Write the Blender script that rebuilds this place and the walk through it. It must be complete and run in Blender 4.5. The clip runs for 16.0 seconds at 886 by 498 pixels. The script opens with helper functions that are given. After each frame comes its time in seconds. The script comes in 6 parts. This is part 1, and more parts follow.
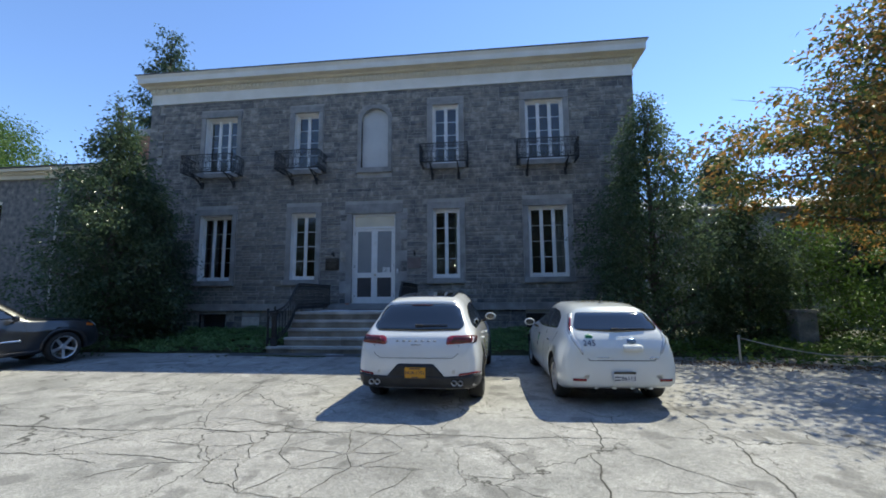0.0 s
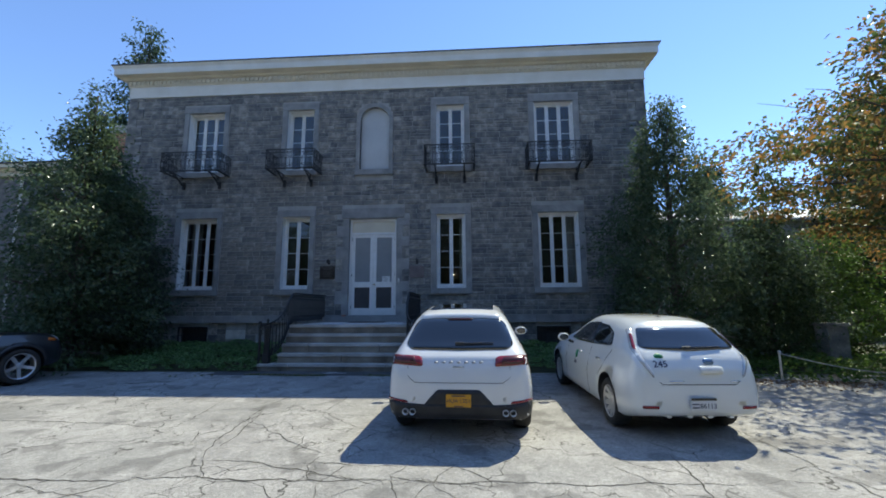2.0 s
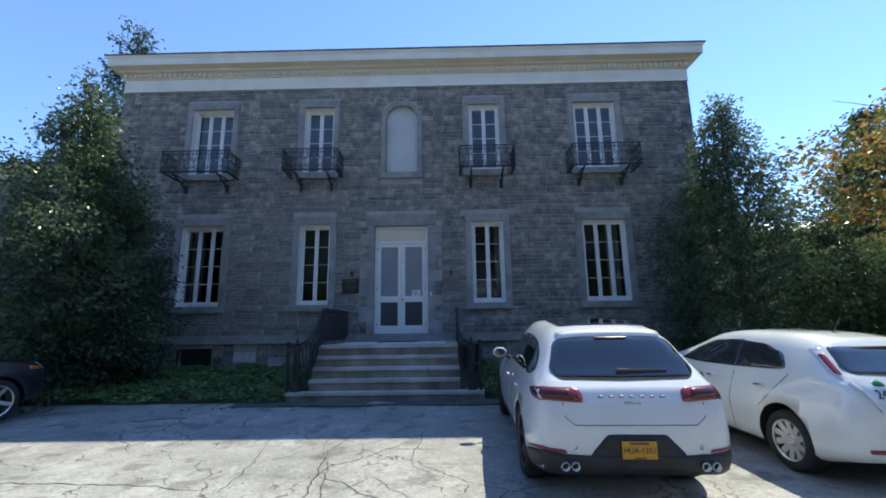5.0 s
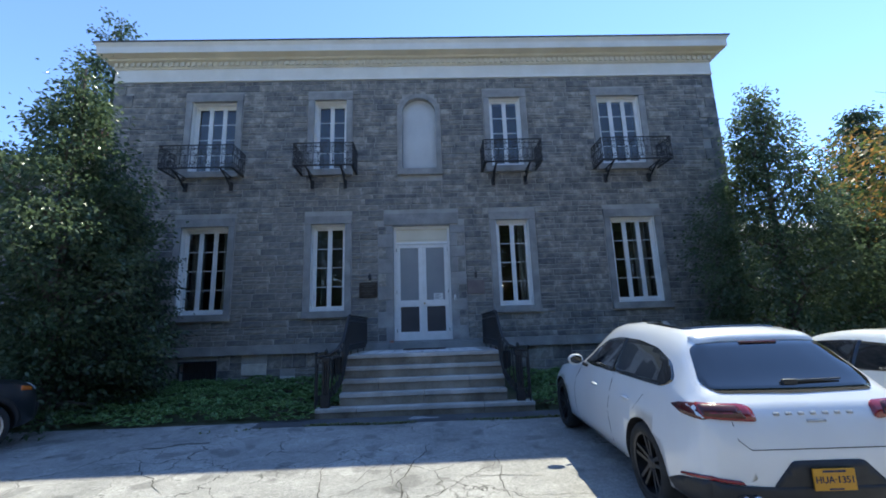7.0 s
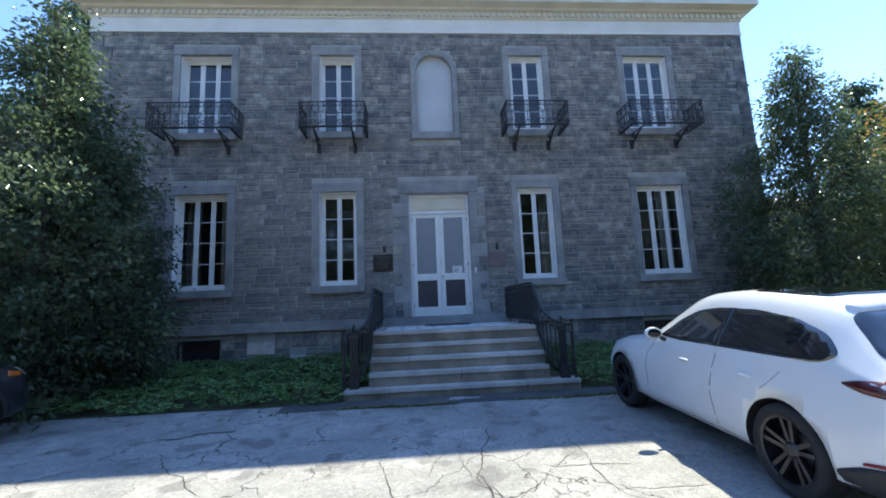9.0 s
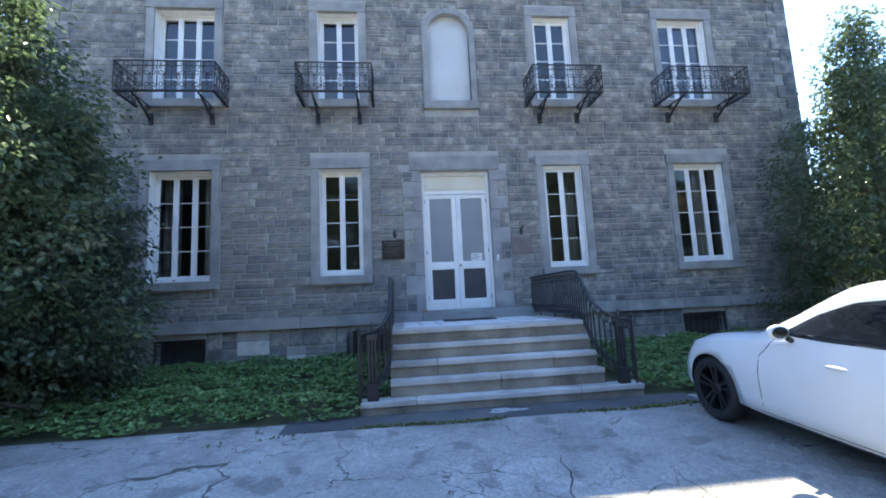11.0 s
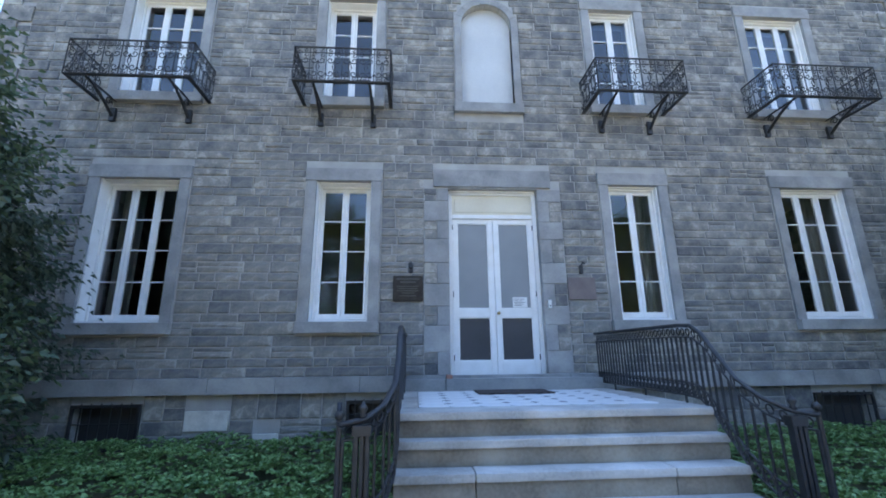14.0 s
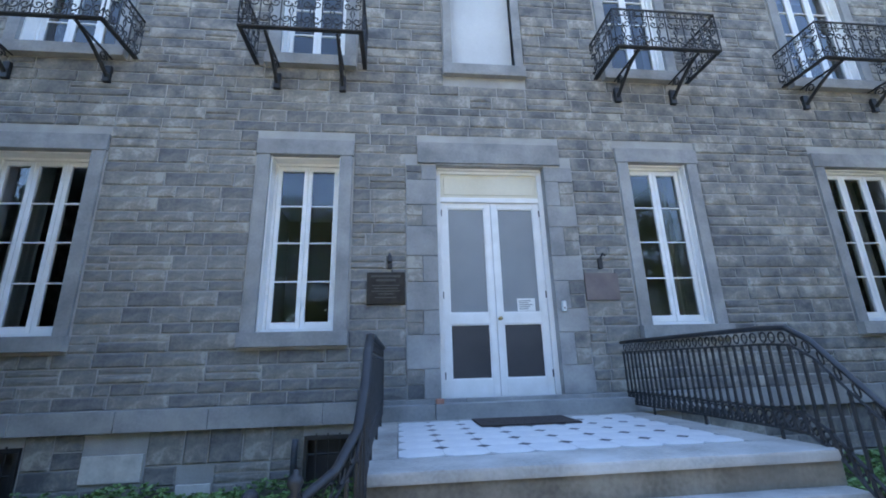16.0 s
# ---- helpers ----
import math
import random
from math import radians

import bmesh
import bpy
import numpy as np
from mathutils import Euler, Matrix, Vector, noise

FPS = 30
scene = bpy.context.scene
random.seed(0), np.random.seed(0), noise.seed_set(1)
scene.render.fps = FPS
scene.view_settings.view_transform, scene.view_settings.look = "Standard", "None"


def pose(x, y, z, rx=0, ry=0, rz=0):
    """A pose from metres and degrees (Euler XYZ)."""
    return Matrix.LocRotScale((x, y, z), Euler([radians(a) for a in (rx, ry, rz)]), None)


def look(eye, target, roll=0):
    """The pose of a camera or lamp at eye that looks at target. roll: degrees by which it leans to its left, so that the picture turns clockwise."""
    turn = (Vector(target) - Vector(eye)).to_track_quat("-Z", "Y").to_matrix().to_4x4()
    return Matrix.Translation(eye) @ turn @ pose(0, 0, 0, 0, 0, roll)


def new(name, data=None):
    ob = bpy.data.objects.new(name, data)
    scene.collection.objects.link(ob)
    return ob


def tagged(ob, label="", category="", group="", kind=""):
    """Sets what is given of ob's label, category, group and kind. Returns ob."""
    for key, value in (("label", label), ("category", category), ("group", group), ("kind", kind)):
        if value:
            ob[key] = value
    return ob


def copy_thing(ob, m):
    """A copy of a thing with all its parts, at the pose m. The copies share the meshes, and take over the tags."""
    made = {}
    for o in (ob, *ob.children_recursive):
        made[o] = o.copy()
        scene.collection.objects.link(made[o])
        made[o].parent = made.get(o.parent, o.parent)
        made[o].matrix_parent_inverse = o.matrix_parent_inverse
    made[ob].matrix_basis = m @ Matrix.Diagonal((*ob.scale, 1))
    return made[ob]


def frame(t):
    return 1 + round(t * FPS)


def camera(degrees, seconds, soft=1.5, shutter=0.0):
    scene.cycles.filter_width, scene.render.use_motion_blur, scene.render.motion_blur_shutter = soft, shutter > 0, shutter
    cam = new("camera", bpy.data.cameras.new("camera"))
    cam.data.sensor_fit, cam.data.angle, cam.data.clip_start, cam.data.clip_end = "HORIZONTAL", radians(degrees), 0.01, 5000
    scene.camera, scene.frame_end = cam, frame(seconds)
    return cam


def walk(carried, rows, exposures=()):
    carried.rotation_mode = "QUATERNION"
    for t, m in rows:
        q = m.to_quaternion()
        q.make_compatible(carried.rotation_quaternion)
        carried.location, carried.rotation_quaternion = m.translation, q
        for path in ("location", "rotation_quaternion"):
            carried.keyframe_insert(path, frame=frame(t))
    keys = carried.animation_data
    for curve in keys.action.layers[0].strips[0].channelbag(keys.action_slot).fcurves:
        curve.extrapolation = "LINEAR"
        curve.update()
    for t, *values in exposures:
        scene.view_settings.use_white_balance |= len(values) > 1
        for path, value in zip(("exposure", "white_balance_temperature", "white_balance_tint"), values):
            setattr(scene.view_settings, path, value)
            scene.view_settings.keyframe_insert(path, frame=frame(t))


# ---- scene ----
cam = camera(92.9, 16.0, 1.8)
PATH = [
    (0, (-0.226, 0.982, 1.77), (-0.451, 2.955, 2.014), -0.4),
    (0.5, (-0.433, 1.208, 1.777), (-0.632, 3.182, 2.029), -0.4),
    (1, (-0.709, 1.353, 1.793), (-0.888, 3.327, 2.059), -0.5),
    (1.5, (-0.904, 1.538, 1.794), (-1.057, 3.512, 2.072), -0.5),
    (2, (-1.115, 1.778, 1.81), (-1.24, 3.753, 2.102), -0.3),
    (2.5, (-1.412, 1.98, 1.79), (-1.519, 3.954, 2.096), -0.4),
    (3, (-1.686, 2.16, 1.823), (-1.783, 4.131, 2.147), -0.3),
    (3.5, (-1.963, 2.419, 1.816), (-2.052, 4.389, 2.153), -0.4),
    (4, (-2.234, 2.618, 1.814), (-2.311, 4.586, 2.16), -0.5),
    (6.5, (-3.64, 3.463, 1.858), (-3.592, 5.424, 2.251), -1.6),
    (7, (-3.926, 3.656, 1.871), (-3.865, 5.617, 2.26), -1.9),
    (7.5, (-4.244, 3.803, 1.892), (-4.153, 5.767, 2.258), -2.0),
    (8, (-4.464, 3.946, 1.894), (-4.345, 5.914, 2.228), -2.1),
    (8.5, (-4.639, 4.183, 1.867), (-4.503, 6.154, 2.175), -2.2),
    (9, (-4.849, 4.425, 1.856), (-4.703, 6.4, 2.137), -2.4),
    (9.5, (-5.065, 4.695, 1.886), (-4.91, 6.672, 2.144), -2.6),
    (12, (-5.495, 6.505, 1.934), (-5.251, 8.476, 2.172), -2.2),
    (12.5, (-5.476, 6.912, 1.976), (-5.244, 8.874, 2.287), -1.4),
    (13, (-5.423, 7.31, 1.995), (-5.239, 9.27, 2.347), -1.4),
    (13.5, (-5.376, 7.704, 2.011), (-5.254, 9.655, 2.433), -1.5),
    (14, (-5.449, 8.053, 2.01), (-5.319, 9.989, 2.494), -0.6),
    (14.5, (-5.46, 8.401, 2.014), (-5.305, 10.329, 2.523), -0.8),
    (15, (-5.405, 8.761, 2.031), (-5.227, 10.685, 2.548), -1.0),
    (15.5, (-5.401, 9.115, 2.03), (-5.203, 11.035, 2.556), -1.2),
    (16, (-5.405, 9.46, 2.071), (-5.197, 11.376, 2.606), -1.6),
]
walk(cam, [(t, look(eye, target, roll)) for t, eye, target, roll in PATH],
     [(0.0, 0.88, 6250, 10), (4.0, 1.03, 6200, 10), (7.0, 1.35, 6100, 10), (9.5, 1.85, 6250, 10), (12.0, 2.80, 6950, 10), (16.0, 2.76, 7150, 10)])

# ---- light ----
SUN_AZ, SUN_EL = radians(41.0), radians(54.2)     # azimuth from +y towards +x
world = bpy.data.worlds.new("sky_world")
scene.world = world
world.use_nodes = True
wn, wl = world.node_tree.nodes, world.node_tree.links
sky = wn.new("ShaderNodeTexSky")
sky.sky_type = "NISHITA"
sky.sun_disc = False
sky.sun_elevation, sky.sun_rotation = SUN_EL, SUN_AZ
sky.air_density, sky.dust_density, sky.ozone_density = 0.80, 0.0, 5.0
wn["Background"].inputs["Strength"].default_value = 0.15
wl.new(sky.outputs[0], wn["Background"].inputs["Color"])
sun_dir = Vector((math.sin(SUN_AZ) * math.cos(SUN_EL), math.cos(SUN_AZ) * math.cos(SUN_EL), math.sin(SUN_EL)))
sun_data = bpy.data.lights.new("sun", "SUN")
sun_data.energy, sun_data.angle, sun_data.color = 3.2, radians(0.55), (1.0, 0.95, 0.72)
sun = new("sun", sun_data)
sun.matrix_world = look(sun_dir * 60, (0, 0, 0))


# ---- materials ----
def mat(name, colours, scale=4.0, rough=0.7, bump=0.0, fine=40.0, metal=0.0, rand="", spread=0.0, stain=0.0, coat=0.0, spec=0.5):
    """A node material: colours blended by noise at two scales. rand: 'object' or 'island' adds a value shift for each piece."""
    m = bpy.data.materials.new(name)
    m.use_nodes = True
    n, l = m.node_tree.nodes, m.node_tree.links
    b = n["Principled BSDF"]
    tc = n.new("ShaderNodeTexCoord")
    nz = n.new("ShaderNodeTexNoise")
    nz.inputs["Scale"].default_value, nz.inputs["Detail"].default_value = scale, 6
    fz = n.new("ShaderNodeTexNoise")
    fz.inputs["Scale"].default_value, fz.inputs["Detail"].default_value = fine, 4
    for q in (nz, fz):
        l.new(tc.outputs["Object"], q.inputs["Vector"])
    mix = n.new("ShaderNodeMath")
    mix.operation = "MULTIPLY_ADD"
    l.new(fz.outputs["Fac"], mix.inputs[0])
    mix.inputs[1].default_value = 0.35
    half = n.new("ShaderNodeMath")
    half.operation = "MULTIPLY_ADD"
    l.new(nz.outputs["Fac"], half.inputs[0])
    half.inputs[1].default_value, half.inputs[2].default_value = 0.95, -0.15
    l.new(half.outputs[0], mix.inputs[2])
    ramp = n.new("ShaderNodeValToRGB")
    els = ramp.color_ramp.elements
    k = len(colours)
    for i, c in enumerate(colours):
        p = 0.3 + 0.4 * i / max(1, k - 1)
        e = els[i] if i < 2 else els.new(p)
        e.position, e.color = p, (*c, 1)
    if rand:
        src = n.new("ShaderNodeObjectInfo") if rand == "object" else n.new("ShaderNodeNewGeometry")
        out = src.outputs["Random"] if rand == "object" else src.outputs["Random Per Island"]
        add = n.new("ShaderNodeMath")
        add.operation = "MULTIPLY_ADD"
        l.new(out, add.inputs[0])
        add.inputs[1].default_value = spread
        sub = n.new("ShaderNodeMath")
        sub.operation = "SUBTRACT"
        l.new(mix.outputs[0], sub.inputs[0])
        sub.inputs[1].default_value = spread / 2
        l.new(sub.outputs[0], add.inputs[2])
        l.new(add.outputs[0], ramp.inputs["Fac"])
    else:
        l.new(mix.outputs[0], ramp.inputs["Fac"])
    colour = ramp.outputs["Color"]
    if stain:
        sz = n.new("ShaderNodeTexNoise")
        sz.inputs["Scale"].default_value, sz.inputs["Detail"].default_value = 1.3, 8
        l.new(tc.outputs["Object"], sz.inputs["Vector"])
        sr = n.new("ShaderNodeValToRGB")
        sr.color_ramp.elements[0].position, sr.color_ramp.elements[1].position = 0.4, 0.62
        sr.color_ramp.elements[0].color, sr.color_ramp.elements[1].color = (1 - stain,) * 3 + (1,), (1, 1, 1, 1)
        l.new(sz.outputs["Fac"], sr.inputs["Fac"])
        mu = n.new("ShaderNodeMix")
        mu.data_type, mu.blend_type = "RGBA", "MULTIPLY"
        mu.inputs["Factor"].default_value = 1
        l.new(colour, mu.inputs["A"])
        l.new(sr.outputs["Color"], mu.inputs["B"])
        colour = mu.outputs["Result"]
    l.new(colour, b.inputs["Base Color"])
    b.inputs["Roughness"].default_value, b.inputs["Metallic"].default_value = rough, metal
    b.inputs["Coat Weight"].default_value = coat
    b.inputs["Coat Roughness"].default_value = 0.03
    b.inputs["Specular IOR Level"].default_value = spec
    if bump:
        bp = n.new("ShaderNodeBump")
        bp.inputs["Strength"].default_value, bp.inputs["Distance"].default_value = min(1.0, bump), 0.01
        l.new(mix.outputs[0], bp.inputs["Height"])
        l.new(bp.outputs["Normal"], b.inputs["Normal"])
    return m


def plain(name, colour, rough=0.5, metal=0.0, coat=0.0):
    c = tuple(colour)
    return mat(name, [tuple(v * 0.92 for v in c), tuple(min(1, v * 1.06) for v in c)], 6.0, rough, 0.0, 90.0, metal, coat=coat)


def glass_mat(name, tint=(0.75, 0.8, 0.82), gloss=1.0, ior=1.8):
    m = bpy.data.materials.new(name)
    m.use_nodes = True
    n, l = m.node_tree.nodes, m.node_tree.links
    n.remove(n["Principled BSDF"])
    tr, gl, mx, fr = (n.new("ShaderNode" + k) for k in ("BsdfTransparent", "BsdfGlossy", "MixShader", "Fresnel"))
    tr.inputs["Color"].default_value = (*tint, 1)
    gl.inputs["Roughness"].default_value, gl.inputs["Color"].default_value = 0.004, (gloss, gloss, gloss, 1)
    fr.inputs["IOR"].default_value = ior
    l.new(fr.outputs[0], mx.inputs[0])
    l.new(tr.outputs[0], mx.inputs[1])
    l.new(gl.outputs[0], mx.inputs[2])
    l.new(mx.outputs[0], n["Material Output"].inputs["Surface"])
    return m


STONE = [(0.10, 0.102, 0.105), (0.15, 0.147, 0.143), (0.195, 0.187, 0.173), (0.25, 0.233, 0.205), (0.37, 0.347, 0.305)]
M_STONE_P = mat("schist_stone_piece", STONE, 5.0, 0.88, 0.7, 30.0, rand="object", spread=0.20)
M_STONE = mat("schist_stone", STONE, 5.0, 0.88, 0.7, 30.0, rand="island", spread=0.20)
M_MORTAR = mat("mortar", [(0.29, 0.28, 0.265), (0.41, 0.40, 0.375)], 3.0, 0.95, 0.5, 60.0)
M_TRIM = mat("cut_limestone_trim", [(0.24, 0.24, 0.24), (0.32, 0.315, 0.305), (0.39, 0.38, 0.36)], 3.0, 0.85, 0.5, 30.0, rand="object", spread=0.1, stain=0.25)
# steps: treads toned up for sky light, brown dirty risers toned down as shade
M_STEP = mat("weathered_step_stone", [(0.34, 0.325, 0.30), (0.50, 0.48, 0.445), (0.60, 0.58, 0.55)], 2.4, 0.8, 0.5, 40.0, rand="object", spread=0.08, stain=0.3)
M_RISER = mat("dirty_brown_shaded_riser_stone", [(0.15, 0.125, 0.095), (0.27, 0.23, 0.18), (0.35, 0.31, 0.25)], 2.4, 0.85, 0.6, 30.0, rand="object", spread=0.08, stain=0.35)
M_WHITE = mat("white_window_paint", [(0.72, 0.71, 0.68), (0.82, 0.81, 0.79)], 5.0, 0.45, 0.15, 60.0)
M_CREAM = mat("cream_cornice_paint", [(0.62, 0.56, 0.43), (0.72, 0.66, 0.52)], 2.0, 0.6, 0.15, 40.0)
M_CREAMW = mat("pale_cornice_paint", [(0.68, 0.65, 0.57), (0.78, 0.75, 0.68)], 2.0, 0.6, 0.15, 40.0)
M_ROOF = mat("dark_roof_felt", [(0.06, 0.06, 0.065), (0.12, 0.12, 0.12)], 3.0, 0.9, 0.3, 40.0)
M_IRON = mat("black_cast_iron", [(0.012, 0.012, 0.014), (0.03, 0.03, 0.032)], 9.0, 0.5, 0.4, 70.0)
M_IRONB = mat("blue_grey_iron_panel", [(0.03, 0.036, 0.045), (0.055, 0.062, 0.075)], 9.0, 0.5, 0.4, 70.0)
M_BRONZE = mat("dark_bronze", [(0.02, 0.016, 0.013), (0.05, 0.04, 0.032)], 9.0, 0.45, 0.4, 70.0, metal=0.5)
M_BOARD = mat("grey_board", [(0.48, 0.49, 0.49), (0.58, 0.59, 0.58)], 1.5, 0.6, 0.1, 30.0, stain=0.08)
M_SCREEN = mat("insect_screen", [(0.20, 0.21, 0.22), (0.27, 0.28, 0.285)], 1.2, 0.6, 0.1, 300.0)
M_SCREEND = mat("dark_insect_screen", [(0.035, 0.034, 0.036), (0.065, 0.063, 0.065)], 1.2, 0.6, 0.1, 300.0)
M_MARBLE = mat("white_marble_tile", [(0.62, 0.63, 0.64), (0.76, 0.76, 0.75)], 4.0, 0.45, 0.1, 30.0, rand="object", spread=0.15)
M_SLATE = plain("dark_slate_inset", (0.05, 0.056, 0.068), 0.5)
M_MAT = mat("brown_coir_mat", [(0.03, 0.022, 0.02), (0.06, 0.045, 0.04)], 30.0, 0.95, 0.8, 200.0)
M_BRICK = mat("red_brick", [(0.30, 0.13, 0.09), (0.42, 0.21, 0.15)], 6.0, 0.9, 0.5, 40.0)
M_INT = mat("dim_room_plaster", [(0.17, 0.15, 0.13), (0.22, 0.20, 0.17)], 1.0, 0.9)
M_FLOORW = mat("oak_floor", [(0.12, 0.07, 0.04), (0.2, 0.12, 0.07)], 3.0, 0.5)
M_GLASS = glass_mat("window_glass")
M_ROPE = plain("grey_rope", (0.32, 0.31, 0.29), 0.9)
M_METAL = plain("brushed_steel", (0.6, 0.6, 0.6), 0.3, 1.0)
M_BRASS = plain("worn_brass", (0.45, 0.33, 0.16), 0.35, 1.0)
M_PALE = mat("pale_patch_stone", [(0.42, 0.40, 0.36), (0.60, 0.575, 0.52)], 7.0, 0.85, 0.6, 30.0)
M_PAPER = plain("white_paper", (0.75, 0.75, 0.73), 0.8)
M_CURT = mat("pale_curtain", [(0.5, 0.48, 0.44), (0.62, 0.6, 0.55)], 3.0, 0.9)


# ---- mesh helpers ----
def part(name, bm, material, parent=None, label="", smooth=False):
    """Links a bmesh as one mesh object, under a thing or a part if given."""
    me = bpy.data.meshes.new(name)
    bm.to_mesh(me)
    bm.free()
    me.materials.append(material)
    if smooth:
        me.polygons.foreach_set("use_smooth", [True] * len(me.polygons))
    ob = new(name, me)
    if parent:
        ob.parent = parent
    if label:
        ob["label"] = label
    return ob


def raw(name, verts, faces, material, parent=None, label="", smooth=False):
    me = bpy.data.meshes.new(name)
    me.from_pydata([tuple(v) for v in verts], [], [tuple(f) for f in faces])
    me.materials.append(material)
    if smooth:
        me.polygons.foreach_set("use_smooth", [True] * len(me.polygons))
    ob = new(name, me)
    if parent:
        ob.parent = parent
    if label:
        ob["label"] = label
    return ob


def thing(name, label, category, group="", loc=(0, 0, 0), rz=0.0):
    ob = new(name)
    ob.empty_display_size = 0.1
    ob.matrix_basis = pose(*loc, 0, 0, rz)
    return tagged(ob, label, category, group)


def box(bm, x0, x1, y0, y1, z0, z1, bevel=0.0):
    m = Matrix.LocRotScale(((x0 + x1) / 2, (y0 + y1) / 2, (z0 + z1) / 2), None, (abs(x1 - x0), abs(y1 - y0), abs(z1 - z0)))
    made = bmesh.ops.create_cube(bm, size=1.0, matrix=m)["verts"]
    if bevel:
        edges = list({e for v in made for e in v.link_edges})
        bmesh.ops.bevel(bm, geom=edges, offset=bevel, segments=2, profile=0.7, affect="EDGES")
    return bm


def boxes(rows, bevel=0.0):
    bm = bmesh.new()
    for r in rows:
        box(bm, *r, bevel=bevel)
    return bm


def tube(bm, pts, radius, sides=6, taper=1.0, closed=False):
    """A round bar along a line of points."""
    pts = [Vector(p) for p in pts]
    rings = []
    for i, p in enumerate(pts):
        a, b = pts[max(0, i - 1)], pts[min(len(pts) - 1, i + 1)]
        d = (b - a).normalized() if (b - a).length > 1e-6 else Vector((0, 0, 1))
        u = d.cross(Vector((0.013, 0.021, 1)) if abs(d.z) < 0.95 else Vector((1, 0.02, 0))).normalized()
        w = d.cross(u)
        r = radius * (1 + (taper - 1) * i / max(1, len(pts) - 1))
        rings.append([bm.verts.new(p + u * math.cos(2 * math.pi * k / sides) * r + w * math.sin(2 * math.pi * k / sides) * r) for k in range(sides)])
    for r0, r1 in zip(rings, rings[1:]):
        for k in range(sides):
            bm.faces.new((r0[k], r0[(k + 1) % sides], r1[(k + 1) % sides], r1[k]))
    bm.faces.new(rings[0][::-1])
    bm.faces.new(rings[-1])
    return bm


def lathe(bm, profile, m=None, steps=28, caps=True):
    """Turns (radius, height) about z."""
    m = m or Matrix.Identity(4)
    rings = [[bm.verts.new(m @ Vector((r * math.cos(2 * math.pi * k / steps), r * math.sin(2 * math.pi * k / steps), z))) for k in range(steps)] for r, z in profile]
    for a, b in zip(rings, rings[1:]):
        for k in range(steps):
            bm.faces.new((a[k], a[(k + 1) % steps], b[(k + 1) % steps], b[k]))
    for ring, flip in ((rings[0], True), (rings[-1], False)) if caps else ():
        bm.faces.new(ring[::-1] if flip else ring)
    return bm


def sweep(bm, profile, corners):
    """A moulding: (out, z) profile carried round plan corners given as (x, y, outward x, outward y)."""
    rows = [[bm.verts.new((x + ox * o, y + oy * o, z)) for o, z in profile] for x, y, ox, oy in corners]
    for a, b in zip(rows, rows[1:]):
        for k in range(len(profile) - 1):
            bm.faces.new((a[k], b[k], b[k + 1], a[k + 1]))
    bm.faces.new(rows[0])
    bm.faces.new(rows[-1][::-1])
    return bm


def writing(name, words, size, m, material, parent, depth=0.002):
    cu = bpy.data.curves.new(name, "FONT")
    cu.body, cu.size, cu.align_x, cu.align_y, cu.extrude = words, size, "CENTER", "CENTER", depth
    tmp = bpy.data.objects.new(name, cu)
    scene.collection.objects.link(tmp)
    dg = bpy.context.evaluated_depsgraph_get()
    me = bpy.data.meshes.new_from_object(tmp.evaluated_get(dg))
    bpy.data.objects.remove(tmp)
    me.materials.clear()
    me.materials.append(material)
    ob = new(name, me)
    ob.parent = parent
    ob.matrix_basis = m
    return ob


def ground_z(y):
    return 0.07 + 0.035 * max(-30.0, min(11.6, y))


# ---- the house: shell ----
CX = -4.15                      # middle axis of the front
WX0, WX1, WY = -12.70, 4.50, 14.70
WALL_TOP = 9.10
FRONT = 14.66                   # face of the cut-stone trim
WIDE, NARROW = 1.25, 0.91       # clear widths of the windows
LOW = (2.50, 4.83)              # clear heights of the ground-floor windows
UP = (6.36, 8.48)
windows = [(CX - 5.74, WIDE, LOW, 3), (CX - 2.49, NARROW, LOW, 2), (CX + 2.47, NARROW, LOW, 2), (CX + 5.78, WIDE, LOW, 3),
           (CX - 5.74, WIDE, UP, 3), (CX - 2.49, NARROW, UP, 2), (CX + 2.47, NARROW, UP, 2), (CX + 5.78, WIDE, UP, 3)]
holes = [(x - w / 2, x + w / 2, z[0], z[1]) for x, w, z, _ in windows]
DOOR = (-4.91, -3.39, 1.66, 4.72)
holes.append(DOOR)
NICHE = (CX - 0.475, CX + 0.475, 6.34, 8.49)
cellar = [(-10.28, -9.33, 0.55, 1.36), (-6.45, -5.55, 0.62, 1.36), (-2.85, -1.95, 0.62, 1.36), (0.85, 1.85, 0.62, 1.36)]
cellar_holes = list(cellar)


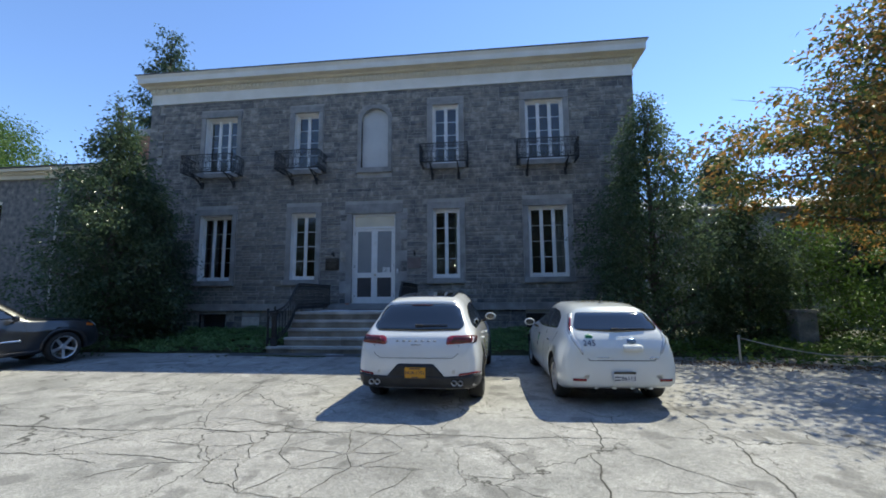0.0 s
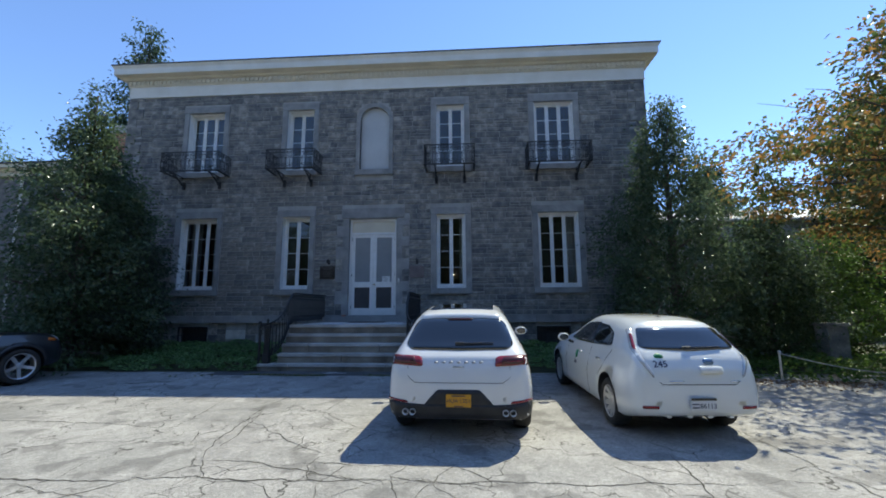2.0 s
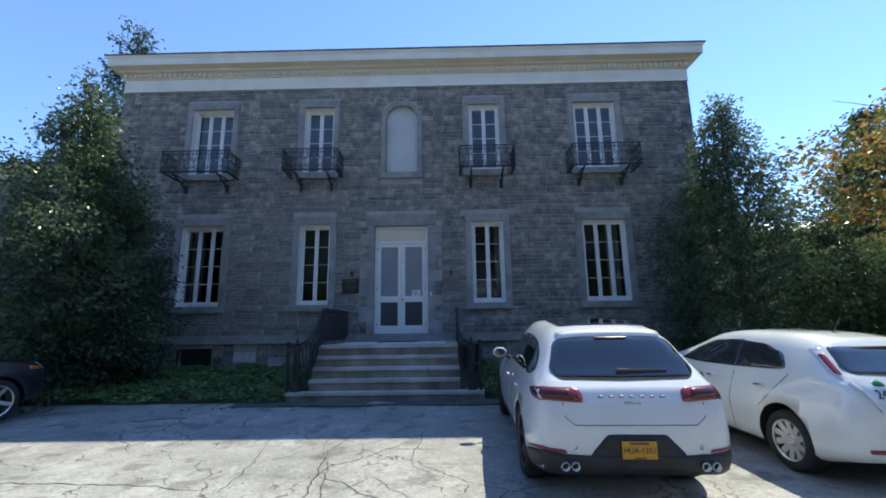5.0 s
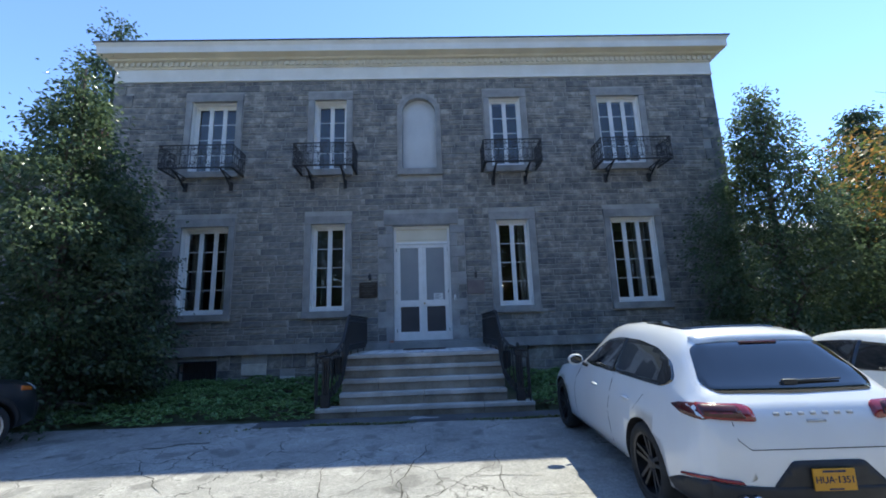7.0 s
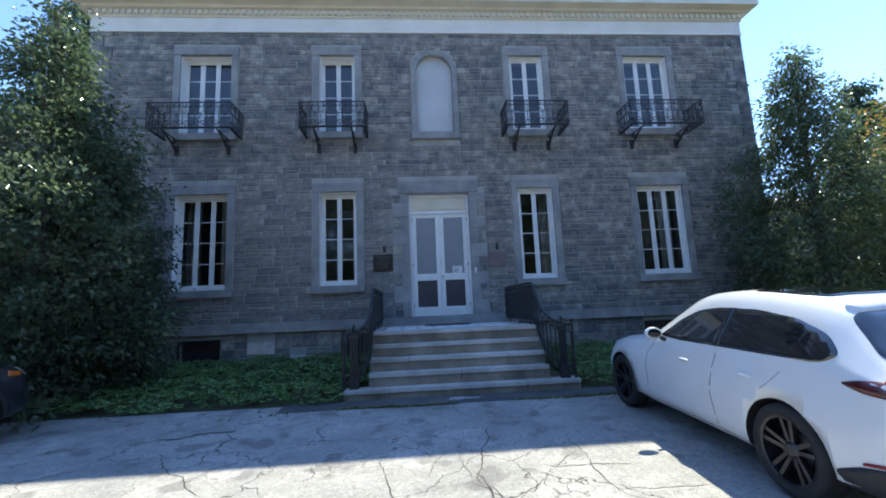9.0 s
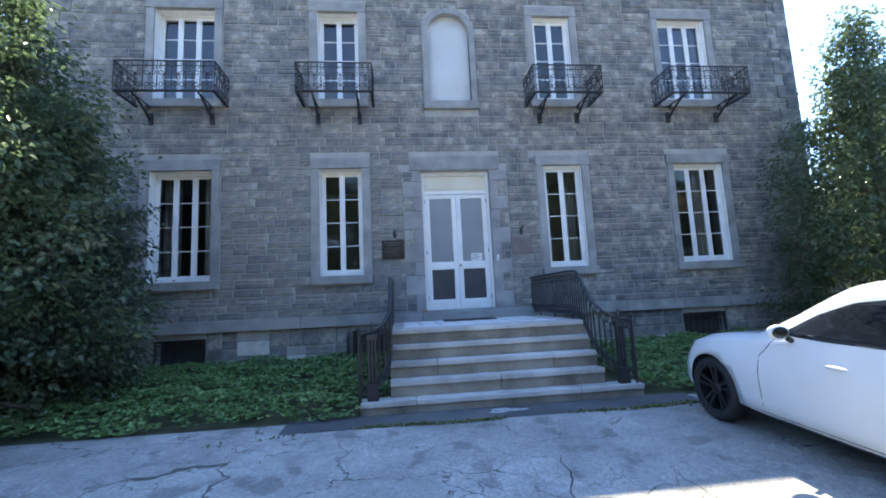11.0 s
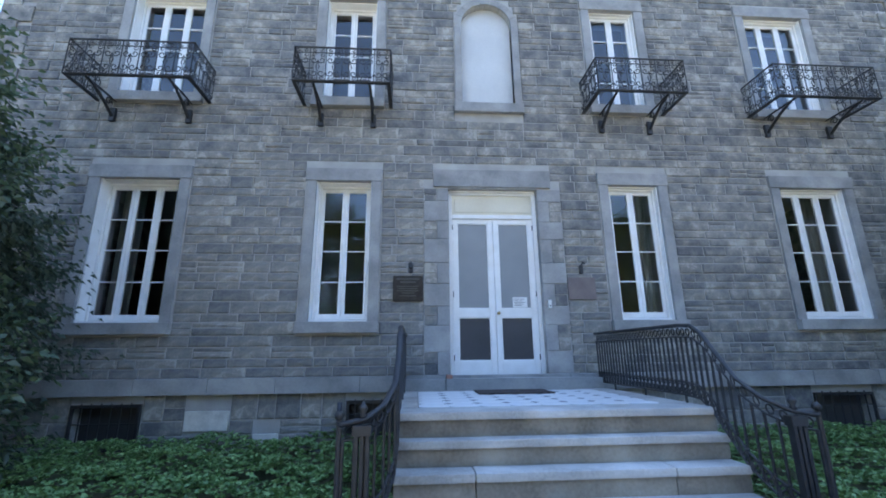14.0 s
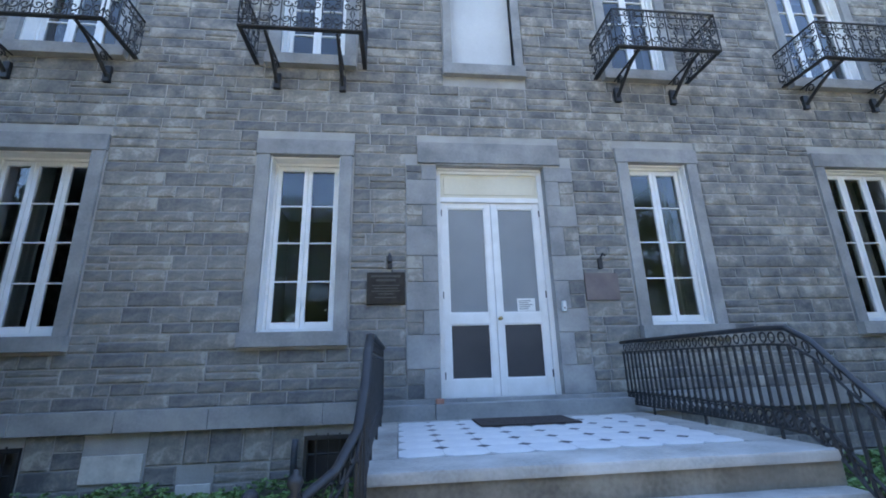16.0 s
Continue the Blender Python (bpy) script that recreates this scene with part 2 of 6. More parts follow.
def pierced(name, x0, x1, z0, z1, y0, y1, openings, material, parent=None):
    """A thick wall along x with rectangular openings through it."""
    xs = sorted({x0, x1, *(v for o in openings for v in o[:2])})
    zs = sorted({z0, z1, *(v for o in openings for v in o[2:])})
    bm = bmesh.new()
    vs = {}

    def v(x, y, z):
        if (x, y, z) not in vs:
            vs[x, y, z] = bm.verts.new((x, y, z))
        return vs[x, y, z]

    solid = {}
    for i in range(len(xs) - 1):
        for k in range(len(zs) - 1):
            mx, mz = (xs[i] + xs[i + 1]) / 2, (zs[k] + zs[k + 1]) / 2
            solid[i, k] = not any(o[0] < mx < o[1] and o[2] < mz < o[3] for o in openings)
    for (i, k), s in solid.items():
        if not s:
            continue
        a, b, c, d = xs[i], xs[i + 1], zs[k], zs[k + 1]
        bm.faces.new((v(a, y0, c), v(b, y0, c), v(b, y0, d), v(a, y0, d)))
        bm.faces.new((v(b, y1, c), v(a, y1, c), v(a, y1, d), v(b, y1, d)))
        for di, dk, q in ((-1, 0, (a, c, a, d)), (1, 0, (b, c, b, d)), (0, -1, (a, c, b, c)), (0, 1, (a, d, b, d))):
            if not solid.get((i + di, k + dk), False):
                bm.faces.new((v(q[0], y0, q[1]), v(q[0], y1, q[1]), v(q[2], y1, q[3]), v(q[2], y0, q[3])))
    bmesh.ops.recalc_face_normals(bm, faces=bm.faces)
    return part(name, bm, material, parent)


wall_front = tagged(pierced("wall_front", WX0, WX1, 0.0, WALL_TOP, WY, WY + 0.5, holes + cellar_holes + [NICHE], M_MORTAR), "grey schist house front of coursed stone with pale joints", "wall", kind="structure")
HB = 27.0
tagged(part("wall_east", boxes([(WX1 - 0.5, WX1, WY + 0.5, HB, 0, WALL_TOP)]), M_STONE), "grey stone side wall of the house", "wall", kind="structure")
tagged(part("wall_west", boxes([(WX0, WX0 + 0.5, WY + 0.5, HB, 0, WALL_TOP)]), M_STONE), "grey stone side wall of the house", "wall", kind="structure")
tagged(part("wall_back", boxes([(WX0 + 0.5, WX1 - 0.5, HB - 0.5, HB, 0, WALL_TOP)]), M_STONE), "grey stone back wall of the house", "wall", kind="structure")
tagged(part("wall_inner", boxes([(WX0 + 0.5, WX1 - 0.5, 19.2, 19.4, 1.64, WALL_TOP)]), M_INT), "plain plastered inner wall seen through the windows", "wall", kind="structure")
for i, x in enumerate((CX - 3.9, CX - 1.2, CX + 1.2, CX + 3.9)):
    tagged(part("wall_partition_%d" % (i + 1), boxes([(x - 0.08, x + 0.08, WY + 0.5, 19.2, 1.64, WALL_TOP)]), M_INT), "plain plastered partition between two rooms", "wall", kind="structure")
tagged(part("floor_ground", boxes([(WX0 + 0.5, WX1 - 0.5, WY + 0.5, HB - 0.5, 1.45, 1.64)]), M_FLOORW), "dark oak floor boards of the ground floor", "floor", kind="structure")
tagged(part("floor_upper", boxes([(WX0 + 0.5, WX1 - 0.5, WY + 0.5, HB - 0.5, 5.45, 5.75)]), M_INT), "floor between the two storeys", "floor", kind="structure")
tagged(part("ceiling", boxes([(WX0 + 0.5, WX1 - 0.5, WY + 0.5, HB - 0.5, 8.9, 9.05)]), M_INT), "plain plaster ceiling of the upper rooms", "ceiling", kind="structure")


def house_ring(profile, material, name, label):
    bm = bmesh.new()
    sweep(bm, profile, [(WX0, HB, -1, 0.0), (WX0, WY, -1, -1), (WX1, WY, 1, -1), (WX1, HB, 1, 0.0)])
    bmesh.ops.recalc_face_normals(bm, faces=bm.faces)
    return tagged(part(name, bm, material), label, "cornice", kind="structure")


house_ring([(0, 9.10), (0.05, 9.10), (0.05, 9.13), (0.035, 9.15), (0.035, 9.50), (0.0, 9.50)], M_CREAMW, "trim_frieze", "pale painted plain frieze board under the cornice")
house_ring([(0, 9.50), (0.06, 9.50), (0.075, 9.53), (0.075, 9.685), (0.17, 9.71), (0.19, 9.76), (0.37, 9.80), (0.37, 9.805), (0, 9.805)], M_CREAM, "trim_bed_mould", "cream painted bed moulding behind the dentils")
house_ring([(0, 9.805), (0.38, 9.805), (0.38, 9.97), (0.385, 10.0), (0.40, 10.03), (0.43, 10.075), (0.435, 10.10), (0, 10.10)], M_CREAMW, "trim_cornice", "pale painted wooden cornice with a moulded edge")
house_ring([(0, 10.10), (0.45, 10.10), (0.46, 10.135), (-0.5, 10.20), (-0.5, 10.12), (0, 10.12)], M_ROOF, "trim_roof_edge", "dark metal drip edge of the flat roof")
tagged(part("roof", boxes([(WX0 - 0.3, WX1 + 0.3, WY - 0.3, HB, 10.02, 10.14)]), M_ROOF), "dark flat roof of the house", "roof", kind="structure")

dentils = thing("dentil_band", "row of small cream painted dentil blocks", "cornice")
dm = bmesh.new()
box(dm, -0.045, 0.045, -0.055, 0.0, 0.0, 0.115, 0.004)
first = part("dentil", dm, M_CREAM, dentils)
nd = 112
for i in range(nd):
    o = first if i == 0 else bpy.data.objects.new("dentil", first.data)
    if i:
        scene.collection.objects.link(o)
        o.parent = dentils
    o.location = (WX0 + 0.02 + (WX1 - WX0 - 0.04) * i / (nd - 1), WY - 0.076, 9.555)

# water table and cut-stone trim, each block its own piece
table = tagged(new("trim_water_table"), "plain cut-stone water table band along the house foot", "trim", kind="structure")
rnd = random.Random(4)
x = WX0 - 0.04
while x < WX1:
    w = min(rnd.uniform(0.9, 1.7), WX1 + 0.04 - x)
    if WX1 + 0.04 - x - w < 0.4:
        w = WX1 + 0.04 - x
    bm = bmesh.new()
    box(bm, x + 0.003, x + w - 0.003, 14.60, WY + 0.02, 1.475, 1.70, 0.008)
    part("block", bm, M_TRIM, table)
    x += w


def surround(x, w, z, group):
    """Cut-stone surround of a window: lintel, two jambs and a sill."""
    s = thing("window_surround", "smooth grey cut-stone window surround with a lintel and sill", "window surround", group)
    j = 0.155
    part("lintel", boxes([(x - w / 2 - j - 0.018, x + w / 2 + j + 0.018, FRONT - 0.008, WY + 0.1, z[1] - 0.004, z[1] + 0.215)], 0.006), M_TRIM, s)
    for q in (-1, 1):
        a, b = sorted((x + q * (w / 2 - 0.004), x + q * (w / 2 + j)))
        part("jamb", boxes([(a, b, FRONT + 0.004, WY + 0.1, z[0] + 0.006, z[1] - 0.007)], 0.006), M_TRIM, s)
    part("sill", boxes([(x - w / 2 - j - 0.02, x + w / 2 + j + 0.02, FRONT - 0.07, WY + 0.12, z[0] - 0.165, z[0] + 0.004)], 0.008), M_TRIM, s)


def casement(name, x, w, z, lights, label):
    """A white painted timber window of tall lights with thin glazing bars."""
    win = tagged(new(name), label, "window", kind="structure")
    yb, yf = (WY + 0.31, WY + 0.20) if x < CX else (WY + 0.22, WY + 0.11)
    x0, x1, z0, z1 = x - w / 2, x + w / 2, z[0], z[1]
    part("window_frame", boxes([(x0, x0 + 0.05, yf, yb, z0, z1), (x1 - 0.05, x1, yf, yb, z0, z1), (x0 + 0.05, x1 - 0.05, yf, yb, z1 - 0.06, z1), (x0 + 0.05, x1 - 0.05, yf, yb, z0, z0 + 0.055)], 0.005), M_WHITE, win)
    part("lining", boxes([(x0, x0 + 0.022, WY + 0.02, yf - 0.002, z0 + 0.01, z1), (x1 - 0.022, x1, WY + 0.02, yf - 0.002, z0 + 0.01, z1), (x0 + 0.024, x1 - 0.024, WY + 0.05, yf - 0.002, z1 - 0.025, z1 - 0.002)], 0.003), M_WHITE, win)
    part("window_sill", boxes([(x0 + 0.024, x1 - 0.024, WY + 0.06, yf - 0.002, z0 + 0.005, z0 + 0.045)], 0.006), M_WHITE, win)
    inner0, inner1 = x0 + 0.052, x1 - 0.052
    lw = (inner1 - inner0) / lights
    for i in range(lights):
        a, b = inner0 + lw * i + 0.002, inner0 + lw * (i + 1) - 0.002
        st, zb, zt = 0.054, z0 + 0.06, z1 - 0.065
        leaf = part("sash", boxes([(a, a + st, yf + 0.02, yf + 0.065, zb, zt), (b - st, b, yf + 0.02, yf + 0.065, zb, zt), (a + st, b - st, yf + 0.02, yf + 0.065, zt - 0.06, zt), (a + st, b - st, yf + 0.02, yf + 0.065, zb, zb + 0.085)], 0.004), M_WHITE, win)
        g0, g1 = zb + 0.085, zt - 0.06
        for k in range(1, 4):
            zz = g0 + (g1 - g0) * k / 4
            part("glazing_bar", boxes([(a + st, b - st, yf + 0.024, yf + 0.06, zz - 0.008, zz + 0.008)]), M_WHITE, leaf)
        for k in range(4):
            za, zc = g0 + (g1 - g0) * k / 4, g0 + (g1 - g0) * (k + 1) / 4
            t = rnd.uniform(-0.0025, 0.0025)
            u = rnd.uniform(-0.0025, 0.0025)
            yy = yf + 0.044
            p = raw("pane", [(a + st - 0.005, yy + t - u, za), (b - st + 0.005, yy - t - u, za), (b - st + 0.005, yy - t + u, zc), (a + st - 0.005, yy + t + u, zc)], [(0, 1, 2, 3)], M_GLASS, leaf)
            p.visible_shadow = False
    return win


for i, (x, w, z, lights) in enumerate(windows):
    surround(x, w, z, "stone window surrounds")
    casement("window_%d" % (i + 1), x, w, z, lights, "tall white painted casement window of %s lights with small panes" % ("three" if lights == 3 else "two"))

# drapes behind some windows, seen dimly
for x, side in ((windows[0][0], 1), (windows[0][0], -1), (windows[3][0], 1), (windows[2][0], 1)):
    bm = bmesh.new()
    grid = []
    for i in range(25):
        u = i / 24
        xx = x + side * (0.62 - 0.38 * u)
        grid.append([bm.verts.new((xx, 15.32 + 0.025 * math.sin(u * 24), z)) for z in (1.645, 3.4, 4.95)])
    for a, b in zip(grid, grid[1:]):
        for k in range(2):
            bm.faces.new((a[k], b[k], b[k + 1], a[k + 1]))
    c = tagged(part("curtain", bm, M_CURT, smooth=True), "pale gathered drape hanging behind the window", "curtain")
    sol = c.modifiers.new("thick", "SOLIDIFY")
    sol.thickness = 0.006

# two small lamps burning in the room beside the door
M_BULB = bpy.data.materials.new("warm_bulb")
M_BULB.use_nodes = True
M_BULB.node_tree.nodes["Principled BSDF"].inputs["Emission Color"].default_value = (1, 0.78, 0.5, 1)
M_BULB.node_tree.nodes["Principled BSDF"].inputs["Emission Strength"].default_value = 5
for x, y, z in ((-1.30, 19.17, 3.45), (-1.78, 19.17, 3.25)):
    lamp = thing("wall_sconce", "small brass candle lamp with a lit warm bulb", "lamp", "sconces in the parlour", (x, y, z))
    bm = bmesh.new()
    lathe(bm, [(0.006, -0.10), (0.03, -0.09), (0.012, -0.04), (0.016, 0.0), (0.01, 0.02)], steps=12)
    part("stem", bm, M_BRASS, lamp)
    bm = bmesh.new()
    bmesh.ops.create_uvsphere(bm, u_segments=10, v_segments=8, radius=0.026, matrix=pose(0, 0, 0.045))
    part("bulb", bm, M_BULB, lamp, smooth=True)

# ---- the door ----
dx0, dx1, dz0, dz1 = DOOR
door = tagged(new("door_1"), "white painted double screen door with grey mesh panels, closed", "door", kind="structure")
part("door_frame", boxes([(dx0, dx0 + 0.07, WY + 0.10, WY + 0.24, dz0, dz1), (dx1 - 0.07, dx1, WY + 0.10, WY + 0.24, dz0, dz1), (dx0 + 0.07, dx1 - 0.07, WY + 0.10, WY + 0.24, dz1 - 0.07, dz1), (dx0 + 0.07, dx1 - 0.07, WY + 0.10, WY + 0.24, 4.23, 4.30), (dx0 + 0.03, dx1 - 0.03, WY + 0.06, WY + 0.10, dz1 - 0.035, dz1 - 0.002)], 0.008), M_WHITE, door)
tp = part("transom_panel", boxes([(dx0 + 0.07, dx1 - 0.07, WY + 0.13, WY + 0.17, 4.30, dz1 - 0.07), (dx0 + 0.12, dx1 - 0.12, WY + 0.118, WY + 0.13, 4.345, dz1 - 0.115)], 0.006), M_CREAM, door, "cream painted transom panel")
mid = (dx0 + dx1) / 2
for q in (-1, 1):
    a, b = (dx0 + 0.073, mid - 0.003) if q < 0 else (mid + 0.003, dx1 - 0.073)
    y0, y1, z0, z1 = WY + 0.13, WY + 0.17, dz0 + 0.012, 4.227
    s = 0.085
    leaf = part("door_leaf", boxes([(a, a + s, y0, y1, z0, z1), (b - s, b, y0, y1, z0, z1), (a + s, b - s, y0, y1, z1 - 0.075, z1), (a + s, b - s, y0, y1, 2.575, 2.715), (a + s, b - s, y0, y1, z0, 1.90)], 0.005), M_WHITE, door)
    part("bead", boxes([(a + s, a + s + 0.015, y0 + 0.01, y1, 2.715, z1 - 0.075), (b - s - 0.015, b - s, y0 + 0.01, y1, 2.715, z1 - 0.075), (a + s + 0.015, b - s - 0.015, y0 + 0.01, y1, 2.715, 2.73), (a + s + 0.015, b - s - 0.015, y0 + 0.01, y1, z1 - 0.09, z1 - 0.075), (a + s, a + s + 0.015, y0 + 0.01, y1, 1.90, 2.575), (b - s - 0.015, b - s, y0 + 0.01, y1, 1.90, 2.575), (a + s + 0.015, b - s - 0.015, y0 + 0.01, y1, 1.90, 1.915), (a + s + 0.015, b - s - 0.015, y0 + 0.01, y1, 2.56, 2.575)]), M_WHITE, leaf)
    part("screen", boxes([(a + s, b - s, y0 + 0.024, y0 + 0.03, 2.715, z1 - 0.075)]), M_SCREEN, leaf, "grey mesh screen")
    part("lower_screen", boxes([(a + s, b - s, y0 + 0.024, y0 + 0.03, 1.90, 2.575)]), M_SCREEND, leaf, "dark mesh screen")
    hx = a if q < 0 else b
    for hz in (1.95, 2.95, 4.08):
        part("hinge", boxes([(hx - 0.012, hx + 0.012, y0 - 0.012, y0, hz - 0.045, hz + 0.045)], 0.003), M_IRON, leaf)
    if q > 0:
        bm = bmesh.new()
        lathe(bm, [(0.022, 0.0), (0.022, 0.006), (0.009, 0.012), (0.009, 0.03), (0.024, 0.042), (0.026, 0.055), (0.016, 0.068)], pose(a + 0.04, y0, 2.64, 90), 16)
        part("door_knob", bm, M_BRASS, leaf, "worn brass knob", True)
tagged(part("door_back", boxes([(dx0, dx1, WY + 0.30, WY + 0.36, dz0, dz1)]), M_WHITE), "white inner door behind the screen door", "door", kind="structure")
notice = tagged(part("paper_notice", boxes([(-3.86, -3.62, WY + 0.145, WY + 0.1535, 2.735, 2.90)]), M_PAPER), "small white paper notice stuck on the door screen", "notice")
for i in range(5):
    part("line", boxes([(-3.84, -3.84 + 0.2 * (0.6 + 0.4 * ((i * 7) % 5) / 5), WY + 0.143, WY + 0.145, 2.76 + i * 0.026, 2.768 + i * 0.026)]), M_SLATE, notice)

# cut-stone lintel, toothed quoins and threshold of the door
quoin = thing("door_surround", "cut-stone door surround with a long lintel and toothed quoins", "door surround")
part("lintel", boxes([(dx0 - 0.24, dx1 + 0.24, FRONT, WY + 0.3, dz1 + 0.03, dz1 + 0.34)], 0.006), M_TRIM, quoin)
part("soffit", boxes([(dx0, dx1, FRONT + 0.02, WY + 0.2, dz1, dz1 + 0.028)], 0.004), M_TRIM, quoin)
zq = 1.70
k = 0
while zq < dz1 - 0.05:
    h = (0.34, 0.40, 0.30, 0.36)[k % 4]
    h = min(h, dz1 - zq)
    for q, hx in ((-1, dx0), (1, dx1)):
        w = (0.19, 0.40)[(k + (q > 0)) % 2]
        a, b = sorted((hx - q * 0.005, hx + q * w))
        part("quoin_block", boxes([(a, b, FRONT + 0.012, WY + 0.2, zq + 0.003, zq + h - 0.003)], 0.006), M_TRIM, quoin)
        if w < 0.3:
            for e in (0, 1):
                a, b = sorted((hx + q * (w + 0.006), hx + q * (0.385 + 0.012 * e)))
                part("stone", boxes([(a, b, WY - 0.016 - 0.004 * e, WY + 0.05, zq + e * h / 2 + 0.006, zq + (e + 1) * h / 2 - 0.006)], 0.006), M_STONE_P, wall_front)
    zq += h
    k += 1
part("threshold", boxes([(-5.70, -5.0, 14.42, 14.60, 1.49, 1.655), (-4.994, -3.33, 14.40, WY + 0.25, 1.49, 1.66), (-3.324, -2.66, 14.42, 14.60, 1.49, 1.655)], 0.008), M_TRIM, quoin)

# arched blind niche over the door
niche = thing("blind_niche", "round-headed blind window with a grey board and stone surround", "niche")
SPR, R0, R1 = 8.015, 0.475, 0.60
part("board", boxes([(NICHE[0] - 0.02, NICHE[1] + 0.02, WY + 0.11, WY + 0.15, 6.34, 8.50)]), M_BOARD, niche, "plain grey painted board")
for q in (-1, 1):
    a, b = sorted((CX + q * R0, CX + q * R1))
    part("jamb", boxes([(a, b, FRONT, WY + 0.11, 6.34, SPR)], 0.005), M_TRIM, niche)
part("sill", boxes([(CX - R1 - 0.02, CX + R1 + 0.02, FRONT - 0.05, WY + 0.12, 6.16, 6.34)], 0.008), M_TRIM, niche)
nv = 9
for i in range(nv):
    a0, a1 = math.pi * i / nv + 0.006, math.pi * (i + 1) / nv - 0.006
    bm = bmesh.new()
    ring = []
    for yy in (FRONT, WY + 0.11):
        row = []
        for t in range(4):
            a = a0 + (a1 - a0) * t / 3
            row.append((bm.verts.new((CX + R0 * math.cos(a), yy, SPR + R0 * math.sin(a))), bm.verts.new((CX + R1 * math.cos(a), yy, SPR + R1 * math.sin(a)))))
        ring.append(row)
    f, b = ring
    for t in range(3):
        bm.faces.new((f[t][0], f[t][1], f[t + 1][1], f[t + 1][0]))
        bm.faces.new((f[t][0], f[t + 1][0], b[t + 1][0], b[t][0]))
        bm.faces.new((f[t][1], b[t][1], b[t + 1][1], f[t + 1][1]))
    for t in (0, 3):
        bm.faces.new((f[t][0], b[t][0], b[t][1], f[t][1]))
    bmesh.ops.recalc_face_normals(bm, faces=bm.faces)
    part("voussoir", bm, M_TRIM, niche)
bm = bmesh.new()
for q in (-1, 1):
    pts = [(q * R0, SPR), (q * R0, 8.50)] + [(q * R0 * math.cos(a), SPR + R0 * math.sin(a)) for a in [math.pi / 2 * (1 - t / 8) for t in range(9)]]
    vv = [[bm.verts.new((CX + px, yy, pz)) for px, pz in pts[1:]] for yy in (WY - 0.002, WY + 0.105)]
    bm.faces.new(vv[0])
    for t in range(len(vv[0]) - 1):
        bm.faces.new((vv[0][t], vv[0][t + 1], vv[1][t + 1], vv[1][t]))
part("spandrel", bm, M_MORTAR, niche)

# ---- steps ----
SX0, SX1 = -5.62, -2.60
steps = thing("stone_steps", "broad weathered stone entrance steps with worn nosings", "steps")
TOPS = (0.64, 0.854, 1.068, 1.283, 1.497)
NOSE = (11.38, 11.57, 11.77, 11.97, 12.10)
for i, (z, y) in enumerate(zip(TOPS, NOSE)):
    a, b = (-6.0, -2.15) if i == 0 else (SX0, SX1)
    cuts = {0: (-5.28, -3.05), 1: (-4.1,), 2: (-4.95, -3.26)}.get(i, ())
    xs = [a, *cuts, b]
    back = NOSE[i + 1] + 0.1 if i < 4 else 12.49
    for x0, x1 in zip(xs, xs[1:]):
        # pale tread slab over a riser whose colour holds dirt and painted shade
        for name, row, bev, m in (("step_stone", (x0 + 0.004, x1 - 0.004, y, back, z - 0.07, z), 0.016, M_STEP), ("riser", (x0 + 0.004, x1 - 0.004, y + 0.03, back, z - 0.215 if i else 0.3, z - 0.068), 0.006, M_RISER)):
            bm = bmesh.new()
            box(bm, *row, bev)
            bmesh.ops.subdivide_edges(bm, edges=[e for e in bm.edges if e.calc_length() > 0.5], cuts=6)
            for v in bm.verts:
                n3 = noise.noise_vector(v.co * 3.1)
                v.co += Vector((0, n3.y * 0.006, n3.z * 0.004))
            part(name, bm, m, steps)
part("core", boxes([(SX0 + 0.03, SX1 - 0.03, 11.62, 14.62, 0.3, 0.63), (SX0 + 0.03, SX1 - 0.03, 12.2, 14.62, 0.6, 1.40)]), M_STONE, steps)
part("landing_border", boxes([(SX0, -5.415, 12.49, 14.41, 1.30, 1.496), (-2.895, SX1, 12.49, 14.41, 1.30, 1.496), (-5.412, -2.898, 14.302, 14.41, 1.30, 1.496)], 0.008), M_STEP, steps)
part("bedding", boxes([(-5.412, -2.898, 12.492, 14.30, 1.38, 1.488)]), M_MORTAR, steps)
# octagonal marble tiles with small dark square insets
nx, ny = 8, 6
tw, tl = (-2.902 + 5.408) / nx, (14.297 - 12.496) / ny
cc = 0.37
octo = [(-1, -1 + cc), (-1 + cc, -1), (1 - cc, -1), (1, -1 + cc), (1, 1 - cc), (1 - cc, 1), (-1 + cc, 1), (-1, 1 - cc)]


def slab(name, outline, sx, sy, material):
    k = len(outline)
    v = [(px * sx, py * sy, z) for z in (0.0, 0.009) for px, py in outline]
    return raw(name, v, [tuple(range(k, 2 * k))] + [(i, (i + 1) % k, (i + 1) % k + k, i + k) for i in range(k)], material, steps)


tile0 = slab("tile", octo, tw / 2 - 0.002, tl / 2 - 0.002, M_MARBLE)
inset0 = slab("inset", [(-1, 0), (0, -1), (1, 0), (0, 1)], cc * tw / 2 - 0.003, cc * tl / 2 - 0.003, M_SLATE)
for i in range(nx):
    for j in range(ny):
        o = tile0 if (i, j) == (0, 0) else bpy.data.objects.new("tile", tile0.data)
        if o is not tile0:
            scene.collection.objects.link(o)
            o.parent = steps
        o.location = (-5.408 + tw * (i + 0.5), 12.496 + tl * (j + 0.5), 1.488)
for i in range(1, nx):
    for j in range(1, ny):
        o = inset0 if (i, j) == (1, 1) else bpy.data.objects.new("inset", inset0.data)
        if o is not inset0:
            scene.collection.objects.link(o)
            o.parent = steps
        o.location = (-5.408 + tw * i, 12.496 + tl * j, 1.488)
bm = bmesh.new()
